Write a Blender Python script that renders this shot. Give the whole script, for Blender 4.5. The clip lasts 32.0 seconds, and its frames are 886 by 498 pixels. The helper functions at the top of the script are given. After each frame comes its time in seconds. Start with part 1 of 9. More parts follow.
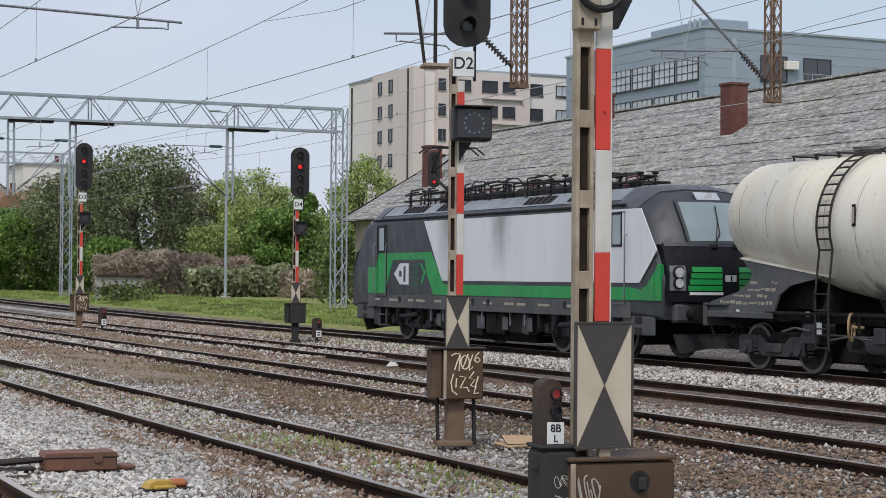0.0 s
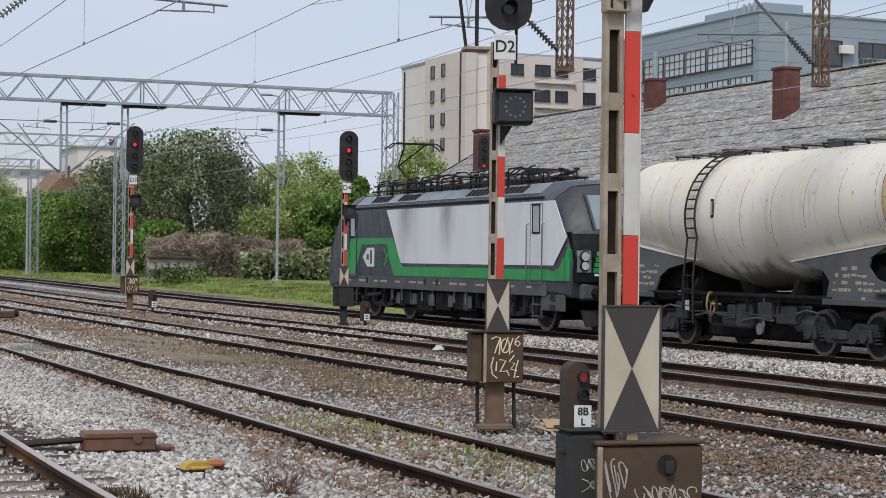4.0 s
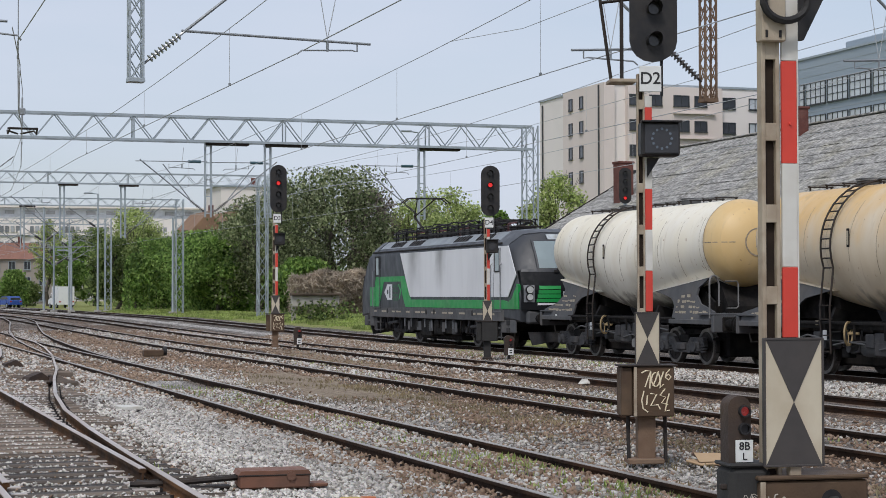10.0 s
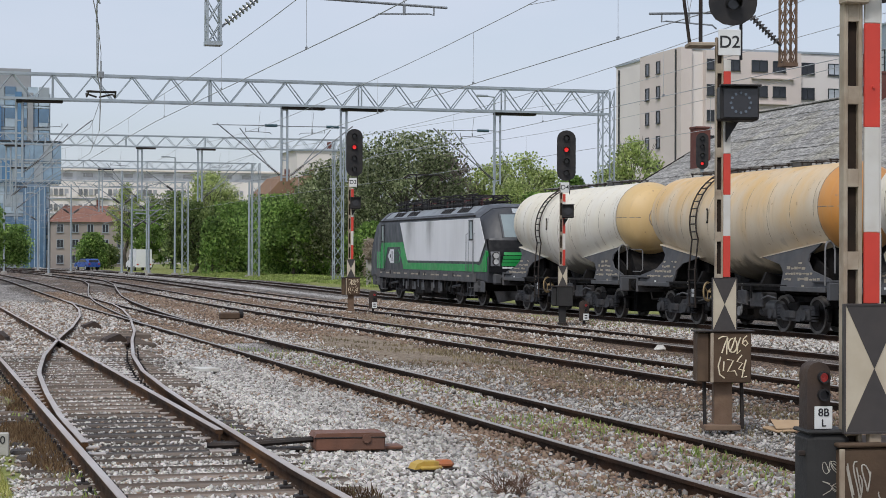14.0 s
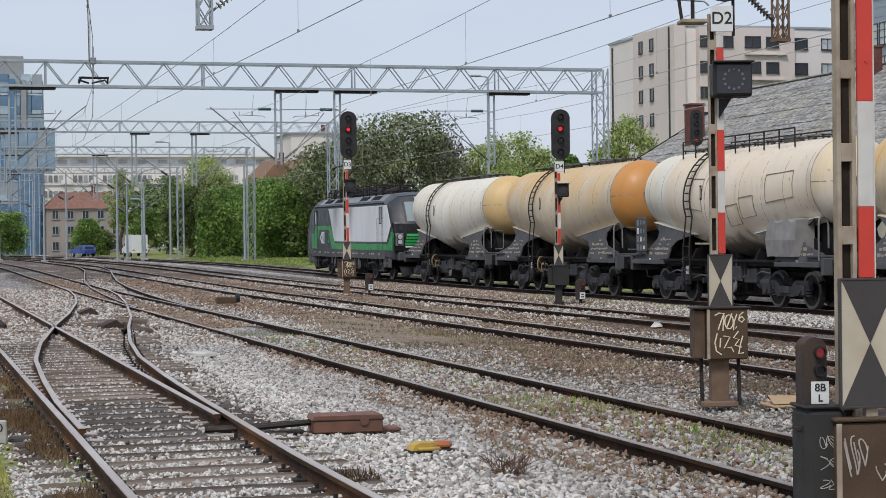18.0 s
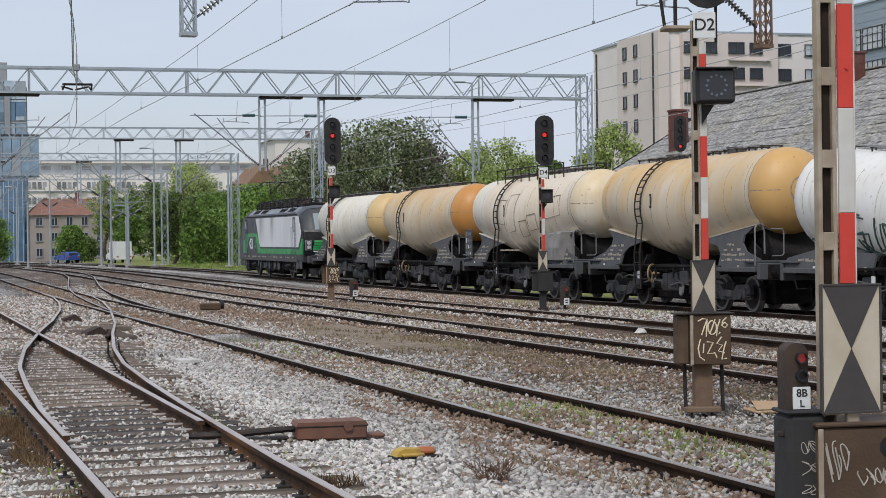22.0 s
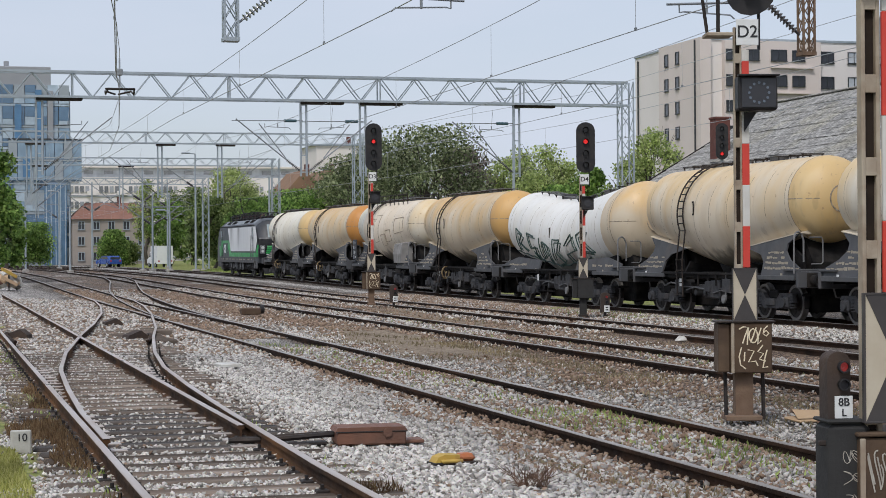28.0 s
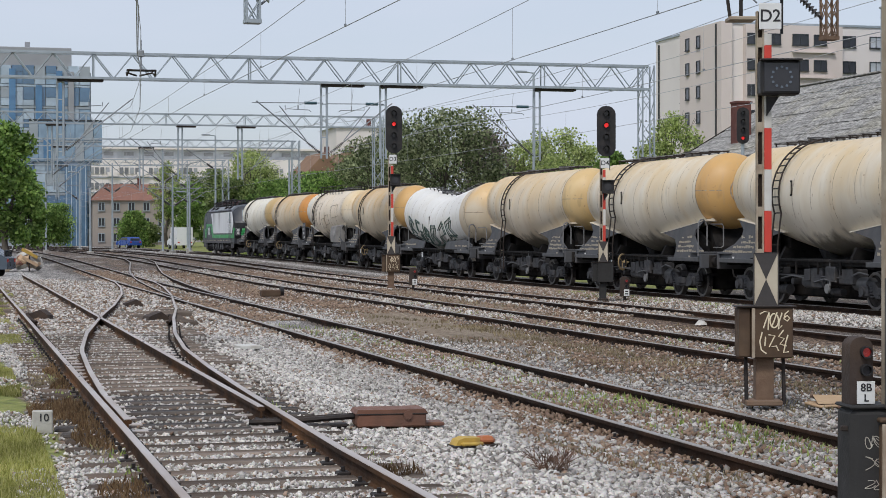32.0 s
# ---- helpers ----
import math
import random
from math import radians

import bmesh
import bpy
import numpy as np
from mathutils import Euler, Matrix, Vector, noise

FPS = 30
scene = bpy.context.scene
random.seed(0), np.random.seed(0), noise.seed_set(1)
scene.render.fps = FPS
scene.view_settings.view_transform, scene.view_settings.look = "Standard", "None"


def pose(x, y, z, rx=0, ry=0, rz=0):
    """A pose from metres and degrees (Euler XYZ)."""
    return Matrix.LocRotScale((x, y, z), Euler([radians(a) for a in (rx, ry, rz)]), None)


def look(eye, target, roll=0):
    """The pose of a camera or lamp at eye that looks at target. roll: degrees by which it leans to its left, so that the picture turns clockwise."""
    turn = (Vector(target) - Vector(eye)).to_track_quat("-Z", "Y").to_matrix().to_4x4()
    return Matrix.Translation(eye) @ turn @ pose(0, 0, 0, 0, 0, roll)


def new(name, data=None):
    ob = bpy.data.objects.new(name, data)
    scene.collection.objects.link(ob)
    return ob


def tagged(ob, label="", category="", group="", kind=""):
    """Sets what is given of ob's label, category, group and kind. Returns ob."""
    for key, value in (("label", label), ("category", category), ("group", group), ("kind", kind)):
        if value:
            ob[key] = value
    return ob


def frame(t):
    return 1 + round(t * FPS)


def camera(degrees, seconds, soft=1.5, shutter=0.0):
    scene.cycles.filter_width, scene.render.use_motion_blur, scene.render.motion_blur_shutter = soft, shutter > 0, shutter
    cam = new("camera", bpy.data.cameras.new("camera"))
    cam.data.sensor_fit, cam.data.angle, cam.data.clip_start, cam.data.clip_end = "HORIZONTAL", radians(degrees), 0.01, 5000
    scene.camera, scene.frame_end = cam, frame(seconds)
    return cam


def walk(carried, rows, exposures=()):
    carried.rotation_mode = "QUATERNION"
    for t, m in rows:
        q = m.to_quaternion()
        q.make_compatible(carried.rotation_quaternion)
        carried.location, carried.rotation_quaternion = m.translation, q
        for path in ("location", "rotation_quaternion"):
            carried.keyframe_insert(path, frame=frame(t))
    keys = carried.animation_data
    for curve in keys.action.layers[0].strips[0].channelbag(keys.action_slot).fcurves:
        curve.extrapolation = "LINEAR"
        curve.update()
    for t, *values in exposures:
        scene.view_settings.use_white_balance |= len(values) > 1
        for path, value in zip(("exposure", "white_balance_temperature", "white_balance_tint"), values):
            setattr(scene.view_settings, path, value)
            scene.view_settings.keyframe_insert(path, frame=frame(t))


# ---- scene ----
cam = camera(27.41, 32.0, soft=0.8)
# seconds, x, y, z in metres, tilt, lean and heading in degrees
PATH = [
    (0.0, -0.053, -0.012, 1.807, 90.898, -0.428, -24.745),
    (0.5, -0.037, 0.015, 1.803, 90.919, -0.624, -24.571),
    (1.0, -0.037, 0.001, 1.807, 90.781, -0.610, -24.500),
    (1.5, -0.042, -0.010, 1.800, 90.818, -0.722, -24.323),
    (2.0, -0.034, -0.008, 1.803, 90.847, -0.495, -24.328),
    (2.5, -0.036, -0.007, 1.804, 90.605, -0.081, -24.123),
    (3.0, 0.015, -0.021, 1.799, 90.474, -0.254, -23.485),
    (3.5, 0.083, -0.087, 1.797, 90.248, -0.848, -23.160),
    (5.5, -0.000, -0.023, 1.815, 91.141, 0.370, -22.521),
    (6.0, -0.009, -0.026, 1.810, 91.134, 0.071, -22.056),
    (6.5, -0.027, -0.030, 1.816, 91.318, -0.010, -20.069),
    (7.0, -0.027, -0.025, 1.816, 91.488, -0.019, -19.096),
    (7.5, -0.014, -0.015, 1.815, 91.612, -0.064, -18.725),
    (8.0, -0.010, -0.020, 1.812, 91.640, -0.090, -18.768),
    (8.5, -0.004, -0.013, 1.805, 91.618, -0.092, -18.722),
    (9.0, -0.011, -0.026, 1.811, 91.534, -0.038, -18.547),
    (9.5, 0.000, -0.018, 1.809, 91.480, 0.027, -18.618),
    (10.0, -0.004, -0.024, 1.809, 91.431, 0.134, -18.661),
    (10.5, -0.007, -0.016, 1.806, 91.382, 0.129, -18.644),
    (11.0, -0.005, -0.008, 1.807, 91.273, 0.109, -18.427),
    (11.5, -0.004, 0.004, 1.804, 91.144, 0.103, -17.764),
    (12.0, -0.008, 0.005, 1.804, 91.039, 0.138, -17.256),
    (12.5, -0.004, 0.006, 1.802, 90.956, 0.047, -17.089),
    (13.0, -0.005, 0.015, 1.802, 90.843, -0.123, -16.858),
    (13.5, -0.001, 0.020, 1.799, 90.638, -0.210, -16.483),
    (14.0, -0.006, 0.008, 1.799, 90.323, -0.211, -16.302),
    (14.5, -0.008, 0.002, 1.803, 90.221, 0.003, -16.328),
    (16.5, -0.005, -0.002, 1.807, 90.025, 0.462, -16.369),
    (17.0, -0.003, 0.001, 1.800, 90.027, 0.493, -16.392),
    (17.5, -0.005, 0.003, 1.801, 89.907, 0.571, -16.416),
    (18.0, 0.009, 0.022, 1.799, 89.721, 0.682, -16.428),
    (18.5, 0.009, 0.017, 1.799, 89.663, 0.685, -16.500),
    (19.0, 0.011, 0.018, 1.801, 89.628, 0.699, -16.520),
    (19.5, 0.005, 0.000, 1.802, 89.642, 0.735, -16.493),
    (20.0, 0.013, 0.004, 1.801, 89.629, 0.753, -16.544),
    (20.5, 0.010, -0.004, 1.803, 89.690, 0.774, -16.616),
    (21.0, 0.004, -0.012, 1.802, 89.742, 0.777, -16.714),
    (21.5, 0.006, -0.021, 1.801, 89.813, 0.788, -16.830),
    (22.0, 0.009, -0.008, 1.802, 89.904, 0.766, -16.915),
    (22.5, 0.003, -0.014, 1.803, 90.067, 0.756, -16.960),
    (23.0, -0.006, -0.027, 1.805, 90.244, 0.743, -16.944),
    (23.5, 0.000, -0.015, 1.805, 90.423, 0.706, -16.954),
    (24.0, 0.004, -0.009, 1.802, 90.555, 0.688, -16.898),
    (24.5, 0.011, 0.006, 1.801, 90.691, 0.635, -16.770),
    (25.0, 0.006, 0.008, 1.802, 90.570, 0.439, -15.812),
    (25.5, 0.015, 0.011, 1.794, 90.650, 0.397, -14.720),
    (27.5, 0.021, -0.000, 1.798, 90.179, 0.405, -15.395),
    (28.0, 0.010, 0.005, 1.799, 90.116, 0.403, -15.648),
    (28.5, 0.006, 0.004, 1.798, 89.967, 0.324, -15.737),
    (29.0, 0.005, 0.014, 1.799, 89.750, 0.319, -15.830),
    (29.5, -0.001, 0.011, 1.802, 89.546, 0.341, -15.768),
    (30.0, 0.001, 0.014, 1.799, 89.425, 0.333, -15.633),
    (30.5, 0.003, 0.017, 1.801, 89.290, 0.252, -15.566),
    (31.0, -0.007, 0.010, 1.802, 89.448, 0.124, -15.336),
    (31.5, -0.001, 0.020, 1.798, 89.553, 0.105, -15.252),
    (32.0, -0.008, 0.007, 1.799, 89.582, 0.087, -15.040),
]
walk(cam, [(t, pose(x, y, z, rx, ry, rz)) for t, x, y, z, rx, ry, rz in PATH])

# ---- world, sun ----
SUN_EL, SUN_AZ = 52.0, 215.0
world = bpy.data.worlds.new("world")
scene.world = world
world.use_nodes = True
wn = world.node_tree.nodes
wl = world.node_tree.links
for nd in list(wn):
    wn.remove(nd)
w_out = wn.new("ShaderNodeOutputWorld")
w_bg = wn.new("ShaderNodeBackground")
w_sky = wn.new("ShaderNodeTexSky")
w_sky.sky_type = "NISHITA"
w_sky.sun_disc = False
w_sky.sun_elevation = radians(SUN_EL)
w_sky.sun_rotation = radians(SUN_AZ)
w_sky.air_density = 1.0
w_sky.dust_density = 2.0
w_co = wn.new("ShaderNodeTexCoord")
w_map = wn.new("ShaderNodeMapping")
w_map.inputs["Scale"].default_value = (1.0, 1.0, 4.0)
w_cl = wn.new("ShaderNodeTexNoise")
w_cl.inputs["Scale"].default_value = 2.2
w_cl.inputs["Detail"].default_value = 7.0
w_rmp = wn.new("ShaderNodeMapRange")
w_rmp.inputs["From Min"].default_value = 0.32
w_rmp.inputs["From Max"].default_value = 0.7
w_rmp.inputs["To Min"].default_value = 0.52
w_rmp.inputs["To Max"].default_value = 1.0
w_mix = wn.new("ShaderNodeMix")
w_mix.data_type = "RGBA"
w_mix.inputs[7].default_value = (4.95, 5.4, 6.4, 1)
wl.new(w_co.outputs["Generated"], w_map.inputs["Vector"])
wl.new(w_map.outputs["Vector"], w_cl.inputs["Vector"])
wl.new(w_cl.outputs["Fac"], w_rmp.inputs["Value"])
wl.new(w_rmp.outputs["Result"], w_mix.inputs[0])
wl.new(w_sky.outputs["Color"], w_mix.inputs[6])
wl.new(w_mix.outputs[2], w_bg.inputs["Color"])
w_bg.inputs["Strength"].default_value = 0.1
wl.new(w_bg.outputs["Background"], w_out.inputs["Surface"])
sun_data = bpy.data.lights.new("sun", "SUN")
sun_data.energy = 1.5
sun_data.angle = radians(12)
sun_data.color = (1.0, 0.97, 0.94)
sun = new("sun", sun_data)
_az = radians(SUN_AZ)
sun.matrix_world = look((math.sin(_az) * 60, math.cos(_az) * 60, 60 * math.tan(radians(SUN_EL))), (0, 0, 0))
scene.view_settings.exposure = 0.38


# ---- materials ----
def mat(name, col, col2=None, amt=0.5, scale=3.0, rough=0.7, metal=0.0, bump=0.0, bscale=30.0, stain=None, samt=0.5, sscale=0.8, stretch=(1, 1, 1), rnd=0.0, emit=0.0):
    """Principled paint, stone or metal with grain, larger stains and a fine relief."""
    m = bpy.data.materials.new(name)
    m.use_nodes = True
    n, l = m.node_tree.nodes, m.node_tree.links
    b = n["Principled BSDF"]
    co = n.new("ShaderNodeTexCoord")
    mp = n.new("ShaderNodeMapping")
    mp.inputs["Scale"].default_value = stretch
    l.new(co.outputs["Object"], mp.inputs["Vector"])

    def noise_fac(sc, lo, hi, top, detail=6.0):
        t = n.new("ShaderNodeTexNoise")
        t.inputs["Scale"].default_value = sc
        t.inputs["Detail"].default_value = detail
        r = n.new("ShaderNodeMapRange")
        r.inputs["From Min"].default_value = lo
        r.inputs["From Max"].default_value = hi
        r.inputs["To Max"].default_value = top
        l.new(mp.outputs["Vector"], t.inputs["Vector"])
        l.new(t.outputs["Fac"], r.inputs["Value"])
        return r.outputs["Result"]

    def blend(fac, a, c):
        x = n.new("ShaderNodeMix")
        x.data_type = "RGBA"
        l.new(fac, x.inputs[0])
        if isinstance(a, tuple):
            x.inputs[6].default_value = (*a, 1)
        else:
            l.new(a, x.inputs[6])
        if isinstance(c, tuple):
            x.inputs[7].default_value = (*c, 1)
        else:
            l.new(c, x.inputs[7])
        return x.outputs[2]

    c2 = col2 or tuple(v * 0.6 for v in col)
    out = blend(noise_fac(scale, 0.35, 0.7, amt), col, c2)
    if stain:
        out = blend(noise_fac(sscale, 0.48, 0.68, samt, 9.0), out, stain)
    if rnd:
        oi = n.new("ShaderNodeObjectInfo")
        r = n.new("ShaderNodeMapRange")
        r.inputs["To Min"].default_value = 1 - rnd
        r.inputs["To Max"].default_value = 1 + rnd
        hs = n.new("ShaderNodeHueSaturation")
        l.new(oi.outputs["Random"], r.inputs["Value"])
        l.new(r.outputs["Result"], hs.inputs["Value"])
        l.new(out, hs.inputs["Color"])
        out = hs.outputs["Color"]
    l.new(out, b.inputs["Base Color"])
    rr = n.new("ShaderNodeMapRange")
    rr.inputs["To Min"].default_value = max(0.03, rough - 0.12)
    rr.inputs["To Max"].default_value = min(1.0, rough + 0.12)
    l.new(noise_fac(scale * 2.3, 0.3, 0.7, 1.0), rr.inputs["Value"])
    l.new(rr.outputs["Result"], b.inputs["Roughness"])
    b.inputs["Metallic"].default_value = metal
    if bump:
        bt = n.new("ShaderNodeTexNoise")
        bt.inputs["Scale"].default_value = bscale
        bt.inputs["Detail"].default_value = 5.0
        l.new(mp.outputs["Vector"], bt.inputs["Vector"])
        bp = n.new("ShaderNodeBump")
        bp.inputs["Strength"].default_value = bump
        bp.inputs["Distance"].default_value = 0.02
        l.new(bt.outputs["Fac"], bp.inputs["Height"])
        l.new(bp.outputs["Normal"], b.inputs["Normal"])
    if emit:
        b.inputs["Emission Color"].default_value = (*col, 1)
        b.inputs["Emission Strength"].default_value = emit
    return m


def glass_mat(name, tint=(0.05, 0.07, 0.09), rough=0.08):
    m = mat(name, tint, tuple(v * 1.8 for v in tint), 0.5, 0.6, rough)
    b = m.node_tree.nodes["Principled BSDF"]
    b.inputs["IOR"].default_value = 1.5
    b.inputs["Specular IOR Level"].default_value = 0.9
    return m


RUST = (0.13, 0.065, 0.038)
M_RAIL = mat("rail_rust", (0.038, 0.023, 0.0155), (0.015, 0.0105, 0.0085), 0.8, 4.0, 0.85, 0.2, 0.3, 60, (0.11, 0.052, 0.026), 0.45, 0.7)
M_RAILTOP = mat("rail_polished", (0.4, 0.36, 0.325), (0.22, 0.18, 0.15), 0.8, 2.0, 0.42, 0.55, stretch=(1, 0.15, 1))
M_RAILTOP2 = mat("rail_worn_top", (0.56, 0.5, 0.46), (0.36, 0.27, 0.21), 0.7, 3.0, 0.38, 0.4, stretch=(1, 0.15, 1))
M_SLEEPER = mat("sleeper_wood", (0.15, 0.115, 0.09), (0.05, 0.038, 0.03), 0.8, 2.5, 0.9, 0, 0.7, 40, (0.44, 0.37, 0.315), 0.5, 1.4, (0.35, 3, 1), rnd=0.4)
M_SLEEPEROIL = mat("oily_sleeper_wood", (0.05, 0.039, 0.032), (0.014, 0.012, 0.011), 0.85, 2.5, 0.75, 0, 0.5, 40, (0.26, 0.21, 0.17), 0.5, 1.2, (0.35, 3, 1), rnd=0.3)
M_STEEL_DK = mat("dark_steel", (0.035, 0.033, 0.033), (0.085, 0.06, 0.045), 0.5, 3.0, 0.65, 0.4, 0.15, 40)
M_CONCRETE = mat("concrete", (0.42, 0.4, 0.37), (0.3, 0.28, 0.25), 0.6, 2.0, 0.9, 0, 0.3, 25, (0.18, 0.16, 0.14), 0.5, 0.7)
M_GALV = mat("galvanised_steel", (0.38, 0.425, 0.46), (0.27, 0.31, 0.34), 0.6, 2.0, 0.5, 0.35, 0.05, 30)
M_RUSTSTEEL = mat("rusty_steel", (0.2, 0.13, 0.085), (0.1, 0.06, 0.042), 0.7, 4.0, 0.85, 0.2, 0.3, 50, (0.3, 0.22, 0.15), 0.5, 1.5)
M_BROWNBOX = mat("brown_painted_steel", (0.1, 0.064, 0.04), (0.055, 0.037, 0.027), 0.7, 4.0, 0.7, 0.1, 0.25, 60, (0.16, 0.11, 0.07), 0.5, 2.6)
M_GREYBOX = mat("weathered_grey_steel", (0.04, 0.039, 0.038), (0.025, 0.0245, 0.024), 0.6, 4.0, 0.7, 0.1, 0.15, 60)
M_BLACK = mat("black_paint", (0.022, 0.022, 0.024), (0.045, 0.04, 0.036), 0.6, 6.0, 0.55, 0.0, 0.08, 60)
M_SIGBLACK = mat("signal_black", (0.022, 0.022, 0.024), (0.048, 0.042, 0.038), 0.6, 7.0, 0.5)
M_REDPAINT = mat("red_reflective_paint", (0.62, 0.055, 0.035), (0.5, 0.045, 0.03), 0.6, 5.0, 0.5)
M_WHITEPAINT = mat("white_reflective_paint", (0.62, 0.61, 0.57), (0.5, 0.47, 0.42), 0.6, 5.0, 0.55, stain=(0.33, 0.28, 0.22), samt=0.4, sscale=3.0)
M_BEIGE = mat("beige_mast_paint", (0.4, 0.34, 0.26), (0.27, 0.2, 0.14), 0.6, 6.0, 0.7, 0, 0.15, 60, (0.16, 0.1, 0.06), 0.6, 3.0)
M_SHIELD = mat("cream_plate", (0.55, 0.49, 0.38), (0.45, 0.39, 0.29), 0.6, 4.0, 0.6, stain=(0.3, 0.22, 0.14), samt=0.35, sscale=3.0)
M_SHIELDBLK = mat("grey_black_plate", (0.046, 0.041, 0.04), (0.072, 0.06, 0.054), 0.5, 6.0, 0.6)
M_SIGN = mat("white_sign", (0.72, 0.73, 0.72), (0.62, 0.62, 0.6), 0.5, 6.0, 0.5)
M_INK = mat("sign_black_ink", (0.02, 0.02, 0.022), None, 0.2, 5.0, 0.6)
M_CHALK = mat("pale_spray_paint", (0.78, 0.68, 0.5), (0.6, 0.5, 0.34), 0.5, 9.0, 0.8)
M_REDLAMP = mat("red_lamp_lit", (0.85, 0.03, 0.03), None, 0.2, 20.0, 0.3, emit=0.6)
# near-black brown that stands for the shade inside the open masts
M_MASTSHADE = mat("mast_inner_shade", (0.022, 0.016, 0.013), (0.05, 0.035, 0.025), 0.6, 6.0, 0.9)
M_REDLENS = mat("red_lens", (0.3, 0.03, 0.028), None, 0.3, 20.0, 0.25, emit=0.25)
M_LENS = mat("dark_lens", (0.03, 0.03, 0.035), None, 0.3, 20.0, 0.15)
M_TUBE = mat("dull_grey_tube", (0.26, 0.28, 0.3), (0.16, 0.17, 0.18), 0.6, 3.0, 0.6, 0.3)
M_WIRE = mat("copper_wire_weathered", (0.42, 0.44, 0.46), None, 0.3, 1.0, 0.7, 0.1)
M_INSUL = mat("insulator_brown", (0.05, 0.045, 0.045), None, 0.4, 8.0, 0.3)
M_INSULGREY = mat("grey_glass_insulator", (0.3, 0.32, 0.34), (0.16, 0.17, 0.18), 0.6, 9.0, 0.3)
M_HOUSING = mat("dark_brown_housing", (0.062, 0.046, 0.039), (0.038, 0.03, 0.027), 0.7, 7.0, 0.75, 0.1, 0.2, 60, (0.11, 0.07, 0.045), 0.5, 3.0)
M_YELLOW = mat("yellow_paint_worn", (0.5, 0.33, 0.06), (0.36, 0.22, 0.05), 0.6, 8.0, 0.6, stain=(0.2, 0.13, 0.06), samt=0.5, sscale=6.0)
M_ORANGEP = mat("orange_paint_worn", (0.45, 0.13, 0.035), (0.32, 0.09, 0.03), 0.6, 8.0, 0.6, stain=(0.2, 0.1, 0.05), samt=0.5, sscale=6.0)




def dull(v, *ms):
    """Grimy and oily surfaces with little sheen."""
    for m in ms:
        m.node_tree.nodes["Principled BSDF"].inputs["Specular IOR Level"].default_value = v


dull(0.15, M_RAIL, M_SLEEPER, M_STEEL_DK, M_MASTSHADE, M_BLACK)
dull(0.25, M_BROWNBOX, M_SIGBLACK, M_GREYBOX, M_HOUSING)


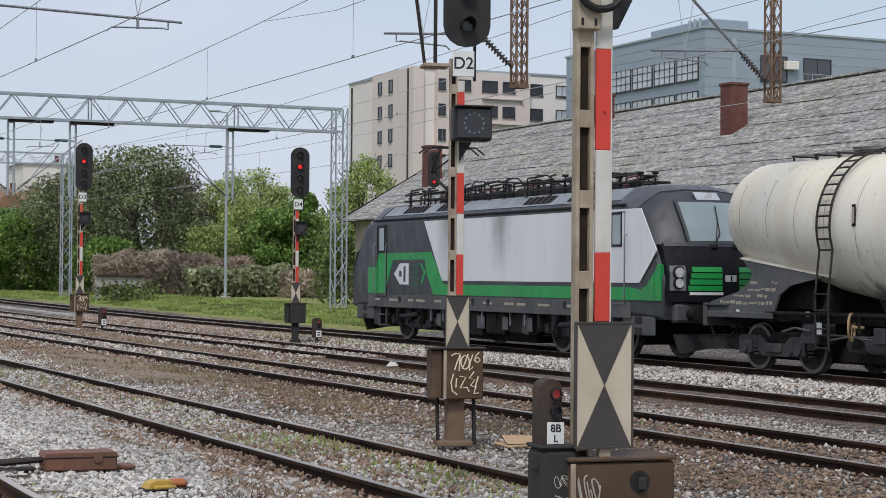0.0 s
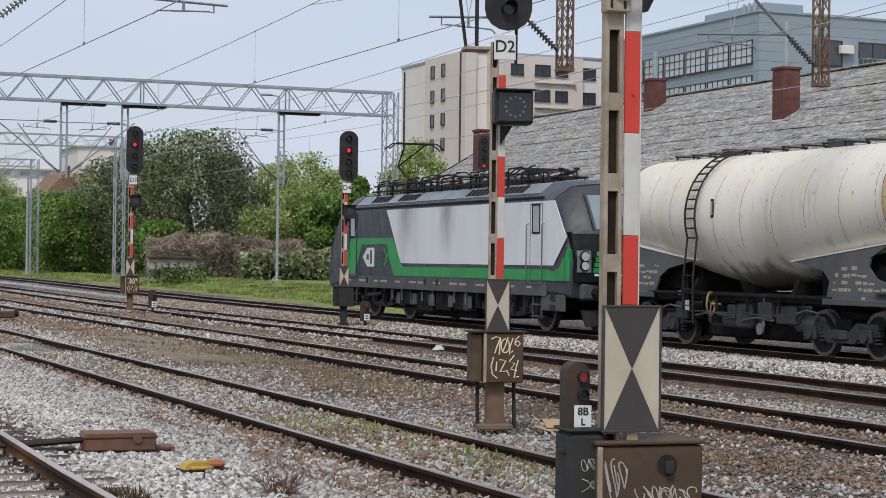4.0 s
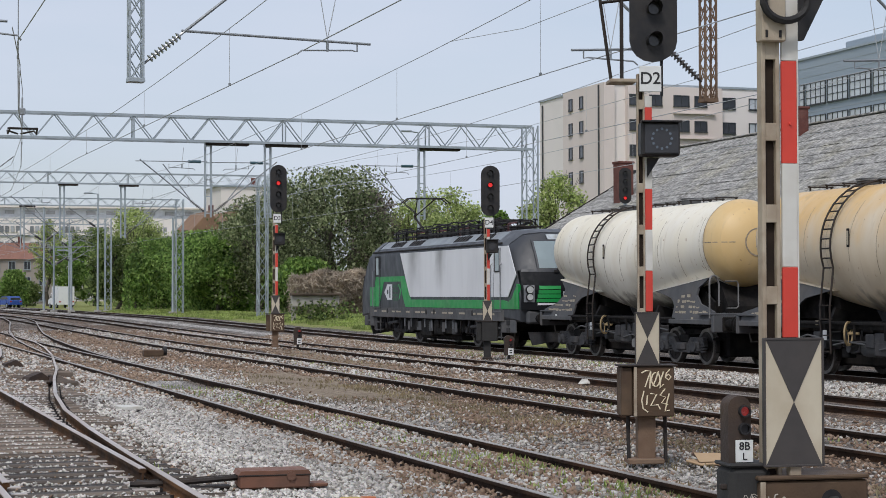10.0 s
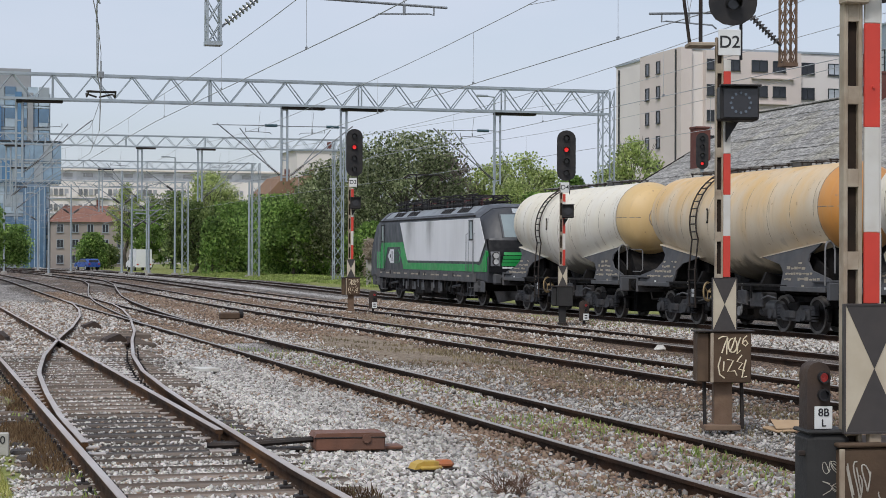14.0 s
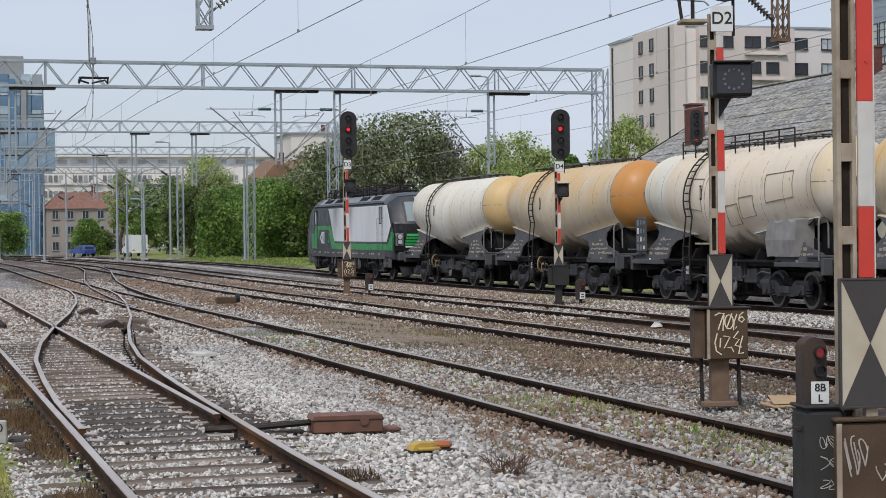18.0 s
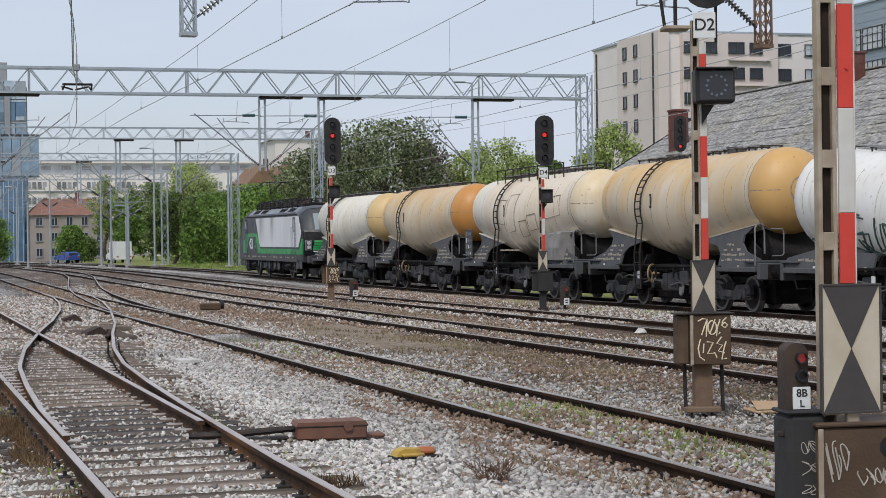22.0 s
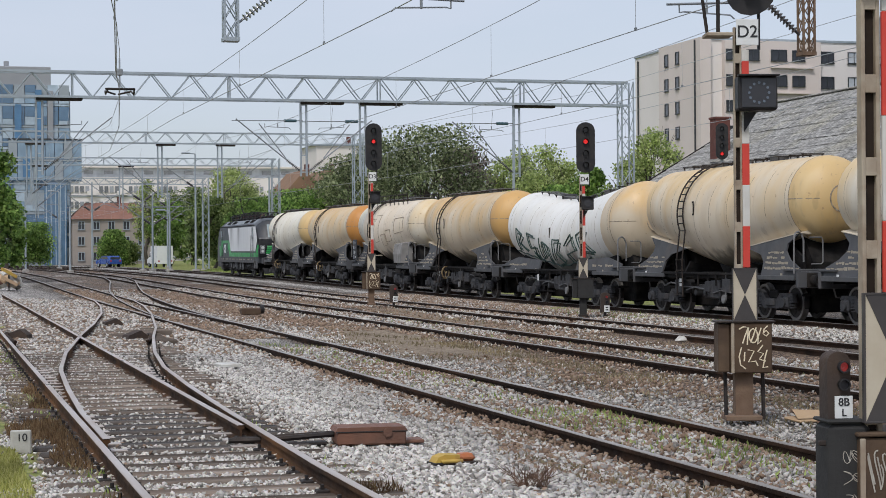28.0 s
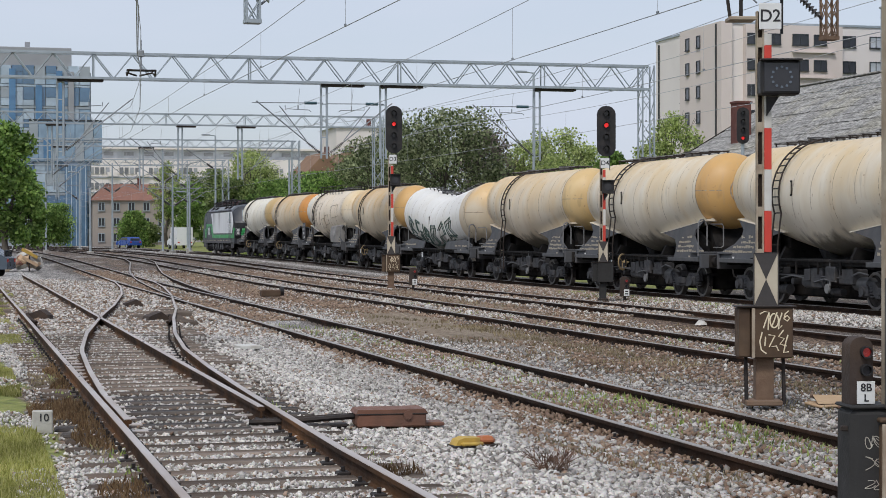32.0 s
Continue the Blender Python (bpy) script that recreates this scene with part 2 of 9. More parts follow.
# ---- geometry helpers ----
class G:
    """A growing mesh: corners and faces, with boxes, tubes, lofts and slabs."""

    def __init__(self):
        self.v, self.f = [], []

    def add(self, vs, fs):
        o = len(self.v)
        self.v += [tuple(p) for p in vs]
        self.f += [tuple(i + o for i in q) for q in fs]
        return self

    def box(self, c, s, b=0.0, m=None):
        """Box at c of size s with chamfered edges b."""
        hx, hy, hz = s[0] / 2, s[1] / 2, s[2] / 2
        if b <= 0:
            vs = [Vector((sx * hx, sy * hy, sz * hz)) for sz in (-1, 1) for sy in (-1, 1) for sx in (-1, 1)]
            fs = [(0, 2, 3, 1), (4, 5, 7, 6), (0, 1, 5, 4), (2, 6, 7, 3), (0, 4, 6, 2), (1, 3, 7, 5)]
        else:
            b = min(b, hx * 0.9, hy * 0.9, hz * 0.9)
            vs, ix = [], {}
            for sx in (-1, 1):
                for sy in (-1, 1):
                    for sz in (-1, 1):
                        for a in range(3):
                            d = [hx - b, hy - b, hz - b]
                            d[a] += b
                            ix[(sx, sy, sz, a)] = len(vs)
                            vs.append(Vector((sx * d[0], sy * d[1], sz * d[2])))
            fs = []
            sg = (-1, 1)
            for s1 in sg:
                q = [ix[(s1, -1, -1, 0)], ix[(s1, 1, -1, 0)], ix[(s1, 1, 1, 0)], ix[(s1, -1, 1, 0)]]
                fs.append(tuple(q if s1 > 0 else q[::-1]))
                q = [ix[(-1, s1, -1, 1)], ix[(-1, s1, 1, 1)], ix[(1, s1, 1, 1)], ix[(1, s1, -1, 1)]]
                fs.append(tuple(q if s1 > 0 else q[::-1]))
                q = [ix[(-1, -1, s1, 2)], ix[(1, -1, s1, 2)], ix[(1, 1, s1, 2)], ix[(-1, 1, s1, 2)]]
                fs.append(tuple(q if s1 > 0 else q[::-1]))
            for s1 in sg:
                for s2 in sg:
                    q = [ix[(-1, s1, s2, 1)], ix[(1, s1, s2, 1)], ix[(1, s1, s2, 2)], ix[(-1, s1, s2, 2)]]
                    fs.append(tuple(q if s1 * s2 < 0 else q[::-1]))
                    q = [ix[(s1, -1, s2, 0)], ix[(s1, 1, s2, 0)], ix[(s1, 1, s2, 2)], ix[(s1, -1, s2, 2)]]
                    fs.append(tuple(q if s1 * s2 > 0 else q[::-1]))
                    q = [ix[(s1, s2, -1, 0)], ix[(s1, s2, 1, 0)], ix[(s1, s2, 1, 1)], ix[(s1, s2, -1, 1)]]
                    fs.append(tuple(q if s1 * s2 < 0 else q[::-1]))
                    for s3 in sg:
                        q = [ix[(s1, s2, s3, 0)], ix[(s1, s2, s3, 1)], ix[(s1, s2, s3, 2)]]
                        fs.append(tuple(q if s1 * s2 * s3 > 0 else q[::-1]))
        c = Vector(c)
        vs = [(m @ p if m else p) + c for p in vs]
        return self.add(vs, fs)

    def tube(self, a, b, r, n=8, r2=None, cap=True):
        a, b = Vector(a), Vector(b)
        d = (b - a)
        q = d.to_track_quat("Z", "Y")
        r2 = r if r2 is None else r2
        vs = []
        for k, (p, rr) in enumerate(((a, r), (b, r2))):
            for i in range(n):
                t = 2 * math.pi * i / n
                vs.append(p + q @ Vector((rr * math.cos(t), rr * math.sin(t), 0)))
        fs = [(i, (i + 1) % n, n + (i + 1) % n, n + i) for i in range(n)]
        if cap:
            fs += [tuple(range(n))[::-1], tuple(range(n, 2 * n))]
        return self.add(vs, fs)

    def path(self, pts, r, n=6):
        """One bent rod along the points."""
        pts = [Vector(p) for p in pts]
        rings, q, last = [], None, None
        for k, p in enumerate(pts):
            d = (pts[min(k + 1, len(pts) - 1)] - pts[max(k - 1, 0)]).normalized()
            q = d.to_track_quat("Z", "Y") if q is None else last.rotation_difference(d) @ q
            last = d
            rings.append([p + q @ Vector((r * math.cos(2 * math.pi * i / n), r * math.sin(2 * math.pi * i / n), 0)) for i in range(n)])
        return self.loft(rings)

    def loft(self, rings, cap=True, closed=True):
        n = len(rings[0])
        vs = [p for ring in rings for p in ring]
        fs = []
        for k in range(len(rings) - 1):
            for i in range(n if closed else n - 1):
                j = (i + 1) % n
                fs.append((k * n + i, k * n + j, (k + 1) * n + j, (k + 1) * n + i))
        if cap:
            fs += [tuple(range(n))[::-1], tuple(range((len(rings) - 1) * n, len(rings) * n))]
        return self.add(vs, fs)

    def slab(self, poly, axis, a, b):
        """A flat outline, given in the two other axes, as a plate from a to b along axis."""
        def put(p, d):
            q = list(p)
            q.insert("xyz".index(axis), d)
            return q
        n = len(poly)
        vs = [put(p, a) for p in poly] + [put(p, b) for p in poly]
        fs = [tuple(range(n))[::-1], tuple(range(n, 2 * n))] + [(i, (i + 1) % n, n + (i + 1) % n, n + i) for i in range(n)]
        return self.add(vs, fs)

    def disc(self, c, axis, r, h, n=16, inner=0.0):
        c = Vector(c)
        e = {"x": Vector((1, 0, 0)), "y": Vector((0, 1, 0)), "z": Vector((0, 0, 1))}[axis]
        if inner <= 0:
            return self.tube(c - e * h / 2, c + e * h / 2, r, n)
        u = Vector((0, 0, 1)) if axis != "z" else Vector((1, 0, 0))
        w = e.cross(u)
        rings = []
        for rr, hh in ((inner, -h / 2), (r, -h / 2), (r, h / 2), (inner, h / 2), (inner, -h / 2)):
            rings.append([c + e * hh + (u * math.cos(t) + w * math.sin(t)) * rr for t in [2 * math.pi * i / n for i in range(n)]])
        return self.loft(rings, cap=False)

    def mesh(self, name, material, smooth=False, angle=40):
        me = bpy.data.meshes.new(name)
        me.from_pydata(self.v, [], self.f)
        me.materials.append(material)
        bm = bmesh.new()
        bm.from_mesh(me)
        bmesh.ops.recalc_face_normals(bm, faces=bm.faces)
        bm.to_mesh(me)
        bm.free()
        if smooth:
            me.shade_smooth()
            me.set_sharp_from_angle(angle=radians(angle))
        me.update()
        return me


def thing(name, label, category, at=None, group="", kind=""):
    ob = new(name)
    if at is not None:
        ob.matrix_basis = at
    return tagged(ob, label, category, group, kind)


def part(name, g, material, parent, label="", smooth=False, angle=40, at=None):
    ob = new(name, g.mesh(name, material, smooth, angle))
    ob.parent = parent
    if at is not None:
        ob.matrix_basis = at
    if label:
        ob["label"] = label
    return ob


def share(name, me, parent, m):
    ob = new(name, me)
    ob.parent = parent
    ob.matrix_basis = m
    return ob


def solo(name, g, material, label, category, at=None, group="", kind="", smooth=False):
    ob = new(name, g.mesh(name, material, smooth))
    if at is not None:
        ob.matrix_basis = at
    return tagged(ob, label, category, group, kind)


def lerp_table(tab, u):
    if u <= tab[0][0]:
        return tab[0][1]
    for (a, p), (b, q) in zip(tab, tab[1:]):
        if u <= b:
            return p + (q - p) * (u - a) / (b - a)
    return tab[-1][1]


def smooth01(u):
    u = min(1.0, max(0.0, u))
    return u * u * (3 - 2 * u)


def rise(x, y):
    """Height of the rail tops: the near left track lies a little higher, and the yard climbs slowly towards the far end."""
    return 0.14 * (1 - smooth01((x - 3.2) / 2.6)) * (1 - smooth01((y - 60) / 40)) + 0.3 * smooth01((y - 62) / 75)


# ---- ground ----
T_X = (6.88, 12.02, 16.15, 22.0)
CROSS_A = [(14, 0), (19.5, 0.1), (23, 0.2), (27, 0.37), (31.5, 0.75), (38.6, 1.55), (45, 2.35), (56, 3.5), (65, 4.25), (72, 4.65), (82, 4.73)]
CROSS_B = [(48, 0), (57, 0.25), (66, 0.62), (75, 1.05), (85, 1.7), (95, 2.6), (112, 4.2), (125, 5.0), (135, 5.14)]
T0_X = 2.155


def bend(y):
    """Far down the yard the tracks swing to the left."""
    return -9.0 * max(0.0, (y - 170) / 100) ** 2


def ground_z(x, y):
    z = rise(x, y) - 0.13
    n = noise.noise(Vector((x * 0.9, y * 0.5, 0))) * 0.03 + noise.noise(Vector((x * 4, y * 3, 5))) * 0.014
    d0 = abs(x - T0_X)
    if d0 < 1.8 and y < 45:
        n *= 0.4
    if y < 80:
        z -= 0.031 * (1 - smooth01((d0 - 1.5) / 0.7))
    for tx in T_X:
        d = abs(x - tx - bend(y))
        if d < 2.4:
            z += 0.03 * (1 - smooth01((d - 0.5) / 0.5)) - 0.03 * smooth01((d - 1.0) / 0.5) * (1 - smooth01((d - 1.9) / 0.5))
    if 18.2 < x < 20.6:
        z += 0.07 * smooth01((x - 18.2) / 0.8) * (1 - smooth01((x - 19.8) / 0.8))
    if x > 25:
        z += 0.18 * smooth01((x - 25) / 5)
        n *= 2.0
    if 12.9 < x < 14.6:
        z += 0.16 * math.exp(-((y - 58) / 6) ** 2)
    return z + n


GA_ = 0.7525


def earth_amount(x, y):
    """Bare trodden earth on the strip beyond the second track, and thinner between the far tracks."""
    x, y = np.asarray(x, float), np.asarray(y, float)
    wob = 0.5 * np.sin(y * 0.31) + 0.3 * np.sin(y * 0.83 + x)
    e = np.clip((x - 8.7 - 0.5 * wob) / 0.6, 0, 1) * np.clip((11.2 + 0.2 * wob - x) / 0.5, 0, 1) * np.clip((y - 27 + 2 * wob) / 5, 0, 1) * np.clip((50 - y) / 6, 0, 1)
    f = 0.75 * np.clip((x - 13.1) / 0.4, 0, 1) * np.clip((14.9 - x) / 0.5, 0, 1) * np.clip((y - 36 + 4 * wob) / 10, 0, 1) * np.clip((80 - y) / 12, 0, 1)
    return np.clip(np.maximum(e, f), 0, 1)


def make_ground():
    xs = [-900, -400, -150, -60, -25, -12, -6, -3] + list(np.arange(-2, 27, 0.25)) + [28, 29.5, 31, 33, 36, 40, 46, 55, 70, 90, 120, 180, 300, 600, 1200]
    ys = [-300, -120, -60, -25, -8, 0] + list(np.arange(4, 40, 0.3)) + list(np.arange(40, 90, 0.6)) + list(np.arange(90, 200, 2.5)) + [210, 225, 245, 270, 300, 340, 400, 500, 700, 1100, 1800, 3000]
    nx, ny = len(xs), len(ys)
    verts = [(x, y, ground_z(x, y)) for y in ys for x in xs]
    faces = [(j * nx + i, j * nx + i + 1, (j + 1) * nx + i + 1, (j + 1) * nx + i) for j in range(ny - 1) for i in range(nx - 1)]
    me = bpy.data.meshes.new("ground")
    me.from_pydata(verts, [], faces)
    zone = me.color_attributes.new("zone", "FLOAT_COLOR", "POINT")
    vals = []
    for x, y, z in verts:
        n1 = noise.noise(Vector((x * 0.35, y * 0.12, 3)))
        n2 = noise.noise(Vector((x * 1.3, y * 0.5, 9)))
        grass = smooth01((x - 24.6 - 2.6 * (1 - smooth01((y - 52) / 10)) + 1.2 * n1) / 0.9) * smooth01((y - 50) / 14)
        left = smooth01((0.95 - x + 0.4 * n2 + 0.35 * n1) / 0.5)
        left = max(left, smooth01((y - 44 + 5 * n1) / 6) * smooth01((1.9 - x + 0.7 * n2 - (0.4 if y < 60 else 0)) / 0.7) * (1 - smooth01((y - 72) / 10)))
        grass = max(grass, left)
        # dry earth strips between the tracks
        brown = 0.25 + 0.25 * n1 + 0.2 * n2
        brown += 0.75 * smooth01((x - 7.7) / 0.7) * (1 - smooth01((x - 10.6) / 0.8)) * (0.55 + 0.9 * n2) * (0.35 + 0.65 * smooth01((y - 22) / 8))
        brown += 0.6 * smooth01((x - 12.9) / 0.5) * (1 - smooth01((x - 15.2) / 0.5)) * smooth01((y - 22) / 8)
        brown += 0.55 * math.exp(-((x - 10.2) / 0.9) ** 2 - ((y - 32) / 9) ** 2)
        brown += 0.4 * math.exp(-((x - 5.4) / 0.5) ** 2) * (1 - smooth01((y - 26) / 8))
        brown += 0.25 * smooth01((y - 62) / 20) * (0.5 + 0.9 * n1)
        white = smooth01((x - 3.1) / 0.4) * (1 - smooth01((x - 5.2 - 0.5 * n1) / 0.7)) * (1 - 0.5 * smooth01((y - 60) / 20))
        white = max(white, 0.9 * (1 - smooth01(abs(x - 19.3) / 1.1)), 0.75 * (1 - smooth01(abs(x - 14.3 - 0.2 * n1) / 0.5)) * (1 - smooth01((y - 34) / 8)))
        white = max(white, 0.6 * (1 - smooth01(abs(x - 9.3 - n1) / 0.8)) * smooth01((y - 24) / 6) * (1 - smooth01((y - 45) / 8)))
        if abs(x - T0_X) < 1.5:
            white = max(white, 0.8)
        if T0_X - 0.7 < x < T0_X + 0.7 + lerp_table(CROSS_A, y) and 16.3 < y < 36:
            white = 0.1 + 0.4 * smooth01((y - 22) / 8)
            brown = 0.2 + 0.3 * n2
        if y > 50:
            white = max(white, (0.22 + 0.5 * n1 + 0.3 * n2) * smooth01((y - 50) / 25))
        if abs(x - T_X[0]) < 0.75 and y < 48:
            white = max(white, 0.5 + 0.3 * n2)
        if 7.7 < x < 9.4 and 17 < y < 32:
            white = max(white, 0.5 + 0.6 * n1 - 0.25 * smooth01((x - 8.8) / 0.5))
        if y < 95 and min(abs(abs(x - tx) - GA_) for tx in T_X) < 0.19:
            white *= 0.3
            brown += 0.35
        shoulder = x - T0_X - GA_ - lerp_table(CROSS_A, y)
        if 0.1 < shoulder < 0.85 and 16 < y < 36 or 0.72 < x < 1.25 and 15 < y < 24:
            white *= 0.25
            brown += 0.5
        brown = min(1, max(0, brown)) * (1 - 0.9 * white)
        vals += [min(1, max(0, grass)), brown, min(1, max(0, white)), float(earth_amount(x, y))]
    zone.data.foreach_set("color", vals)
    me.materials.append(ground_material())
    me.shade_smooth()
    return tagged(new("ground", me), "pale stone ballast with dry earth and grass verges", "ground", kind="structure")


def ground_material():
    m = bpy.data.materials.new("ballast_earth_grass")
    m.use_nodes = True
    n, l = m.node_tree.nodes, m.node_tree.links
    b = n["Principled BSDF"]
    co = n.new("ShaderNodeTexCoord")
    at = n.new("ShaderNodeVertexColor")
    at.layer_name = "zone"
    sep = n.new("ShaderNodeSeparateColor")
    l.new(at.outputs["Color"], sep.inputs["Color"])

    def ramp(fac, stops):
        r = n.new("ShaderNodeValToRGB")
        e = r.color_ramp.elements
        while len(e) < len(stops):
            e.new(0.5)
        for k, (p, c) in enumerate(stops):
            e[k].position, e[k].color = p, (*c, 1)
        l.new(fac, r.inputs["Fac"])
        return r.outputs["Color"]

    def mix(fac, a, c, mode="MIX"):
        x = n.new("ShaderNodeMix")
        x.data_type = "RGBA"
        x.blend_type = mode
        if isinstance(fac, float):
            x.inputs[0].default_value = fac
        else:
            l.new(fac, x.inputs[0])
        l.new(a, x.inputs[6])
        l.new(c, x.inputs[7])
        return x.outputs[2]

    vo = n.new("ShaderNodeTexVoronoi")
    vo.inputs["Scale"].default_value = 16.0
    l.new(co.outputs["Object"], vo.inputs["Vector"])
    sc = n.new("ShaderNodeSeparateColor")
    l.new(vo.outputs["Color"], sc.inputs["Color"])
    edge = n.new("ShaderNodeTexVoronoi")
    edge.feature = "DISTANCE_TO_EDGE"
    edge.inputs["Scale"].default_value = 16.0
    l.new(co.outputs["Object"], edge.inputs["Vector"])
    # shade between the stones, painted as dark cell edges
    gap = ramp(edge.outputs["Distance"], [(0.0, (0.02, 0.018, 0.016)), (0.2, (1, 1, 1))])
    stone_w = ramp(sc.outputs["Red"], [(0.0, (0.4, 0.375, 0.34)), (0.4, (0.64, 0.605, 0.56)), (1.0, (0.85, 0.805, 0.755))])
    stone_g = ramp(sc.outputs["Green"], [(0.0, (0.06, 0.049, 0.04)), (0.5, (0.16, 0.134, 0.112)), (1.0, (0.4, 0.35, 0.305))])
    stone_b = ramp(sc.outputs["Blue"], [(0.0, (0.075, 0.043, 0.027)), (0.5, (0.2, 0.125, 0.08)), (1.0, (0.4, 0.285, 0.195))])
    big = n.new("ShaderNodeTexNoise")
    big.inputs["Scale"].default_value = 0.9
    big.inputs["Detail"].default_value = 8.0
    l.new(co.outputs["Object"], big.inputs["Vector"])

    def thr(src, soft=0.25):
        a = n.new("ShaderNodeMath")
        a.operation = "ADD"
        l.new(src, a.inputs[0])
        s = n.new("ShaderNodeMath")
        s.operation = "MULTIPLY_ADD"
        l.new(big.outputs["Fac"], s.inputs[0])
        s.inputs[1].default_value = 1.1
        s.inputs[2].default_value = -0.55
        l.new(s.outputs[0], a.inputs[1])
        r = n.new("ShaderNodeMapRange")
        r.inputs["From Min"].default_value = 0.5 - soft
        r.inputs["From Max"].default_value = 0.5 + soft
        l.new(a.outputs[0], r.inputs["Value"])
        return r.outputs["Result"]

    col = mix(thr(sep.outputs["Green"]), stone_g, stone_b)
    col = mix(thr(sep.outputs["Blue"]), col, stone_w)
    col = mix(1.0, col, gap, "MULTIPLY")
    fine = n.new("ShaderNodeTexNoise")
    fine.inputs["Scale"].default_value = 9.0
    fine.inputs["Detail"].default_value = 9.0
    l.new(co.outputs["Object"], fine.inputs["Vector"])
    soil = ramp(fine.outputs["Fac"], [(0.3, (0.13, 0.095, 0.062)), (0.52, (0.235, 0.18, 0.125)), (0.72, (0.36, 0.3, 0.225))])
    col = mix(thr(at.outputs["Alpha"], 0.2), col, soil)
    gn = n.new("ShaderNodeTexNoise")
    gn.inputs["Scale"].default_value = 5.0
    gn.inputs["Detail"].default_value = 10.0
    l.new(co.outputs["Object"], gn.inputs["Vector"])
    grass = ramp(gn.outputs["Fac"], [(0.3, (0.1, 0.12, 0.03)), (0.55, (0.22, 0.24, 0.06)), (0.75, (0.36, 0.33, 0.12))])
    col = mix(thr(sep.outputs["Red"], 0.12), col, grass)
    l.new(col, b.inputs["Base Color"])
    b.inputs["Roughness"].default_value = 0.95
    bp = n.new("ShaderNodeBump")
    bp.inputs["Strength"].default_value = 0.9
    bp.inputs["Distance"].default_value = 0.035
    l.new(edge.outputs["Distance"], bp.inputs["Height"])
    l.new(bp.outputs["Normal"], b.inputs["Normal"])
    return m


make_ground()

# ---- railway tracks ----
RAIL_PROFILE = [(-0.068, -0.15), (-0.068, -0.139), (-0.012, -0.12), (-0.009, -0.045), (-0.035, -0.036), (-0.035, -0.006), (-0.028, 0.0), (0.028, 0.0), (0.035, -0.006), (0.035, -0.036), (0.009, -0.045), (0.012, -0.12), (0.068, -0.139), (0.068, -0.15)]


def rail(parent, xf, y0, y1, step, top=True, polished=None, body=None):
    ys = list(np.arange(y0, y1, step)) + [y1]
    g, h = G(), G()
    rings, tops = [], []
    for y in ys:
        x = xf(y)
        z = rise(x, y)
        rings.append([(x + a, y, z + c) for a, c in RAIL_PROFILE])
        tops.append([(x - 0.033, y, z - 0.006), (x - 0.029, y, z + 0.004), (x + 0.029, y, z + 0.004), (x + 0.033, y, z - 0.006)])
    g.loft(rings)
    ob = part("rail", g, body or M_RAIL, parent)
    if top:
        h.loft(tops)
        part("running_surface", h, polished or M_RAILTOP, ob, "worn bright steel rail top")
    return ob


def fastening(parent, me, xf, y0, y1, step=0.6):
    for y in np.arange(y0, y1, step):
        x = xf(y)
        share("rail_clip", me, parent, Matrix.Translation((x, y, rise(x, y) - 0.15)))


clip_g = G()
for sgn in (-1, 1):
    clip_g.box((sgn * 0.1, 0, 0.02), (0.1, 0.12, 0.035), 0.008)
    clip_g.tube((sgn * 0.1, 0, 0.03), (sgn * 0.1, 0, 0.075), 0.016, 6)
CLIP_ME = clip_g.mesh("rail_clip", M_STEEL_DK)

M_RAIL2 = mat("rail_orange_rust", (0.07, 0.04, 0.024), (0.02, 0.0145, 0.012), 0.8, 2.5, 0.85, 0.2, 0.3, 60, (0.27, 0.125, 0.045), 0.5, 0.35)
dull(0.15, M_RAIL2)
TRACKS = []
for k, tx in enumerate(T_X):
    tr = thing("railway_track", ("rusty steel track with polished rails in pale ballast", "brown rusty track bedded in stone and dry earth", "brown rusty track between ballast strips", "track that carries the freight train")[k], "railway track", kind="structure")
    for sgn in (-1, 1):
        xf = lambda y, tx=tx, sgn=sgn: tx + sgn * 0.7525 + bend(y)
        ob = rail(tr, xf, -60 if k < 3 else -130, 330, 4.0)
        if k < 2:
            fastening(ob, CLIP_ME, xf, 10.0 + 4 * k, 40.0 + 6 * k, 0.62)
    TRACKS.append(tr)

turnout = thing("railway_turnout", "rusty turnout with curved rails on weathered wooden sleepers", "railway turnout", kind="structure")
GA = 0.7525
t0_left = lambda y: T0_X - GA
t0_right = lambda y: T0_X + GA
ca_left = lambda y: T0_X - GA + lerp_table(CROSS_A, y)
ca_right = lambda y: T0_X + GA + lerp_table(CROSS_A, y)
cb_left = lambda y: T_X[0] - GA + lerp_table(CROSS_B, y)
cb_right = lambda y: T_X[0] + GA + lerp_table(CROSS_B, y)
r_ = rail(turnout, t0_left, -40, 82, 2.0, polished=M_RAILTOP2, body=M_RAIL2)
fastening(r_, CLIP_ME, t0_left, 9.2, 40.0, 0.6)
rail(turnout, lambda y: t0_right(y) - 0.045, 17.5, 82, 2.0, polished=M_RAILTOP2, body=M_RAIL2)
r_ = rail(turnout, ca_right, -40, 78, 1.0, polished=M_RAILTOP2, body=M_RAIL2)
fastening(r_, CLIP_ME, ca_right, 9.2, 40.0, 0.6)
rail(turnout, lambda y: ca_left(y) + 0.05 * (1 - smooth01((y - 16) / 4)), 16.6, 78, 1.0, polished=M_RAILTOP2, body=M_RAIL2)
rail(turnout, cb_left, 52, 140, 2.0)
rail(turnout, cb_right, 50, 140, 2.0)
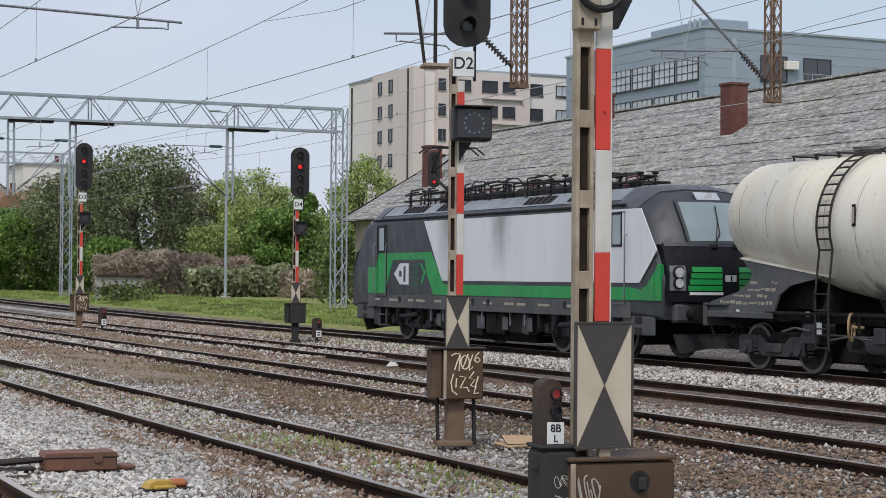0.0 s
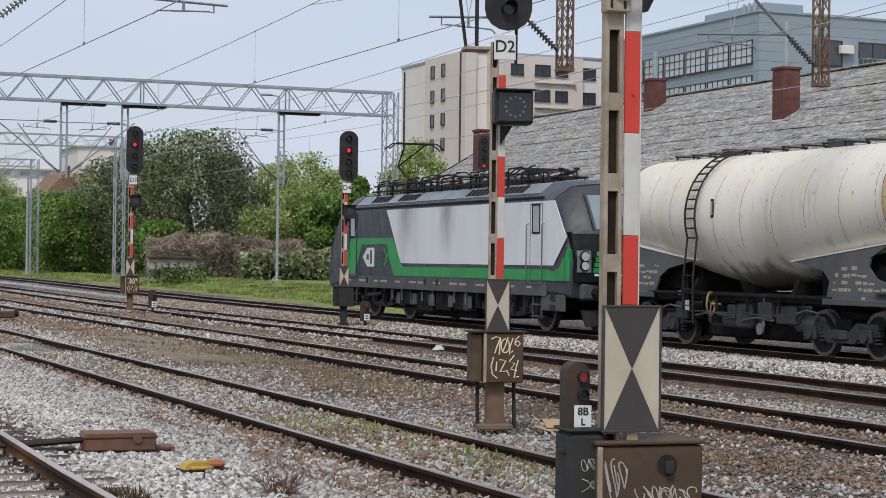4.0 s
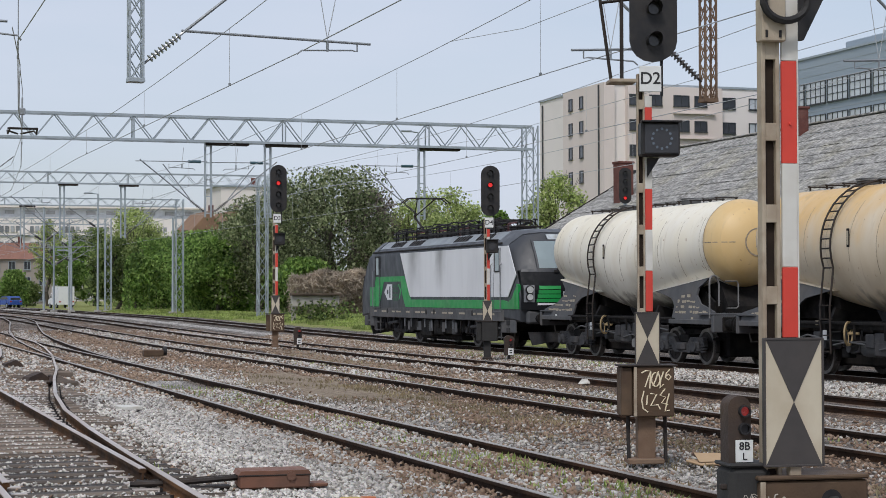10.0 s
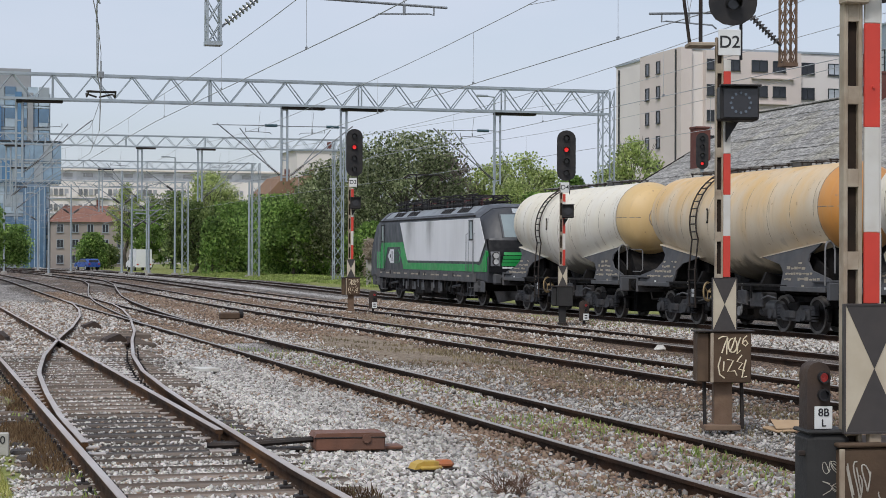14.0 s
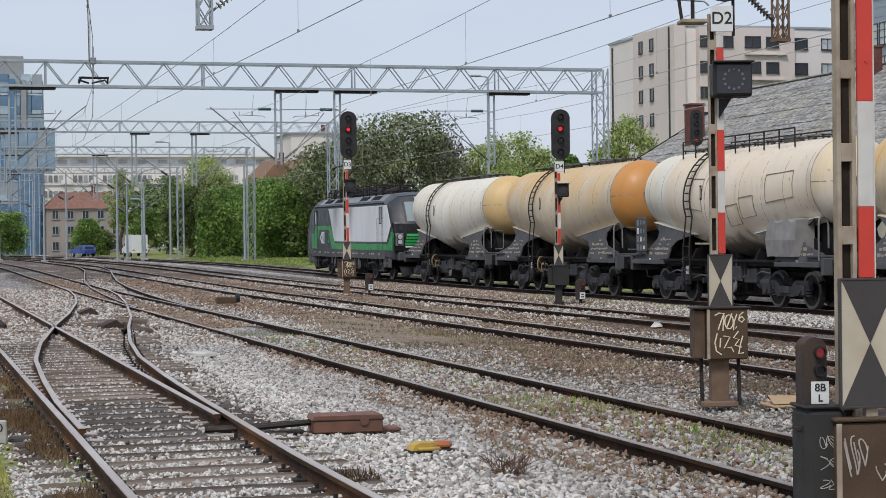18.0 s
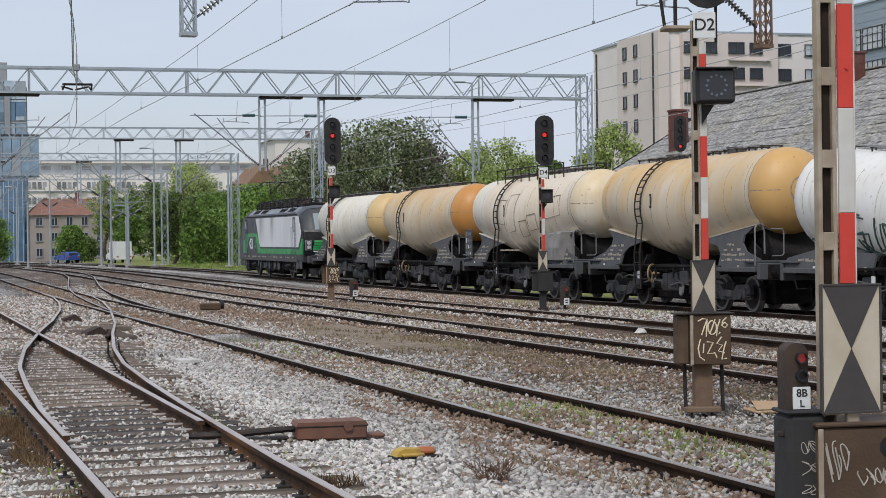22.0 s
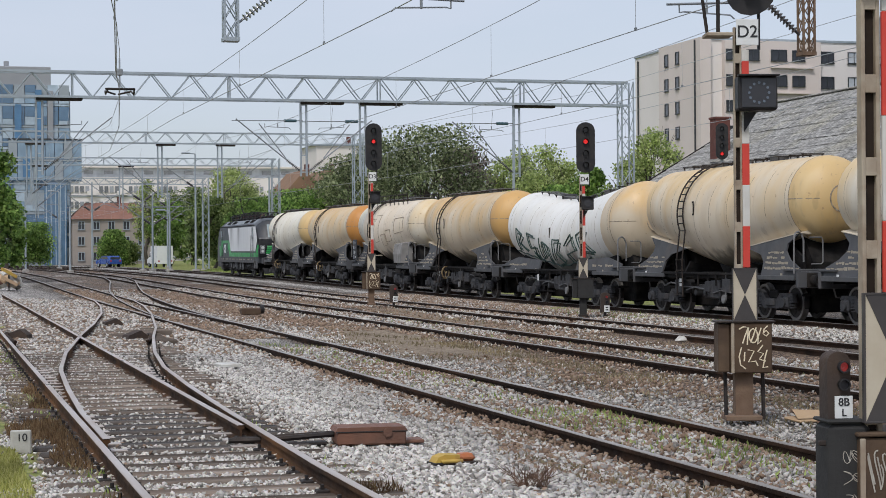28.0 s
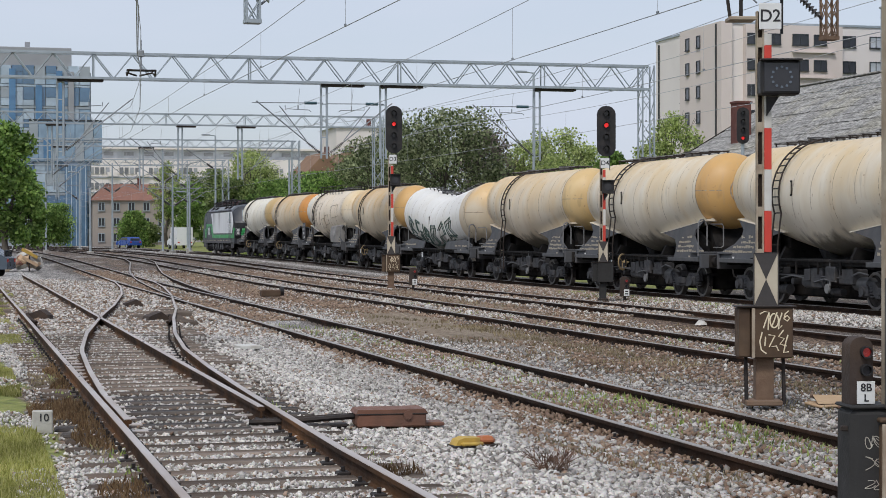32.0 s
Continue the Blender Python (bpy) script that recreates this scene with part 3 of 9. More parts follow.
# check rails beside the crossing
rail(turnout, lambda y: t0_left(y) + 0.07 + 0.05 * abs(y - 38.5) / 2.2 * (abs(y - 38.5) > 1.6), 36.3, 40.7, 0.4, top=False)
rail(turnout, lambda y: ca_right(y) - 0.07 - 0.05 * abs(y - 38.5) / 2.2 * (abs(y - 38.5) > 1.6), 36.3, 40.7, 0.4, top=False)

sl_mesh = {}
for y in np.arange(8.4, 74, 0.6):
    d = lerp_table(CROSS_A, y)
    ln = 2.5 + (0.85 * d if d < 2.2 else 0)
    ln = round(ln * 2) / 2
    oil = 16.2 < y < 20.5
    if ln not in sl_mesh:
        sl_mesh[ln] = G().box((0, 0, 0), (ln, 0.24, 0.15), 0.02).mesh("sleeper", M_SLEEPER)
    if (ln, oil) not in sl_mesh:
        sl_mesh[(ln, oil)] = G().box((0, 0, 0), (ln, 0.25, 0.15), 0.02).mesh("sleeper", M_SLEEPEROIL if oil else M_SLEEPER)
    cx = T0_X + (ln - 2.5) / 2
    j = random.uniform(-1, 1)
    share("sleeper", sl_mesh[(ln, oil)], turnout, Matrix.Translation((cx + 0.04 * j, y + 0.03 * j, rise(T0_X, y) - 0.15 - 0.055 + 0.006 * j)) @ Matrix.Rotation(0.012 * j, 4, "Z"))
    if d >= 2.2 and y < 72:
        share("sleeper", sl_mesh[2.5], turnout, Matrix.Translation((cx + d, y + 0.25, rise(cx + d, y) - 0.15 - 0.08)))


# slide plates under the switch blades
plate_me = G().box((0, 0, 0.012), (0.26, 0.14, 0.024), 0.004).mesh("slide_plate", M_RAILTOP2)
for y in np.arange(16.8, 29.0, 0.6):
    for xf in (ca_right, t0_left):
        x = xf(y) + (-0.17 if xf is ca_right else 0.17)
        share("slide_plate", plate_me, turnout, Matrix.Translation((x, y, rise(T0_X, y) - 0.143)))


# ---- overhead line portals ----
def lattice_leg(g, x, y, z0, z1, w=0.62, d=0.62, r=0.04):
    cs = [(x + sx * w / 2, y + sy * d / 2) for sx, sy in ((-1, -1), (1, -1), (1, 1), (-1, 1))]
    for a, b in cs:
        g.box((a, b, (z0 + z1) / 2), (r * 1.7, r * 1.7, z1 - z0))
    n = max(2, int(round((z1 - z0) / (0.85 if w > 0.4 else 0.32))))
    if w < 0.4:
        g.box((x, y, z0 + 0.03), (w + 0.05, d + 0.05, 0.06))
    for k in range(n):
        za, zb = z0 + (z1 - z0) * k / n, z0 + (z1 - z0) * (k + 1) / n
        for i in range(4):
            (a, b), (c, e) = cs[i], cs[(i + 1) % 4]
            if k % 2:
                (a, b), (c, e) = (c, e), (a, b)
            if w < 0.4:
                g.tube((c, e, za), (a, b, zb), r * 0.55, 4)
            g.tube((a, b, za), (c, e, zb), r * 0.55, 4)


def truss(x0, x1, y, z0, z1, d=0.6, panel=1.85, r=0.05):
    chord, brace = [], G()
    for yy in (y - d / 2, y + d / 2):
        for z in (z0, z1):
            chord.append(G().box(((x0 + x1) / 2, yy, z), (x1 - x0, r * 2.2, r * 2.2)))
        n = int(round((x1 - x0) / panel))
        for k in range(n):
            a, m_, b = x0 + (x1 - x0) * k / n, x0 + (x1 - x0) * (k + 0.5) / n, x0 + (x1 - x0) * (k + 1) / n
            brace.tube((a, yy, z1), (m_, yy, z0), r * 0.62, 5)
            brace.tube((m_, yy, z0), (b, yy, z1), r * 0.62, 5)
            if k % 4 == 2:
                brace.tube((a, yy, z0), (a, yy, z1), r * 0.8, 5)
    n = int(round((x1 - x0) / panel))
    for k in range(n + 1):
        a = x0 + (x1 - x0) * k / n
        for z in (z0, z1):
            brace.tube((a, y - d / 2, z), (a, y + d / 2, z), r * 0.5, 4)
    return chord, brace


def portal(y, x0, x1, z0=9.1, z1=10.25, drops=(), base=0.0, dz=5.6, legs=(True, True), r=0.05):
    p = thing("overhead_line_portal", "grey galvanised lattice steel portal across the tracks", "lattice portal", group="overhead line portals")
    ch, br = truss(x0, x1, y, z0, z1, panel=1.85 if z1 - z0 > 0.9 else 1.3, r=r)
    for c_ in ch:
        part("chord", c_, M_GALV, p)
    tagged(part("bracing", br, M_GALV, p, "grey lattice bracing"), kind="stuff")
    for x, on in zip((x0, x1), legs):
        if on:
            g = G()
            lattice_leg(g, x, y, base, z1 + 0.05)
            part("leg", g, M_GALV, p)
            part("footing", G().box((x, y, base - 0.1), (1.1, 1.1, 0.4), 0.03), M_CONCRETE, p)
    for kind, x in drops:
        g = G()
        if kind == "pair":
            for s in (-0.14, 0.14):
                g.tube((x + s, y, dz), (x + s, y, z0), 0.055, 6)
            for z in np.arange(dz + 0.2, z0, 0.8):
                g.box((x, y, z), (0.3, 0.05, 0.05))
            part("drop_post", g, M_GALV, p)
            part("drop_bracket", G().box((x + (0.9 if z1 - z0 > 0.9 else 0.4), y, z0 - 0.1), (2.1, 0.5, 0.12) if z1 - z0 > 0.9 else (1.3, 0.3, 0.12), 0.02), M_STEEL_DK, p)
        else:
            lattice_leg(g, x, y, dz, z0, 0.2, 0.2, 0.0185)
            part("drop_post", g, M_RUSTSTEEL if kind == "rust" else M_GALV, p)
    return p


P0Y, P1Y, P2Y, P3Y, P4Y = 27.2, 85.4, 121.4, 152.5, 187.0
portal(P0Y, -8.0, 27.4, z0=8.3, z1=9.3, drops=(("lat", 4.33), ("rust", 13.87), ("rust", 19.0)), base=-0.1, dz=5.0)
portal(P1Y, -12.0, 33.5, drops=(("pair", 4.7), ("pair", 17.05), ("pair", 19.95), ("pair", 27.75)), base=0.05, dz=5.5)
portal(P2Y, -10.0, 28.0, z0=9.2, z1=9.92, r=0.034, drops=(("pair", 6.0), ("pair", 14.5), ("pair", 18.5)), base=0.2, dz=5.6)
portal(P3Y, -10.0, 28.0, z0=9.25, z1=9.85, r=0.034, drops=(("pair", 8.0), ("pair", 15.0)), base=0.2, dz=5.6)
portal(P4Y, -14.0, 27.0, z0=9.0, z1=9.6, r=0.034, drops=(("pair", 10.0),), base=0.2, dz=5.6)


# ---- cantilevers and wires ----
def insulator(g, a, b, n=6, r=0.075):
    a, b = Vector(a), Vector(b)
    g.tube(a, b, 0.022, 6)
    for k in range(n):
        p = a + (b - a) * (0.15 + 0.7 * k / (n - 1))
        q = a + (b - a) * (0.15 + 0.7 * k / (n - 1) + 0.035)
        g.tube(p, q, r, 10, r * 0.6)


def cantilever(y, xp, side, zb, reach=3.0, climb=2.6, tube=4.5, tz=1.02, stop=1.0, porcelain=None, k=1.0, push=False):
    """Swivelling bracket on a drop post at xp: insulated strut that climbs to the messenger wire, level tube with the steady arm."""
    c = thing("cantilever_bracket", "galvanised tube bracket with ribbed brown insulator holding overhead wires", "overhead bracket", group="cantilever brackets")
    s = side
    i, g, h, arm = G(), G(), G(), G()
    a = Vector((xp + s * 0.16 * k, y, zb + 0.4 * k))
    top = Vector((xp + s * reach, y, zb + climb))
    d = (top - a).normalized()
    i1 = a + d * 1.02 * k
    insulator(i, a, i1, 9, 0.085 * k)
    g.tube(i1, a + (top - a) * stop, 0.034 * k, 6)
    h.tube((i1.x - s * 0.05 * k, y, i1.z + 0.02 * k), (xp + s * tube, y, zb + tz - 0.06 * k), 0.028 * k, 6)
    z = zb + tz
    if push:
        e = xp + s * (tube - 0.95)
        arm.path([(e, y, z - 0.05), (e, y, z - 0.2), (e + s * 0.08, y, z - 0.17), (e + s * 1.1, y, z - 0.25), (e + s * 1.15, y, z - 0.32)], 0.015, 5)
        hold = xp + s * (tube - 0.35)
    else:
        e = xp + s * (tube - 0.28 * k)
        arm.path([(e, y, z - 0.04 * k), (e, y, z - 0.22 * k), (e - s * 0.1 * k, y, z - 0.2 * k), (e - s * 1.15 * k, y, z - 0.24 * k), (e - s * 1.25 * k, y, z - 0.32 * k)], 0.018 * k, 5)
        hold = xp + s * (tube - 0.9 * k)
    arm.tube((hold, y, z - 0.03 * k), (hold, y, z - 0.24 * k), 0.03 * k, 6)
    part("strut", g, M_TUBE, c)
    part("level_tube", h, M_TUBE, c)
    part("steady_arm", arm, M_TUBE, c)
    part("insulator", i, porcelain or M_INSUL, c, "ribbed insulator")
    w = G()
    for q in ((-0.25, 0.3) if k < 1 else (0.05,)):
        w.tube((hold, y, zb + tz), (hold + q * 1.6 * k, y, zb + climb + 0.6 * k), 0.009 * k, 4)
    part("hanger_wire", w, M_WIRE, c)


SUPPORTS = (-25.0, P0Y, P1Y, P2Y, P3Y, P4Y, 225.0, 265.0)
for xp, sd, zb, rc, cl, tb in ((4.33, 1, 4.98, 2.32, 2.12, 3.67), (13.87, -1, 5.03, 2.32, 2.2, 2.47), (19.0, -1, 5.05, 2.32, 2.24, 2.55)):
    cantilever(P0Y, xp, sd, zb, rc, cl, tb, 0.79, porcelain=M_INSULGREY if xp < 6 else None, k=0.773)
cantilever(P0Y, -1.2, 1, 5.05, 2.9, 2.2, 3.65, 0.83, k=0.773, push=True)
for xp, sd in ((4.7, 1), (17.1, -1), (17.1, 1), (27.75, -1)):
    cantilever(P1Y, xp, sd, 5.3, 3.3, 2.9, 2.2, 2.75)
for xp, sd in ((6.0, 1), (14.5, -1), (18.5, 1)):
    cantilever(P2Y, xp, sd, 5.4, 3.3, 2.9, 2.2, 2.75)
for xp, sd in ((8.0, 1), (15.0, -1)):
    cantilever(P3Y, xp, sd, 5.4, 3.3, 2.9, 2.2, 2.75)
# insulated horizontal stays between the drop posts of the first portal
for x0, x1 in ((13.6, 17.0), (17.2, 20.0), (24.8, 27.6)):
    st = thing("stay_rod", "thin stay rod with blue-green insulator between drop posts", "stay rod", group="stay rods")
    part("rod", G().tube((x0, P1Y, 8.12), (x1, P1Y, 8.15), 0.022, 5), M_TUBE, st)
    part("insulator", G().tube((x1 - 0.9, P1Y, 8.14), (x1 - 0.3, P1Y, 8.14), 0.07, 8), mat("teal_insulator", (0.04, 0.09, 0.11), None, 0.3, 5, 0.4), st)


def wire_run(xs, zc=5.55, zm=7.0, first=4.7, stitch=False):
    """Contact wire and sagging messenger over one track; xs: (y, x) along the line."""
    w = thing("overhead_wire", "thin weathered copper contact wire with messenger wire and droppers", "overhead wire", group="overhead wires")
    end = xs[-1][0]
    sup = [p for p in SUPPORTS if p < end] + [end]

    def place(y):
        zz = 0.25 * smooth01((y - 62) / 75)
        x = lerp_table(xs, y) + bend(y)
        for a, b in zip(sup, sup[1:]):
            if a <= y <= b:
                u = (y - a) / (b - a)
                return Vector((x, y, zc + zz)), Vector((x, y, zm + zz - 4 * 0.62 * u * (1 - u) * min(1, (b - a) / 50)))
        return Vector((x, y, zc + zz)), Vector((x, y, zm + zz))

    ys = sorted(set(list(np.arange(sup[0], end, 4.0)) + sup + [p[0] for p in xs if sup[0] < p[0] < end]))
    part("contact_wire", G().path([place(y)[0] for y in ys], 0.0085, 6), M_WIRE, w)
    part("messenger_wire", G().path([place(y)[1] for y in ys], 0.0075, 6), M_WIRE, w)
    for a, b in zip(sup, sup[1:]):
        y = a + first
        while y < b - 1.0:
            p, q = place(y)
            part("dropper", G().tube(p, q, 0.0045, 4), M_WIRE, w)
            part("clamp", G().box(p + Vector((0, 0, 0.02)), (0.03, 0.07, 0.05)), M_TUBE, w)
            y += 8.3
    if stitch:
        a, b = place(P0Y + 6.3)[1], place(P0Y - 6.0)[1]
        lo_ = place(P0Y + 1.6)[0]
        part("stitch_wire", G().path([a, (lo_.x, P0Y + 2.4, 6.47), (lo_.x, P0Y - 2.0, 6.47), b], 0.006, 5), M_WIRE, w)
    return w


wire_run([(-25, 6.9), (P0Y, 6.85), (50, 6.4), (P1Y, 6.5), (P2Y, 6.9), (265, 6.9)], zm=6.76, first=4.7)
wire_run([(-25, 12.0), (P0Y, 11.5), (50, 11.5), (P1Y, 12.1), (P2Y, 11.9), (265, 12.0)], first=1.6, stitch=True)
wire_run([(-25, 16.2), (P0Y, 16.5), (50, 16.5), (P1Y, 16.1), (P2Y, 16.3), (265, 16.15)], first=3.0)
wire_run([(-25, 22.1), (P0Y, 21.8), (P1Y, 22.2), (P2Y, 21.9), (265, 22.0)], first=4.0)
# run over the turnout that follows the crossover, with its section insulator
cw = wire_run([(-25, 2.1), (P0Y, 2.6), (37, 3.55), (42.3, 4.15), (53.8, 5.25), (66, 6.1), (P1Y, 6.2), (100, 6.4)], first=2.0)
si = G()
for sx in (-1, 1):
    si.path([(4.15 + 0.04 * sx, 41.6, 5.56), (4.15 + 0.3 * sx, 41.95, 5.6), (4.15 + 0.32 * sx, 42.3, 5.5), (4.15 + 0.3 * sx, 42.65, 5.6), (4.15 + 0.04 * sx, 43.0, 5.56)], 0.022, 6)
si.box((4.15, 42.3, 5.62), (0.66, 0.05, 0.05), 0.01)
part("section_insulator", si, M_STEEL_DK, cw, "dark bow-shaped section insulator")
sb = G().box((4.12, 42.0, 5.98), (0.14, 0.1, 0.16), 0.02)
sb.tube((4.12, 42.0, 5.6), (4.12, 42.0, 6.3), 0.02, 6)
part("messenger_insulator", sb, M_INSULGREY, cw)
part("twin_feeder", G().path([(2.52, P0Y, 5.75), (3.1, 32.0, 5.8), (4.05, 42.0, 5.85)], 0.0085, 5), M_WIRE, cw)
# feeder lines that climb across the yard
for pts in (((24.5, -10, 8.6), (25.5, P0Y, 8.8), (31, P1Y, 9.6), (26, P2Y, 9.6)),):
    w = thing("feeder_wire", "thin dark feeder wire strung along the portals", "overhead wire", group="overhead wires")
    part("wire", G().path([Vector(p) for p in pts], 0.011, 5), M_WIRE, w)


# ---- rolling stock ----
M_LOCO = mat("anthracite_paint", (0.032, 0.035, 0.042), (0.042, 0.046, 0.054), 0.5, 1.5, 0.5, stain=(0.075, 0.07, 0.068), samt=0.4, sscale=0.9, stretch=(1, 1, 0.5))
M_LOCOROOF = mat("grey_roof_paint", (0.17, 0.18, 0.2), (0.11, 0.115, 0.125), 0.6, 1.5, 0.5, stain=(0.07, 0.07, 0.07), samt=0.5, sscale=1.2)
M_ROOFSKIN = mat("pale_grey_roof_skin", (0.25, 0.275, 0.3), (0.18, 0.2, 0.22), 0.6, 1.5, 0.5, stain=(0.1, 0.1, 0.1), samt=0.5, sscale=1.4)
M_CABROOF = mat("anthracite_cab_roof", (0.07, 0.075, 0.085), (0.05, 0.054, 0.062), 0.5, 1.5, 0.45)
M_WINSKYCAB = mat("pale_lamp_panel", (0.45, 0.48, 0.5), (0.3, 0.32, 0.34), 0.5, 4.0, 0.3)
M_NOSE = mat("glossy_black_nose", (0.006, 0.007, 0.009), (0.012, 0.012, 0.014), 0.5, 3.0, 0.6)
M_NOSE.node_tree.nodes["Principled BSDF"].inputs["Specular IOR Level"].default_value = 0.15
M_GREEN = mat("bright_green_paint", (0.012, 0.31, 0.07), (0.012, 0.22, 0.05), 0.5, 1.5, 0.4, stain=(0.05, 0.16, 0.06), samt=0.4, sscale=1.0)
M_LWHITE = mat("white_vinyl_panel", (0.72, 0.73, 0.75), (0.64, 0.65, 0.67), 0.5, 0.8, 0.5, stain=(0.5, 0.5, 0.51), samt=0.35, sscale=0.75, stretch=(1, 1.6, 0.35))


def add_streaks(m, spots, dark):
    """Sooty plumes that run down a side panel from given places."""
    n, l = m.node_tree.nodes, m.node_tree.links
    b = n["Principled BSDF"]
    src = b.inputs["Base Color"].links[0].from_socket
    co = n.new("ShaderNodeTexCoord")
    sp = n.new("ShaderNodeSeparateXYZ")
    l.new(co.outputs["Object"], sp.inputs[0])
    tn = n.new("ShaderNodeTexNoise")
    tn.inputs["Scale"].default_value = 2.2
    tn.inputs["Detail"].default_value = 8.0
    l.new(co.outputs["Object"], tn.inputs["Vector"])

    def math_node(op, a, c, d=None):
        x = n.new("ShaderNodeMath")
        x.operation = op
        for k, v in enumerate((a, c, d)):
            if v is None:
                continue
            if isinstance(v, (int, float)):
                x.inputs[k].default_value = v
            else:
                l.new(v, x.inputs[k])
        return x.outputs[0]
    for y0, wid, amt in spots:
        wob = math_node("MULTIPLY_ADD", tn.outputs["Fac"], 0.7, -0.35)
        d = math_node("ADD", math_node("ADD", sp.outputs["Y"], -y0), wob)
        d = math_node("ABSOLUTE", d, 0)
        r = n.new("ShaderNodeMapRange")
        r.inputs["From Min"].default_value = 0.0
        r.inputs["From Max"].default_value = wid
        r.inputs["To Min"].default_value = amt
        r.inputs["To Max"].default_value = 0.0
        l.new(d, r.inputs["Value"])
        z = n.new("ShaderNodeMapRange")
        z.inputs["From Min"].default_value = 1.9
        z.inputs["From Max"].default_value = 3.2
        l.new(sp.outputs["Z"], z.inputs["Value"])
        f = math_node("MULTIPLY", r.outputs["Result"], z.outputs["Result"])
        mx = n.new("ShaderNodeMix")
        mx.data_type = "RGBA"
        l.new(f, mx.inputs[0])
        l.new(src, mx.inputs[6])
        mx.inputs[7].default_value = (*dark, 1)
        src = mx.outputs[2]
    l.new(src, b.inputs["Base Color"])


add_streaks(M_LWHITE, ((1.9, 0.95, 0.7), (-1.2, 0.7, 0.7), (4.0, 0.5, 0.4)), (0.17, 0.17, 0.175))
M_LGLASS = glass_mat("cab_glass", (0.22, 0.27, 0.28), 0.12)
M_LAMPGLASS = mat("lamp_glass", (0.6, 0.62, 0.62), (0.3, 0.3, 0.3), 0.5, 10, 0.15)
# grimy steel, near black: the shade under the vehicles is put into its colour
M_BOGIE = mat("shaded_bogie_grime", (0.009, 0.009, 0.0095), (0.026, 0.024, 0.023), 0.7, 4.0, 0.8, 0.1, 0.2, 30, (0.065, 0.055, 0.047), 0.35, 1.5)
M_WHEEL = mat("wheel_steel", (0.035, 0.033, 0.033), (0.06, 0.05, 0.044), 0.6, 4.0, 0.6, 0.6)
M_TREAD = mat("wheel_tread", (0.2, 0.19, 0.18), (0.07, 0.062, 0.056), 0.6, 6.0, 0.55, 0.6)
M_FRAMEGREY = mat("underframe_grey", (0.082, 0.085, 0.09), (0.05, 0.052, 0.055), 0.6, 2.0, 0.75, 0, 0.1, 20, (0.15, 0.13, 0.115), 0.35, 1.1)
TANK_COL = {
    # paint, its second tone, stain; dust that lies on the crown
    "cream": ((0.72, 0.66, 0.55), (0.66, 0.59, 0.47), (0.56, 0.46, 0.32), (0.66, 0.49, 0.26)),
    "white": ((0.77, 0.76, 0.73), (0.71, 0.7, 0.665), (0.62, 0.57, 0.48), (0.77, 0.75, 0.7)),
    "tan": ((0.62, 0.53, 0.4), (0.55, 0.44, 0.3), (0.68, 0.6, 0.48), (0.65, 0.41, 0.15)),
    "peach": ((0.68, 0.6, 0.48), (0.62, 0.52, 0.38), (0.52, 0.4, 0.27), (0.66, 0.47, 0.23)),
    "ivory": ((0.77, 0.74, 0.66), (0.71, 0.67, 0.58), (0.6, 0.52, 0.4), (0.74, 0.68, 0.54)),
    "pink": ((0.76, 0.68, 0.57), (0.68, 0.58, 0.46), (0.55, 0.43, 0.3), (0.72, 0.6, 0.44)),
    "orange": ((0.6, 0.36, 0.13), (0.54, 0.31, 0.1), (0.45, 0.28, 0.14), (0.6, 0.36, 0.13)),
    "deeporange": ((0.56, 0.25, 0.06), (0.48, 0.2, 0.05), (0.6, 0.36, 0.15), (0.56, 0.25, 0.06)),
    "ochre": ((0.64, 0.45, 0.21), (0.56, 0.37, 0.15), (0.7, 0.58, 0.36), (0.64, 0.45, 0.21)),
}
M_TANK = {k: mat("tank_" + k, a, b, 0.8, 1.0, 0.5, 0, 0.04, 8, c, 0.5, 0.7, (1, 1.2, 0.5)) for k, (a, b, c, d) in TANK_COL.items()}


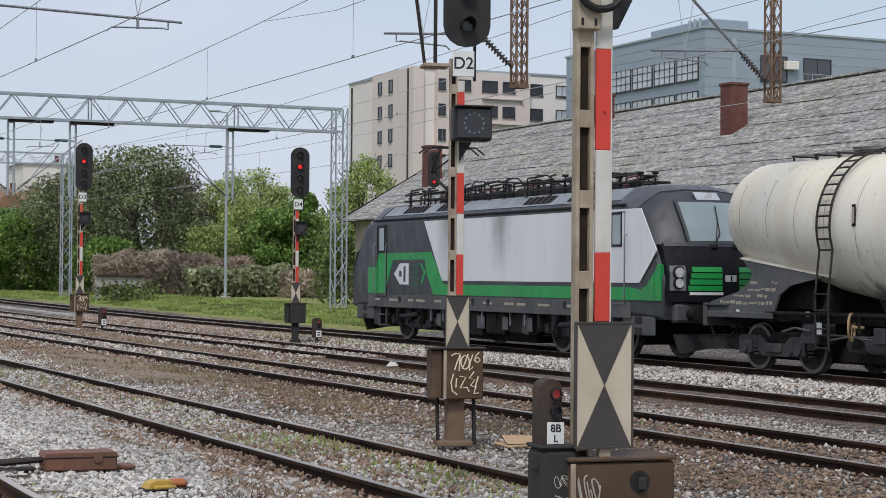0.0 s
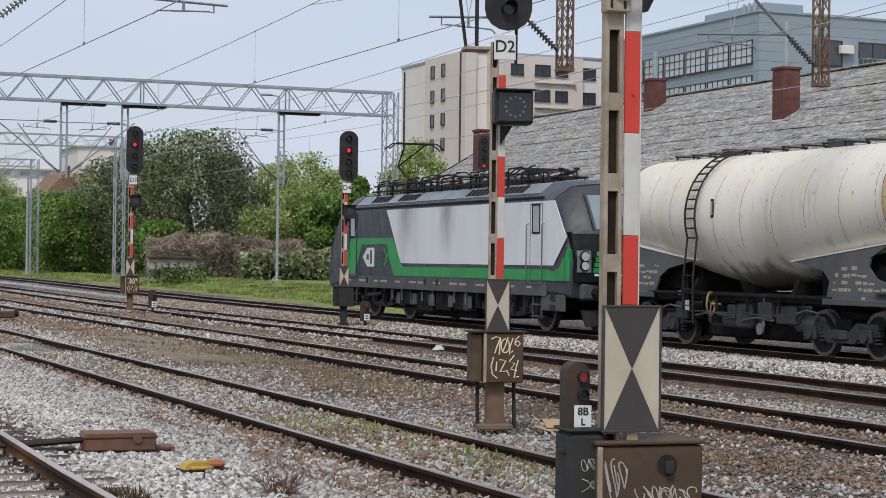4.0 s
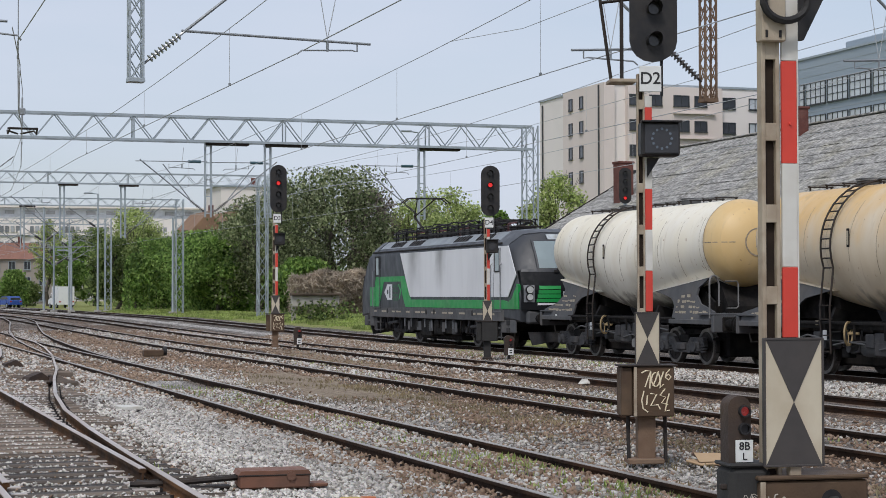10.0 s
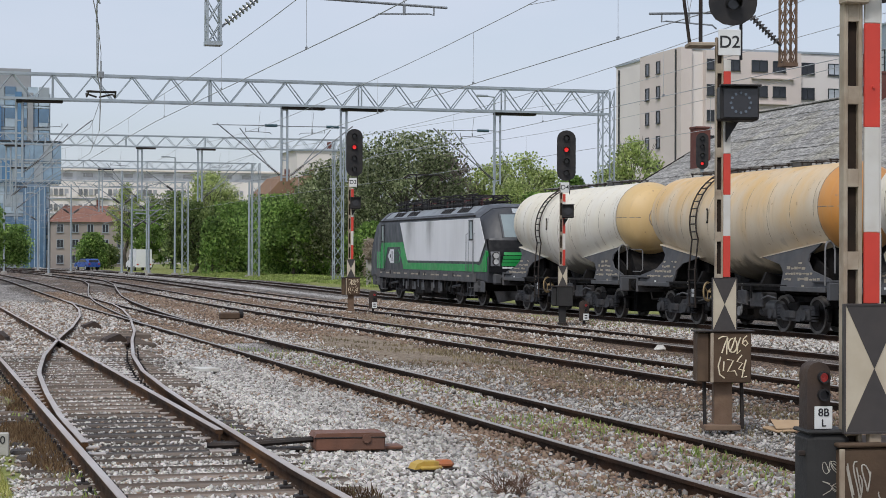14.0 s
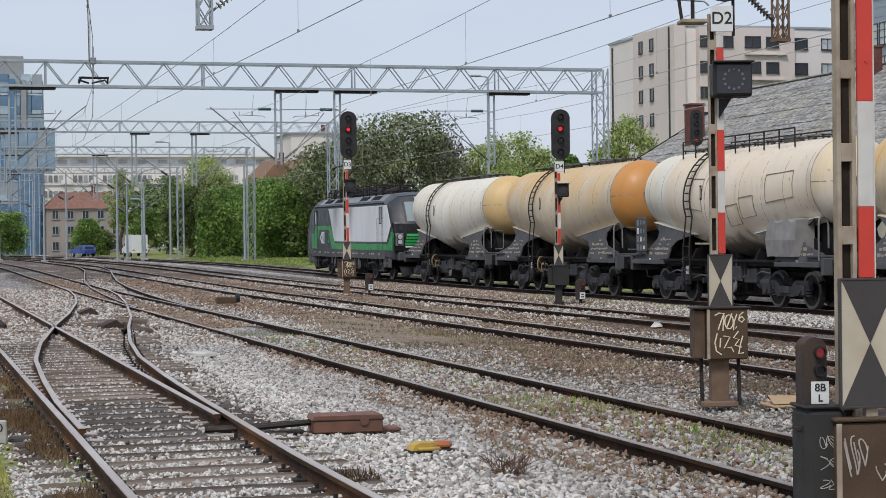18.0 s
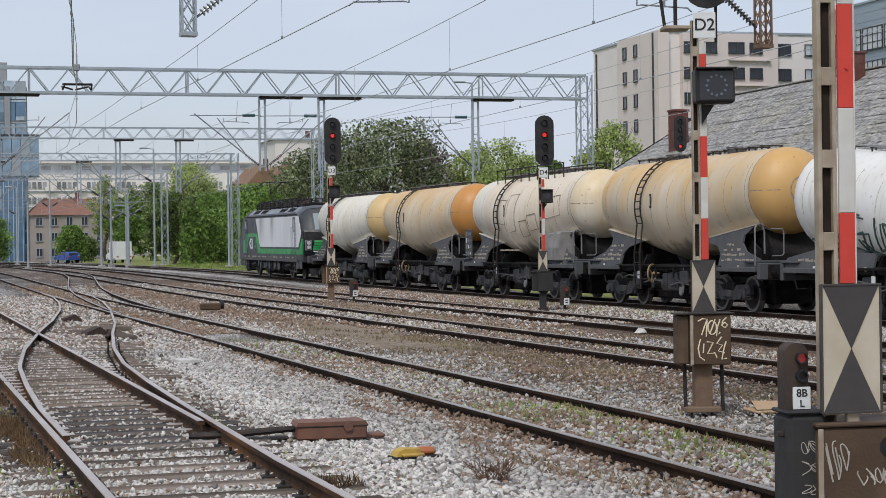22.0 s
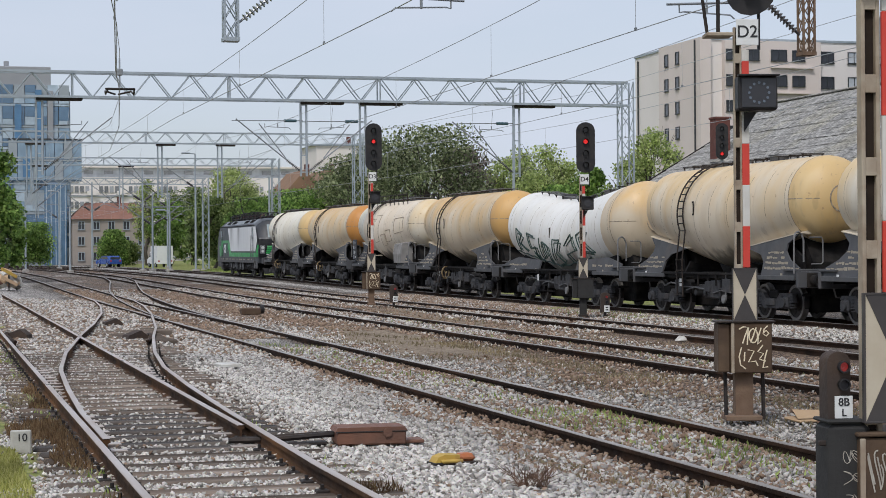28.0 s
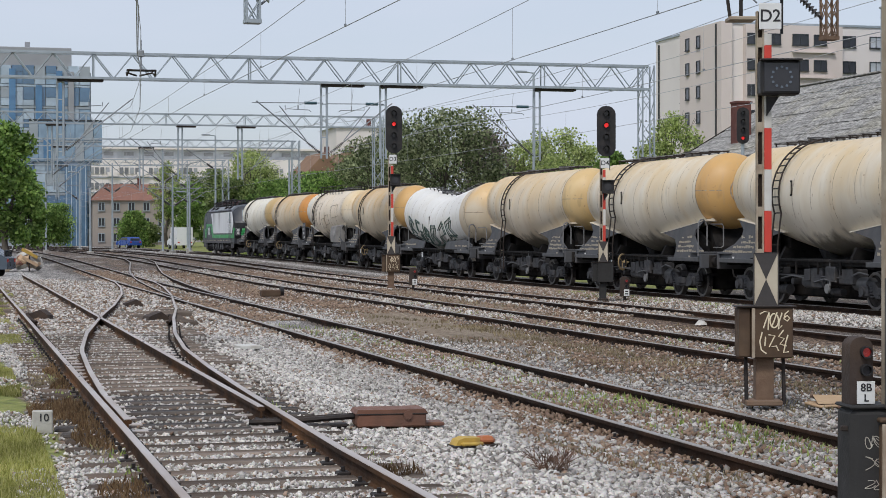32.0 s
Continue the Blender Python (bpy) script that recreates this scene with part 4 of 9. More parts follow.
def weather_tank(m, dust):
    """Dust washed over the crown, plate courses of slightly different tone, a few drip streaks and spilled grime below the outlets."""
    n, l = m.node_tree.nodes, m.node_tree.links
    b = n["Principled BSDF"]
    src = b.inputs["Base Color"].links[0].from_socket
    co = n.new("ShaderNodeTexCoord")
    sp = n.new("ShaderNodeSeparateXYZ")
    l.new(co.outputs["Object"], sp.inputs[0])

    def calc(op, *vals):
        x = n.new("ShaderNodeMath")
        x.operation = op
        for k, v in enumerate(vals):
            if isinstance(v, (int, float)):
                x.inputs[k].default_value = v
            else:
                l.new(v, x.inputs[k])
        return x.outputs[0]

    def span(v, lo, hi, a=0.0, c=1.0):
        r = n.new("ShaderNodeMapRange")
        for key, val in (("From Min", lo), ("From Max", hi), ("To Min", a), ("To Max", c)):
            r.inputs[key].default_value = val
        l.new(v, r.inputs["Value"])
        return r.outputs["Result"]

    def cloud(scale, stretch, detail=6.0):
        mp = n.new("ShaderNodeMapping")
        mp.inputs["Scale"].default_value = stretch
        l.new(co.outputs["Object"], mp.inputs["Vector"])
        t = n.new("ShaderNodeTexNoise")
        t.inputs["Scale"].default_value = scale
        t.inputs["Detail"].default_value = detail
        l.new(mp.outputs["Vector"], t.inputs["Vector"])
        return t.outputs["Fac"]

    def mix(fac, a, c):
        x = n.new("ShaderNodeMix")
        x.data_type = "RGBA"
        l.new(fac, x.inputs[0])
        l.new(a, x.inputs[6])
        if isinstance(c, tuple):
            x.inputs[7].default_value = (*c, 1)
        else:
            l.new(c, x.inputs[7])
        return x.outputs[2]

    crown = calc("ADD", span(sp.outputs["Z"], 2.2, 4.1), span(cloud(0.9, (1, 1.3, 0.7)), 0.3, 0.7, -0.45, 0.45))
    col = mix(span(crown, 0.25, 1.0, 0.0, 0.85), src, dust)
    oi = n.new("ShaderNodeObjectInfo")
    course = calc("FLOOR", calc("ADD", calc("MULTIPLY", sp.outputs["Y"], 0.92), calc("FLOOR", calc("MULTIPLY", oi.outputs["Random"], 97.0))))
    wn_ = n.new("ShaderNodeTexWhiteNoise")
    wn_.noise_dimensions = "1D"
    l.new(course, wn_.inputs["W"])
    hs = n.new("ShaderNodeHueSaturation")
    l.new(span(wn_.outputs["Value"], 0, 1, 0.96, 1.03), hs.inputs["Value"])
    l.new(col, hs.inputs["Color"])
    col = mix(span(cloud(1.6, (3.5, 5.0, 0.35)), 0.58, 0.76, 0.0, 0.4), hs.outputs["Color"], (0.4, 0.31, 0.21))
    spots = mix(span(cloud(7.0, (1, 1, 1), 2.0), 0.69, 0.74, 0.0, 0.55), col, (0.33, 0.2, 0.11))
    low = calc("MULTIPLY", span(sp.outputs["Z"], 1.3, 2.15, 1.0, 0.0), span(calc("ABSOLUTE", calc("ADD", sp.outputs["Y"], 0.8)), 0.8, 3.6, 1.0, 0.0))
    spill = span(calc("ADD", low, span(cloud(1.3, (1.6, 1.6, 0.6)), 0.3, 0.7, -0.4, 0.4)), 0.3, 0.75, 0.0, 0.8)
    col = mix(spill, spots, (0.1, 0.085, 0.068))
    l.new(col, b.inputs["Base Color"])


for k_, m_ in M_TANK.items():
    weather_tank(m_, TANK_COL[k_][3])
M_CANVAS = mat("grey_canvas", (0.27, 0.26, 0.25), (0.17, 0.165, 0.16), 0.7, 3.0, 0.9, 0, 0.4, 9)
M_HANDRAIL = mat("pale_grey_rail_paint", (0.2, 0.2, 0.2), (0.1, 0.1, 0.1), 0.6, 5.0, 0.6)
# paler copy of the bogie steel for outer parts that catch the light
M_BOGIELIT = mat("lit_bogie_steel", (0.046, 0.047, 0.052), (0.02, 0.02, 0.022), 0.7, 5.0, 0.7, 0.1, 0.2, 30, (0.115, 0.098, 0.085), 0.4, 2.0)
M_SEAM = mat("tank_seam", (0.42, 0.35, 0.26), (0.13, 0.1, 0.075), 1.0, 9.0, 0.8)
M_GRAF = mat("green_black_spray", (0.03, 0.06, 0.05), (0.05, 0.1, 0.08), 0.5, 3.0, 0.6)
M_REDINS = mat("dark_red_insulator", (0.11, 0.03, 0.032), None, 0.3, 8.0, 0.35)
M_SADDLE = mat("dark_grey_saddle_paint", (0.095, 0.098, 0.105), (0.06, 0.062, 0.067), 0.6, 2.0, 0.75, 0, 0.1, 20, (0.13, 0.11, 0.095), 0.35, 1.1)
M_DKGREEN = mat("dark_green_paint", (0.02, 0.085, 0.045), None, 0.3, 2.0, 0.5)
M_TANWHEEL = mat("dull_tan_paint", (0.33, 0.24, 0.12), (0.2, 0.15, 0.09), 0.6, 6.0, 0.7)
M_LETTER = mat("pale_stencil", (0.4, 0.35, 0.27), (0.24, 0.21, 0.165), 0.6, 6.0, 0.7)
dull(0.12, M_BOGIE, M_SADDLE, M_WHEEL)
TC = T_X[3]
WHEELS = []


ONCE = {}


def mesh_once(key, g, material):
    if key not in ONCE:
        ONCE[key] = g.mesh(key[0], material, True)
    return ONCE[key]


def wheelset(parent, y, r, gauge=0.7525):
    ws = new("wheelset")
    ws.parent = parent
    ws.matrix_basis = Matrix.Translation((0, y, r))
    for s in (-1, 1):
        g, t = G(), G()
        g.disc((s * gauge, 0, 0), "x", r * 0.86, 0.09, 20)
        g.disc((s * (gauge + 0.05), 0, 0), "x", 0.13, 0.12, 12)
        for k in range(6):
            a = k * math.pi / 3
            g.box((s * (gauge + 0.047), 0.5 * r * math.cos(a), 0.5 * r * math.sin(a)), (0.02, 0.1, 0.1), 0.01)
        t.disc((s * gauge, 0, 0), "x", r, 0.13, 28, r * 0.84)
        t.disc((s * (gauge - 0.06), 0, 0), "x", r + 0.028, 0.03, 28, r * 0.8)
        share("wheel_disc", mesh_once(("disc", s, r), g, M_WHEEL), ws, Matrix())
        share("tyre", mesh_once(("tyre", s, r), t, M_TREAD), ws, Matrix())
    share("axle", mesh_once(("axle", r), G().tube((-gauge, 0, 0), (gauge, 0, 0), 0.08, 10), M_WHEEL), ws, Matrix())
    WHEELS.append((ws, parent, y, r))
    return ws


def bogie(parent, y, base, r, loco=False):
    b = new("bogie")
    b.parent = parent
    b.matrix_basis = Matrix.Translation((0, y, 0))
    b["label"] = "grimy dark bogie"
    for s in (-1, 1):
        x = s * (1.06 if loco else 1.0)
        g = G()
        h = 0.62 if loco else 0.56
        g.slab([(-base / 2 - 0.35, h - 0.1), (-base / 2 - 0.3, h + 0.14), (-0.5, h + 0.14), (-0.3, h - 0.02), (0.3, h - 0.02), (0.5, h + 0.14), (base / 2 + 0.3, h + 0.14), (base / 2 + 0.35, h - 0.1), (base / 2 - 0.3, h - 0.12), (0.45, h - 0.26), (-0.45, h - 0.26), (-base / 2 + 0.3, h - 0.12)], "x", x - 0.06, x + 0.06)
        for sy in (-1, 1):
            yy = sy * base / 2
            g.box((x + s * 0.05, yy, r), (0.2, 0.3, 0.3), 0.05)
            g.disc((x + s * 0.17, yy, r), "x", 0.12, 0.06, 14)
            for q in (-0.27, 0.27):
                for k in range(5):
                    g.disc((x + s * 0.02, yy + q, h - 0.22 + 0.07 * k), "z", 0.085, 0.03, 10)
        g.box((x + s * 0.04, 0, h - 0.1), (0.16, 0.5, 0.2), 0.03)
        for k in range(6):
            g.disc((x, -0.18 + (k % 2) * 0.36, h - 0.22 + 0.075 * (k // 2)), "z", 0.1, 0.035, 10)
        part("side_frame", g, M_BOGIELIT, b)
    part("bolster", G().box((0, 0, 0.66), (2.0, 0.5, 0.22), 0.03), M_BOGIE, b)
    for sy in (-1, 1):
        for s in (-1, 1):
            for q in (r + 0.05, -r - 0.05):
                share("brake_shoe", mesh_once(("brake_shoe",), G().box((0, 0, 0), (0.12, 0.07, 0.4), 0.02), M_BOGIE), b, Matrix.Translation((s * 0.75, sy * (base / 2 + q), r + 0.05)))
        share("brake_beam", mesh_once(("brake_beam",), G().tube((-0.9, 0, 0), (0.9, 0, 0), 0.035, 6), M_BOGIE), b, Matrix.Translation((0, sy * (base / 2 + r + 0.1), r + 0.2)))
        wheelset(parent, y + sy * base / 2, r)
    return b


def buffers(parent, y, sgn):
    for s in (-1, 1):
        g = G()
        g.box((s * 0.875, y, 1.05), (0.36, 0.06, 0.36), 0.02)
        g.tube((s * 0.875, y, 1.05), (s * 0.875, y + sgn * 0.4, 1.05), 0.13, 12)
        g.disc((s * 0.875, y + sgn * 0.5, 1.05), "y", 0.22, 0.05, 18)
        g.tube((s * 0.875, y + sgn * 0.4, 1.05), (s * 0.875, y + sgn * 0.5, 1.05), 0.08, 10)
        part("buffer", g, M_BOGIE, parent, smooth=True)
    h = G()
    h.path([(0, y, 1.0), (0, y + sgn * 0.25, 0.98), (0, y + sgn * 0.42, 0.75)], 0.045, 6)
    part("coupling", h, M_BOGIE, parent)
    h = G()
    h.path([(0.35, y, 0.95), (0.38, y + sgn * 0.25, 0.6), (0.2, y + sgn * 0.45, 0.62)], 0.025, 5)
    part("brake_hose", h, M_BOGIE, parent)
    h = G()
    h.path([(-0.35, y, 0.95), (-0.38, y + sgn * 0.25, 0.6), (-0.2, y + sgn * 0.45, 0.62)], 0.025, 5)
    part("brake_hose", h, M_BOGIE, parent)


LOCO_SEC = [(1.42, 0.93), (1.5, 1.08), (1.5, 3.3), (1.46, 3.42), (1.3, 3.56), (0.95, 3.84), (0.4, 3.9)]


def loco_ring(y, top, w):
    """Section of the body at y: full height up to the given top, at the width factor w."""
    half = []
    for x, z in LOCO_SEC:
        zz = z if top >= 3.9 else 0.93 + (z - 0.93) * (top - 0.93) / 2.97
        half.append((x * w, zz))
    return [(x, nose_back(x, y), z) for x, z in half] + [(-x, nose_back(x, y), z) for x, z in reversed(half)]


def nose_back(x, y):
    """The cab fronts are bowed: their corners lie further back than the middle."""
    k = smooth01((abs(y) - 6.9) / 1.0)
    return y - math.copysign(0.34 * k * (x / 1.45) ** 2, y)


def build_loco():
    lo = thing("electric_locomotive", "anthracite, green and white electric locomotive pulling tank wagons", "locomotive", pose(TC, 42.3, 0))
    rings = []
    prof = [(9.22, 1.72, 0.95), (9.22, 1.98, 0.965), (9.1, 2.3, 0.98), (8.76, 2.95, 0.98), (8.4, 3.5, 0.985), (8.16, 3.74, 0.99), (7.7, 3.87, 1.0), (7.2, 3.9, 1.0), (4.0, 3.9, 1.0), (0.0, 3.9, 1.0)]
    for y, t, w in prof:
        rings.append(loco_ring(y, t, w))
    rings += [loco_ring(-y, t, w) for y, t, w in reversed(prof[:-1])]
    part("body_shell", G().loft(rings), M_LOCO, lo, "anthracite painted body shell", True, 28)
    # pale roof skin and roof edge gutter
    rs = []
    for y in (6.9, 2.0, -2.0, -6.9):
        rs.append([(1.29, y, 3.585), (0.94, y, 3.865), (0.4, y, 3.925), (-0.4, y, 3.925), (-0.94, y, 3.865), (-1.29, y, 3.585), (-0.9, y, 3.7), (0.9, y, 3.7)])
    part("roof_skin", G().loft(rs), M_ROOFSKIN, lo, "pale grey dusty roof skin")
    for sgn in (1, -1):
        cr = []
        for y, top in ((6.9, 3.925), (7.3, 3.92), (7.75, 3.885), (8.05, 3.78)):
            kk = (top - 0.93) / 2.97
            sec = [(1.455, 3.4), (1.31, 3.58), (0.95, 3.86), (0.4, 3.92), (-0.4, 3.92), (-0.95, 3.86), (-1.31, 3.58), (-1.455, 3.4)]
            outer = [(x, nose_back(x, sgn * y), 0.93 + (z - 0.93) * kk) for x, z in sec]
            cr.append(outer + [(x * 0.95, yy, z - 0.12) for x, yy, z in reversed(outer)])
        part("cab_roof", G().loft(cr), M_CABROOF, lo, "anthracite cab roof", True)
    for s in (-1, 1):
        g = G().box((s * 1.45, 0, 3.46), (0.07, 14.6, 0.06), 0.01)
        for k in range(58):
            g.box((s * 1.485, -7.2 + k * 0.25, 3.465), (0.03, 0.12, 0.03))
        part("gutter", g, M_BLACK, lo)
        o = s * 1.503
        e = s * 1.515
        q = 1 if s < 0 else -1

        def pl(name, poly, material, d=0.0, label=""):
            part(name, G().slab([(q * a, b) for a, b in poly], "x", s * 1.49, s * (1.508 + d)), material, lo, label)
        pl("white_panel", [(3.55, 3.36), (2.35, 1.72), (-8.0, 1.72), (-8.72, 2.42), (-8.05, 3.36)], M_LWHITE, 0, "white side panel with dirt streaks")
        pl("green_block", [(6.75, 2.5), (3.05, 2.5), (2.2, 1.62), (2.0, 1.34), (2.9, 1.34), (3.3, 1.85), (3.5, 2.3), (5.7, 2.3), (6.3, 1.34), (7.6, 1.34), (7.6, 2.1), (6.95, 2.1)], M_GREEN)
        pl("green_stripe", [(2.2, 1.62), (2.0, 1.34), (-8.1, 1.34), (-8.1, 1.56), (-7.6, 1.62)], M_GREEN)
        pl("green_corner", [(-8.1, 1.34), (-8.6, 1.34), (-8.6, 1.95), (-8.3, 1.66), (-8.1, 1.6)], M_GREEN)
        part("corner_flash", G().slab([(q * a, b) for a, b in ((-8.55, 1.34), (-8.86, 1.34), (-8.84, 2.1), (-8.72, 2.14), (-8.55, 1.85))], "x", s * 1.38, s * 1.49), M_GREEN, lo)
        pl("emblem", [(5.62, 1.9), (5.2, 2.2), (4.6, 2.2), (4.6, 1.6), (5.2, 1.6)], M_LWHITE)
        pl("emblem_bar", [(4.93, 2.12), (4.8, 2.12), (4.8, 1.68), (4.93, 1.68)], M_LOCO, 0.005)
        pl("emblem_bar", [(5.25, 1.99), (5.08, 1.99), (5.08, 1.82), (5.25, 1.82)], M_LOCO, 0.005)
        pl("arrow_mark", [(3.75, 2.2), (3.4, 1.95), (3.65, 1.62), (3.75, 1.62), (3.55, 1.95), (3.85, 2.2)], M_GREEN)
        for zz in (2.12, 1.95, 1.78, 1.62):
            pl("slogan_bar", [(4.45, zz + 0.045), (3.85, zz + 0.045), (3.85, zz - 0.045), (4.45, zz - 0.045)], M_DKGREEN)
        for yy in (-6.95, 6.6):
            dg = [(yy + 0.28, 3.3), (yy + 0.28, 1.25), (yy - 0.42, 1.25), (yy - 0.42, 3.3)]
            fr = G()
            for (a, b), (c, d) in zip(dg, dg[1:] + dg[:1]):
                fr.box((s * 1.51, q * (a + c) / 2, (b + d) / 2), (0.014, abs(a - c) + 0.02, abs(b - d) + 0.02))
            part("door_frame", fr, M_BLACK if yy > 0 else M_LOCOROOF, lo)
            pl("door_window", [(yy + 0.12, 3.24), (yy + 0.12, 2.58), (yy - 0.24, 2.58), (yy - 0.24, 3.24)], M_LGLASS, 0.008)
            wf = G()
            wq = [(yy + 0.15, 3.27), (yy + 0.15, 2.55), (yy - 0.27, 2.55), (yy - 0.27, 3.27)]
            for (a, b), (c, d) in zip(wq, wq[1:] + wq[:1]):
                wf.box((s * 1.515, q * (a + c) / 2, (b + d) / 2), (0.016, abs(a - c) + 0.05, abs(b - d) + 0.05), 0.004)
            part("window_frame", wf, M_BLACK, lo)
            for dy in (0.38, -0.52):
                hr = G().path([(s * 1.5, q * (yy + dy), 1.3), (s * 1.58, q * (yy + dy), 1.35), (s * 1.58, q * (yy + dy), 2.75), (s * 1.5, q * (yy + dy), 2.8)], 0.016, 5)
                part("grab_rail", hr, M_LOCOROOF, lo)
            st = G()
            for z in (0.42, 0.72):
                st.box((s * 1.42, q * (yy - 0.07), z), (0.2, 0.5, 0.03))
            for dy in (-0.3, 0.18):
                st.box((s * 1.45, q * (yy + dy), 0.65), (0.03, 0.04, 0.6))
            part("step", st, M_FRAMEGREY, lo)
        sk = G().box((s * 1.49, 0, 1.12), (0.03, 15.2, 0.36), 0.008)
        part("sole_bar", sk, M_FRAMEGREY, lo, "grey dusty sole bar")
        for k in range(14):
            yy = -6.6 + k * 1.02 + 0.2 * math.sin(k * 2.1)
            part("stencil_mark", G().box((s * 1.507, yy, 1.16), (0.006, 0.3 + 0.3 * abs(math.sin(k * 1.7)), 0.06)), M_LETTER, lo)
        for yy in (5.2, 0.4, -0.5, -4.6):
            part("hatch", G().disc((s * 1.505, yy, 1.18), "x", 0.1, 0.02, 12), M_BLACK, lo)
        ub = G()
        for yy, ln, hh in ((-1.9, 0.9, 0.5), (-0.7, 1.1, 0.55), (0.7, 1.2, 0.62), (2.0, 0.8, 0.45)):
            ub.box((s * 1.15, yy, 0.92 - hh / 2), (0.5, ln, hh), 0.04)
        part("equipment_box", ub, M_BOGIE, lo)
        for yy, ln in ((-2.6, 0.35), (-1.3, 0.3), (0.1, 0.42), (1.5, 0.5), (2.7, 0.3)):
            part("cover_plate", G().box((s * 1.41, yy, 0.66), (0.03, ln, 0.34), 0.01), M_FRAMEGREY, lo)
        for k in range(9):
            part("hanger", G().box((s * 1.42, -3.2 + 0.8 * k, 0.78), (0.05, 0.06, 0.34), 0.01), M_LOCOROOF if k % 3 else M_BOGIE, lo)
        for yy in (7.9, -7.9):
            part("side_lower_panel", G().box((s * 1.43, yy, 0.78), (0.06, 1.3, 0.42), 0.03), M_FRAMEGREY, lo)
            # black plates paint the shade of the step pockets on the panel
            for z in (0.66, 0.9):
                part("step_pocket", G().box((s * 1.462, yy, z), (0.02, 0.3, 0.16), 0.004), M_BLACK, lo)
    part("underframe", G().box((0, 0, 0.82), (2.3, 15.0, 0.4), 0.03), M_BOGIE, lo)
    part("transformer", G().box((0, 0, 0.52), (2.1, 4.6, 0.66), 0.06), M_BOGIE, lo)
    for yy in (4.75, -4.75):
        part("motor_block", G().box((0, yy, 0.55), (1.2, 3.6, 0.5), 0.08), M_BOGIE, lo)
        for s in (-1, 1):
            for k in range(6):
                part("spring_pot", G().tube((s * 1.2, yy - 1.9 + 0.76 * k, 0.5), (s * 1.2, yy - 1.9 + 0.76 * k, 0.92), 0.11, 10), M_BOGIELIT, lo)
            hs = G()
            for k in range(5):
                hs.path([(s * 1.32, yy - 1.6 + 0.8 * k, 0.95), (s * 1.38, yy - 1.5 + 0.8 * k, 0.62), (s * 1.3, yy - 1.3 + 0.8 * k, 0.5)], 0.03, 5)
            tagged(part("cable_hose", hs, M_BLACK, lo), kind="stuff")
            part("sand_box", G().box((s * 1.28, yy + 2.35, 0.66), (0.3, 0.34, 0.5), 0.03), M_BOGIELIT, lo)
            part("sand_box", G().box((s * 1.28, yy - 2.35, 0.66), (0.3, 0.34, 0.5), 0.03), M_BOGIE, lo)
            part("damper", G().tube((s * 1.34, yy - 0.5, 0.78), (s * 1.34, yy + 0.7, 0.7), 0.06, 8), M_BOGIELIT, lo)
    for sgn in (1, -1):
        def cabpt(x, z, out=0.02):
            zt = [(1.72, 9.22), (1.98, 9.22), (2.3, 9.1), (2.95, 8.76), (3.5, 8.4), (3.74, 8.16)]
            return (x, nose_back(x, sgn * (lerp_table(zt, z) + out)), z)
        def nose_skin(x0, x1, z0, z1, out, n=10, m_=5, deep=0.05):
            g = G()
            vs = [cabpt(x0 + (x1 - x0) * i / n, z0 + (z1 - z0) * j / m_, out) for j in range(m_ + 1) for i in range(n + 1)]
            g.add(vs, [(j * (n + 1) + i, j * (n + 1) + i + 1, (j + 1) * (n + 1) + i + 1, (j + 1) * (n + 1) + i) for j in range(m_) for i in range(n)])
            rim = [(i, 0) for i in range(n + 1)] + [(n, j) for j in range(1, m_ + 1)] + [(i, m_) for i in range(n - 1, -1, -1)] + [(0, j) for j in range(m_ - 1, 0, -1)]
            o = [cabpt(x0 + (x1 - x0) * i / n, z0 + (z1 - z0) * j / m_, out) for i, j in rim]
            w_ = [cabpt(x0 + (x1 - x0) * i / n, z0 + (z1 - z0) * j / m_, out - deep) for i, j in rim]
            k_ = len(o)
            g.add(o + w_, [(i, (i + 1) % k_, k_ + (i + 1) % k_, k_ + i) for i in range(k_)])
            return g
        part("windscreen", nose_skin(-0.8, 0.8, 2.64, 3.5, 0.12, 10, 6), M_LGLASS, lo, "large pale reflecting cab windscreen")
        wf = G()
        for x0_, x1_, z0_, z1_ in ((-0.86, 0.86, 2.57, 2.64), (-0.86, 0.86, 3.5, 3.55)):
            o_ = nose_skin(x0_, x1_, z0_, z1_, 0.11, 10, 1)
            wf.add(o_.v, o_.f)
        for sx in (-1, 1):
            o_ = nose_skin(sx * 0.8, sx * 0.86, 2.64, 3.5, 0.13, 1, 6)
            wf.add(o_.v, o_.f)
        part("windscreen_frame", wf, M_LOCO, lo)
        part("destination_panel", nose_skin(-0.3, 0.3, 3.56, 3.73, 0.1, 8, 3), M_WINSKYCAB, lo, "pale panel with the top lamp")
        part("top_lamp", G().disc(cabpt(0, 3.64, 0.12), "y", 0.08, 0.06, 14), M_LAMPGLASS, lo)
        wp = G()
        for sx in (-0.28, 0.28):
            wp.path([cabpt(sx, 2.55, 0.14), cabpt(sx + 0.2, 2.8, 0.15), cabpt(sx + 0.32, 3.42, 0.15)], 0.016, 5)
            wp.path([cabpt(sx, 2.55, 0.14), cabpt(sx + 0.05, 2.62, 0.16), cabpt(sx + 0.25, 3.1, 0.15)], 0.01, 5)
            wp.box(cabpt(sx, 2.53, 0.12), (0.16, 0.1, 0.1), 0.02)
        part("wiper", wp, M_BLACK, lo)
        part("nose_panel", nose_skin(-1.4, 1.4, 1.32, 2.56, 0.09, 14, 8, 0.2), M_NOSE, lo, "glossy black nose panel")
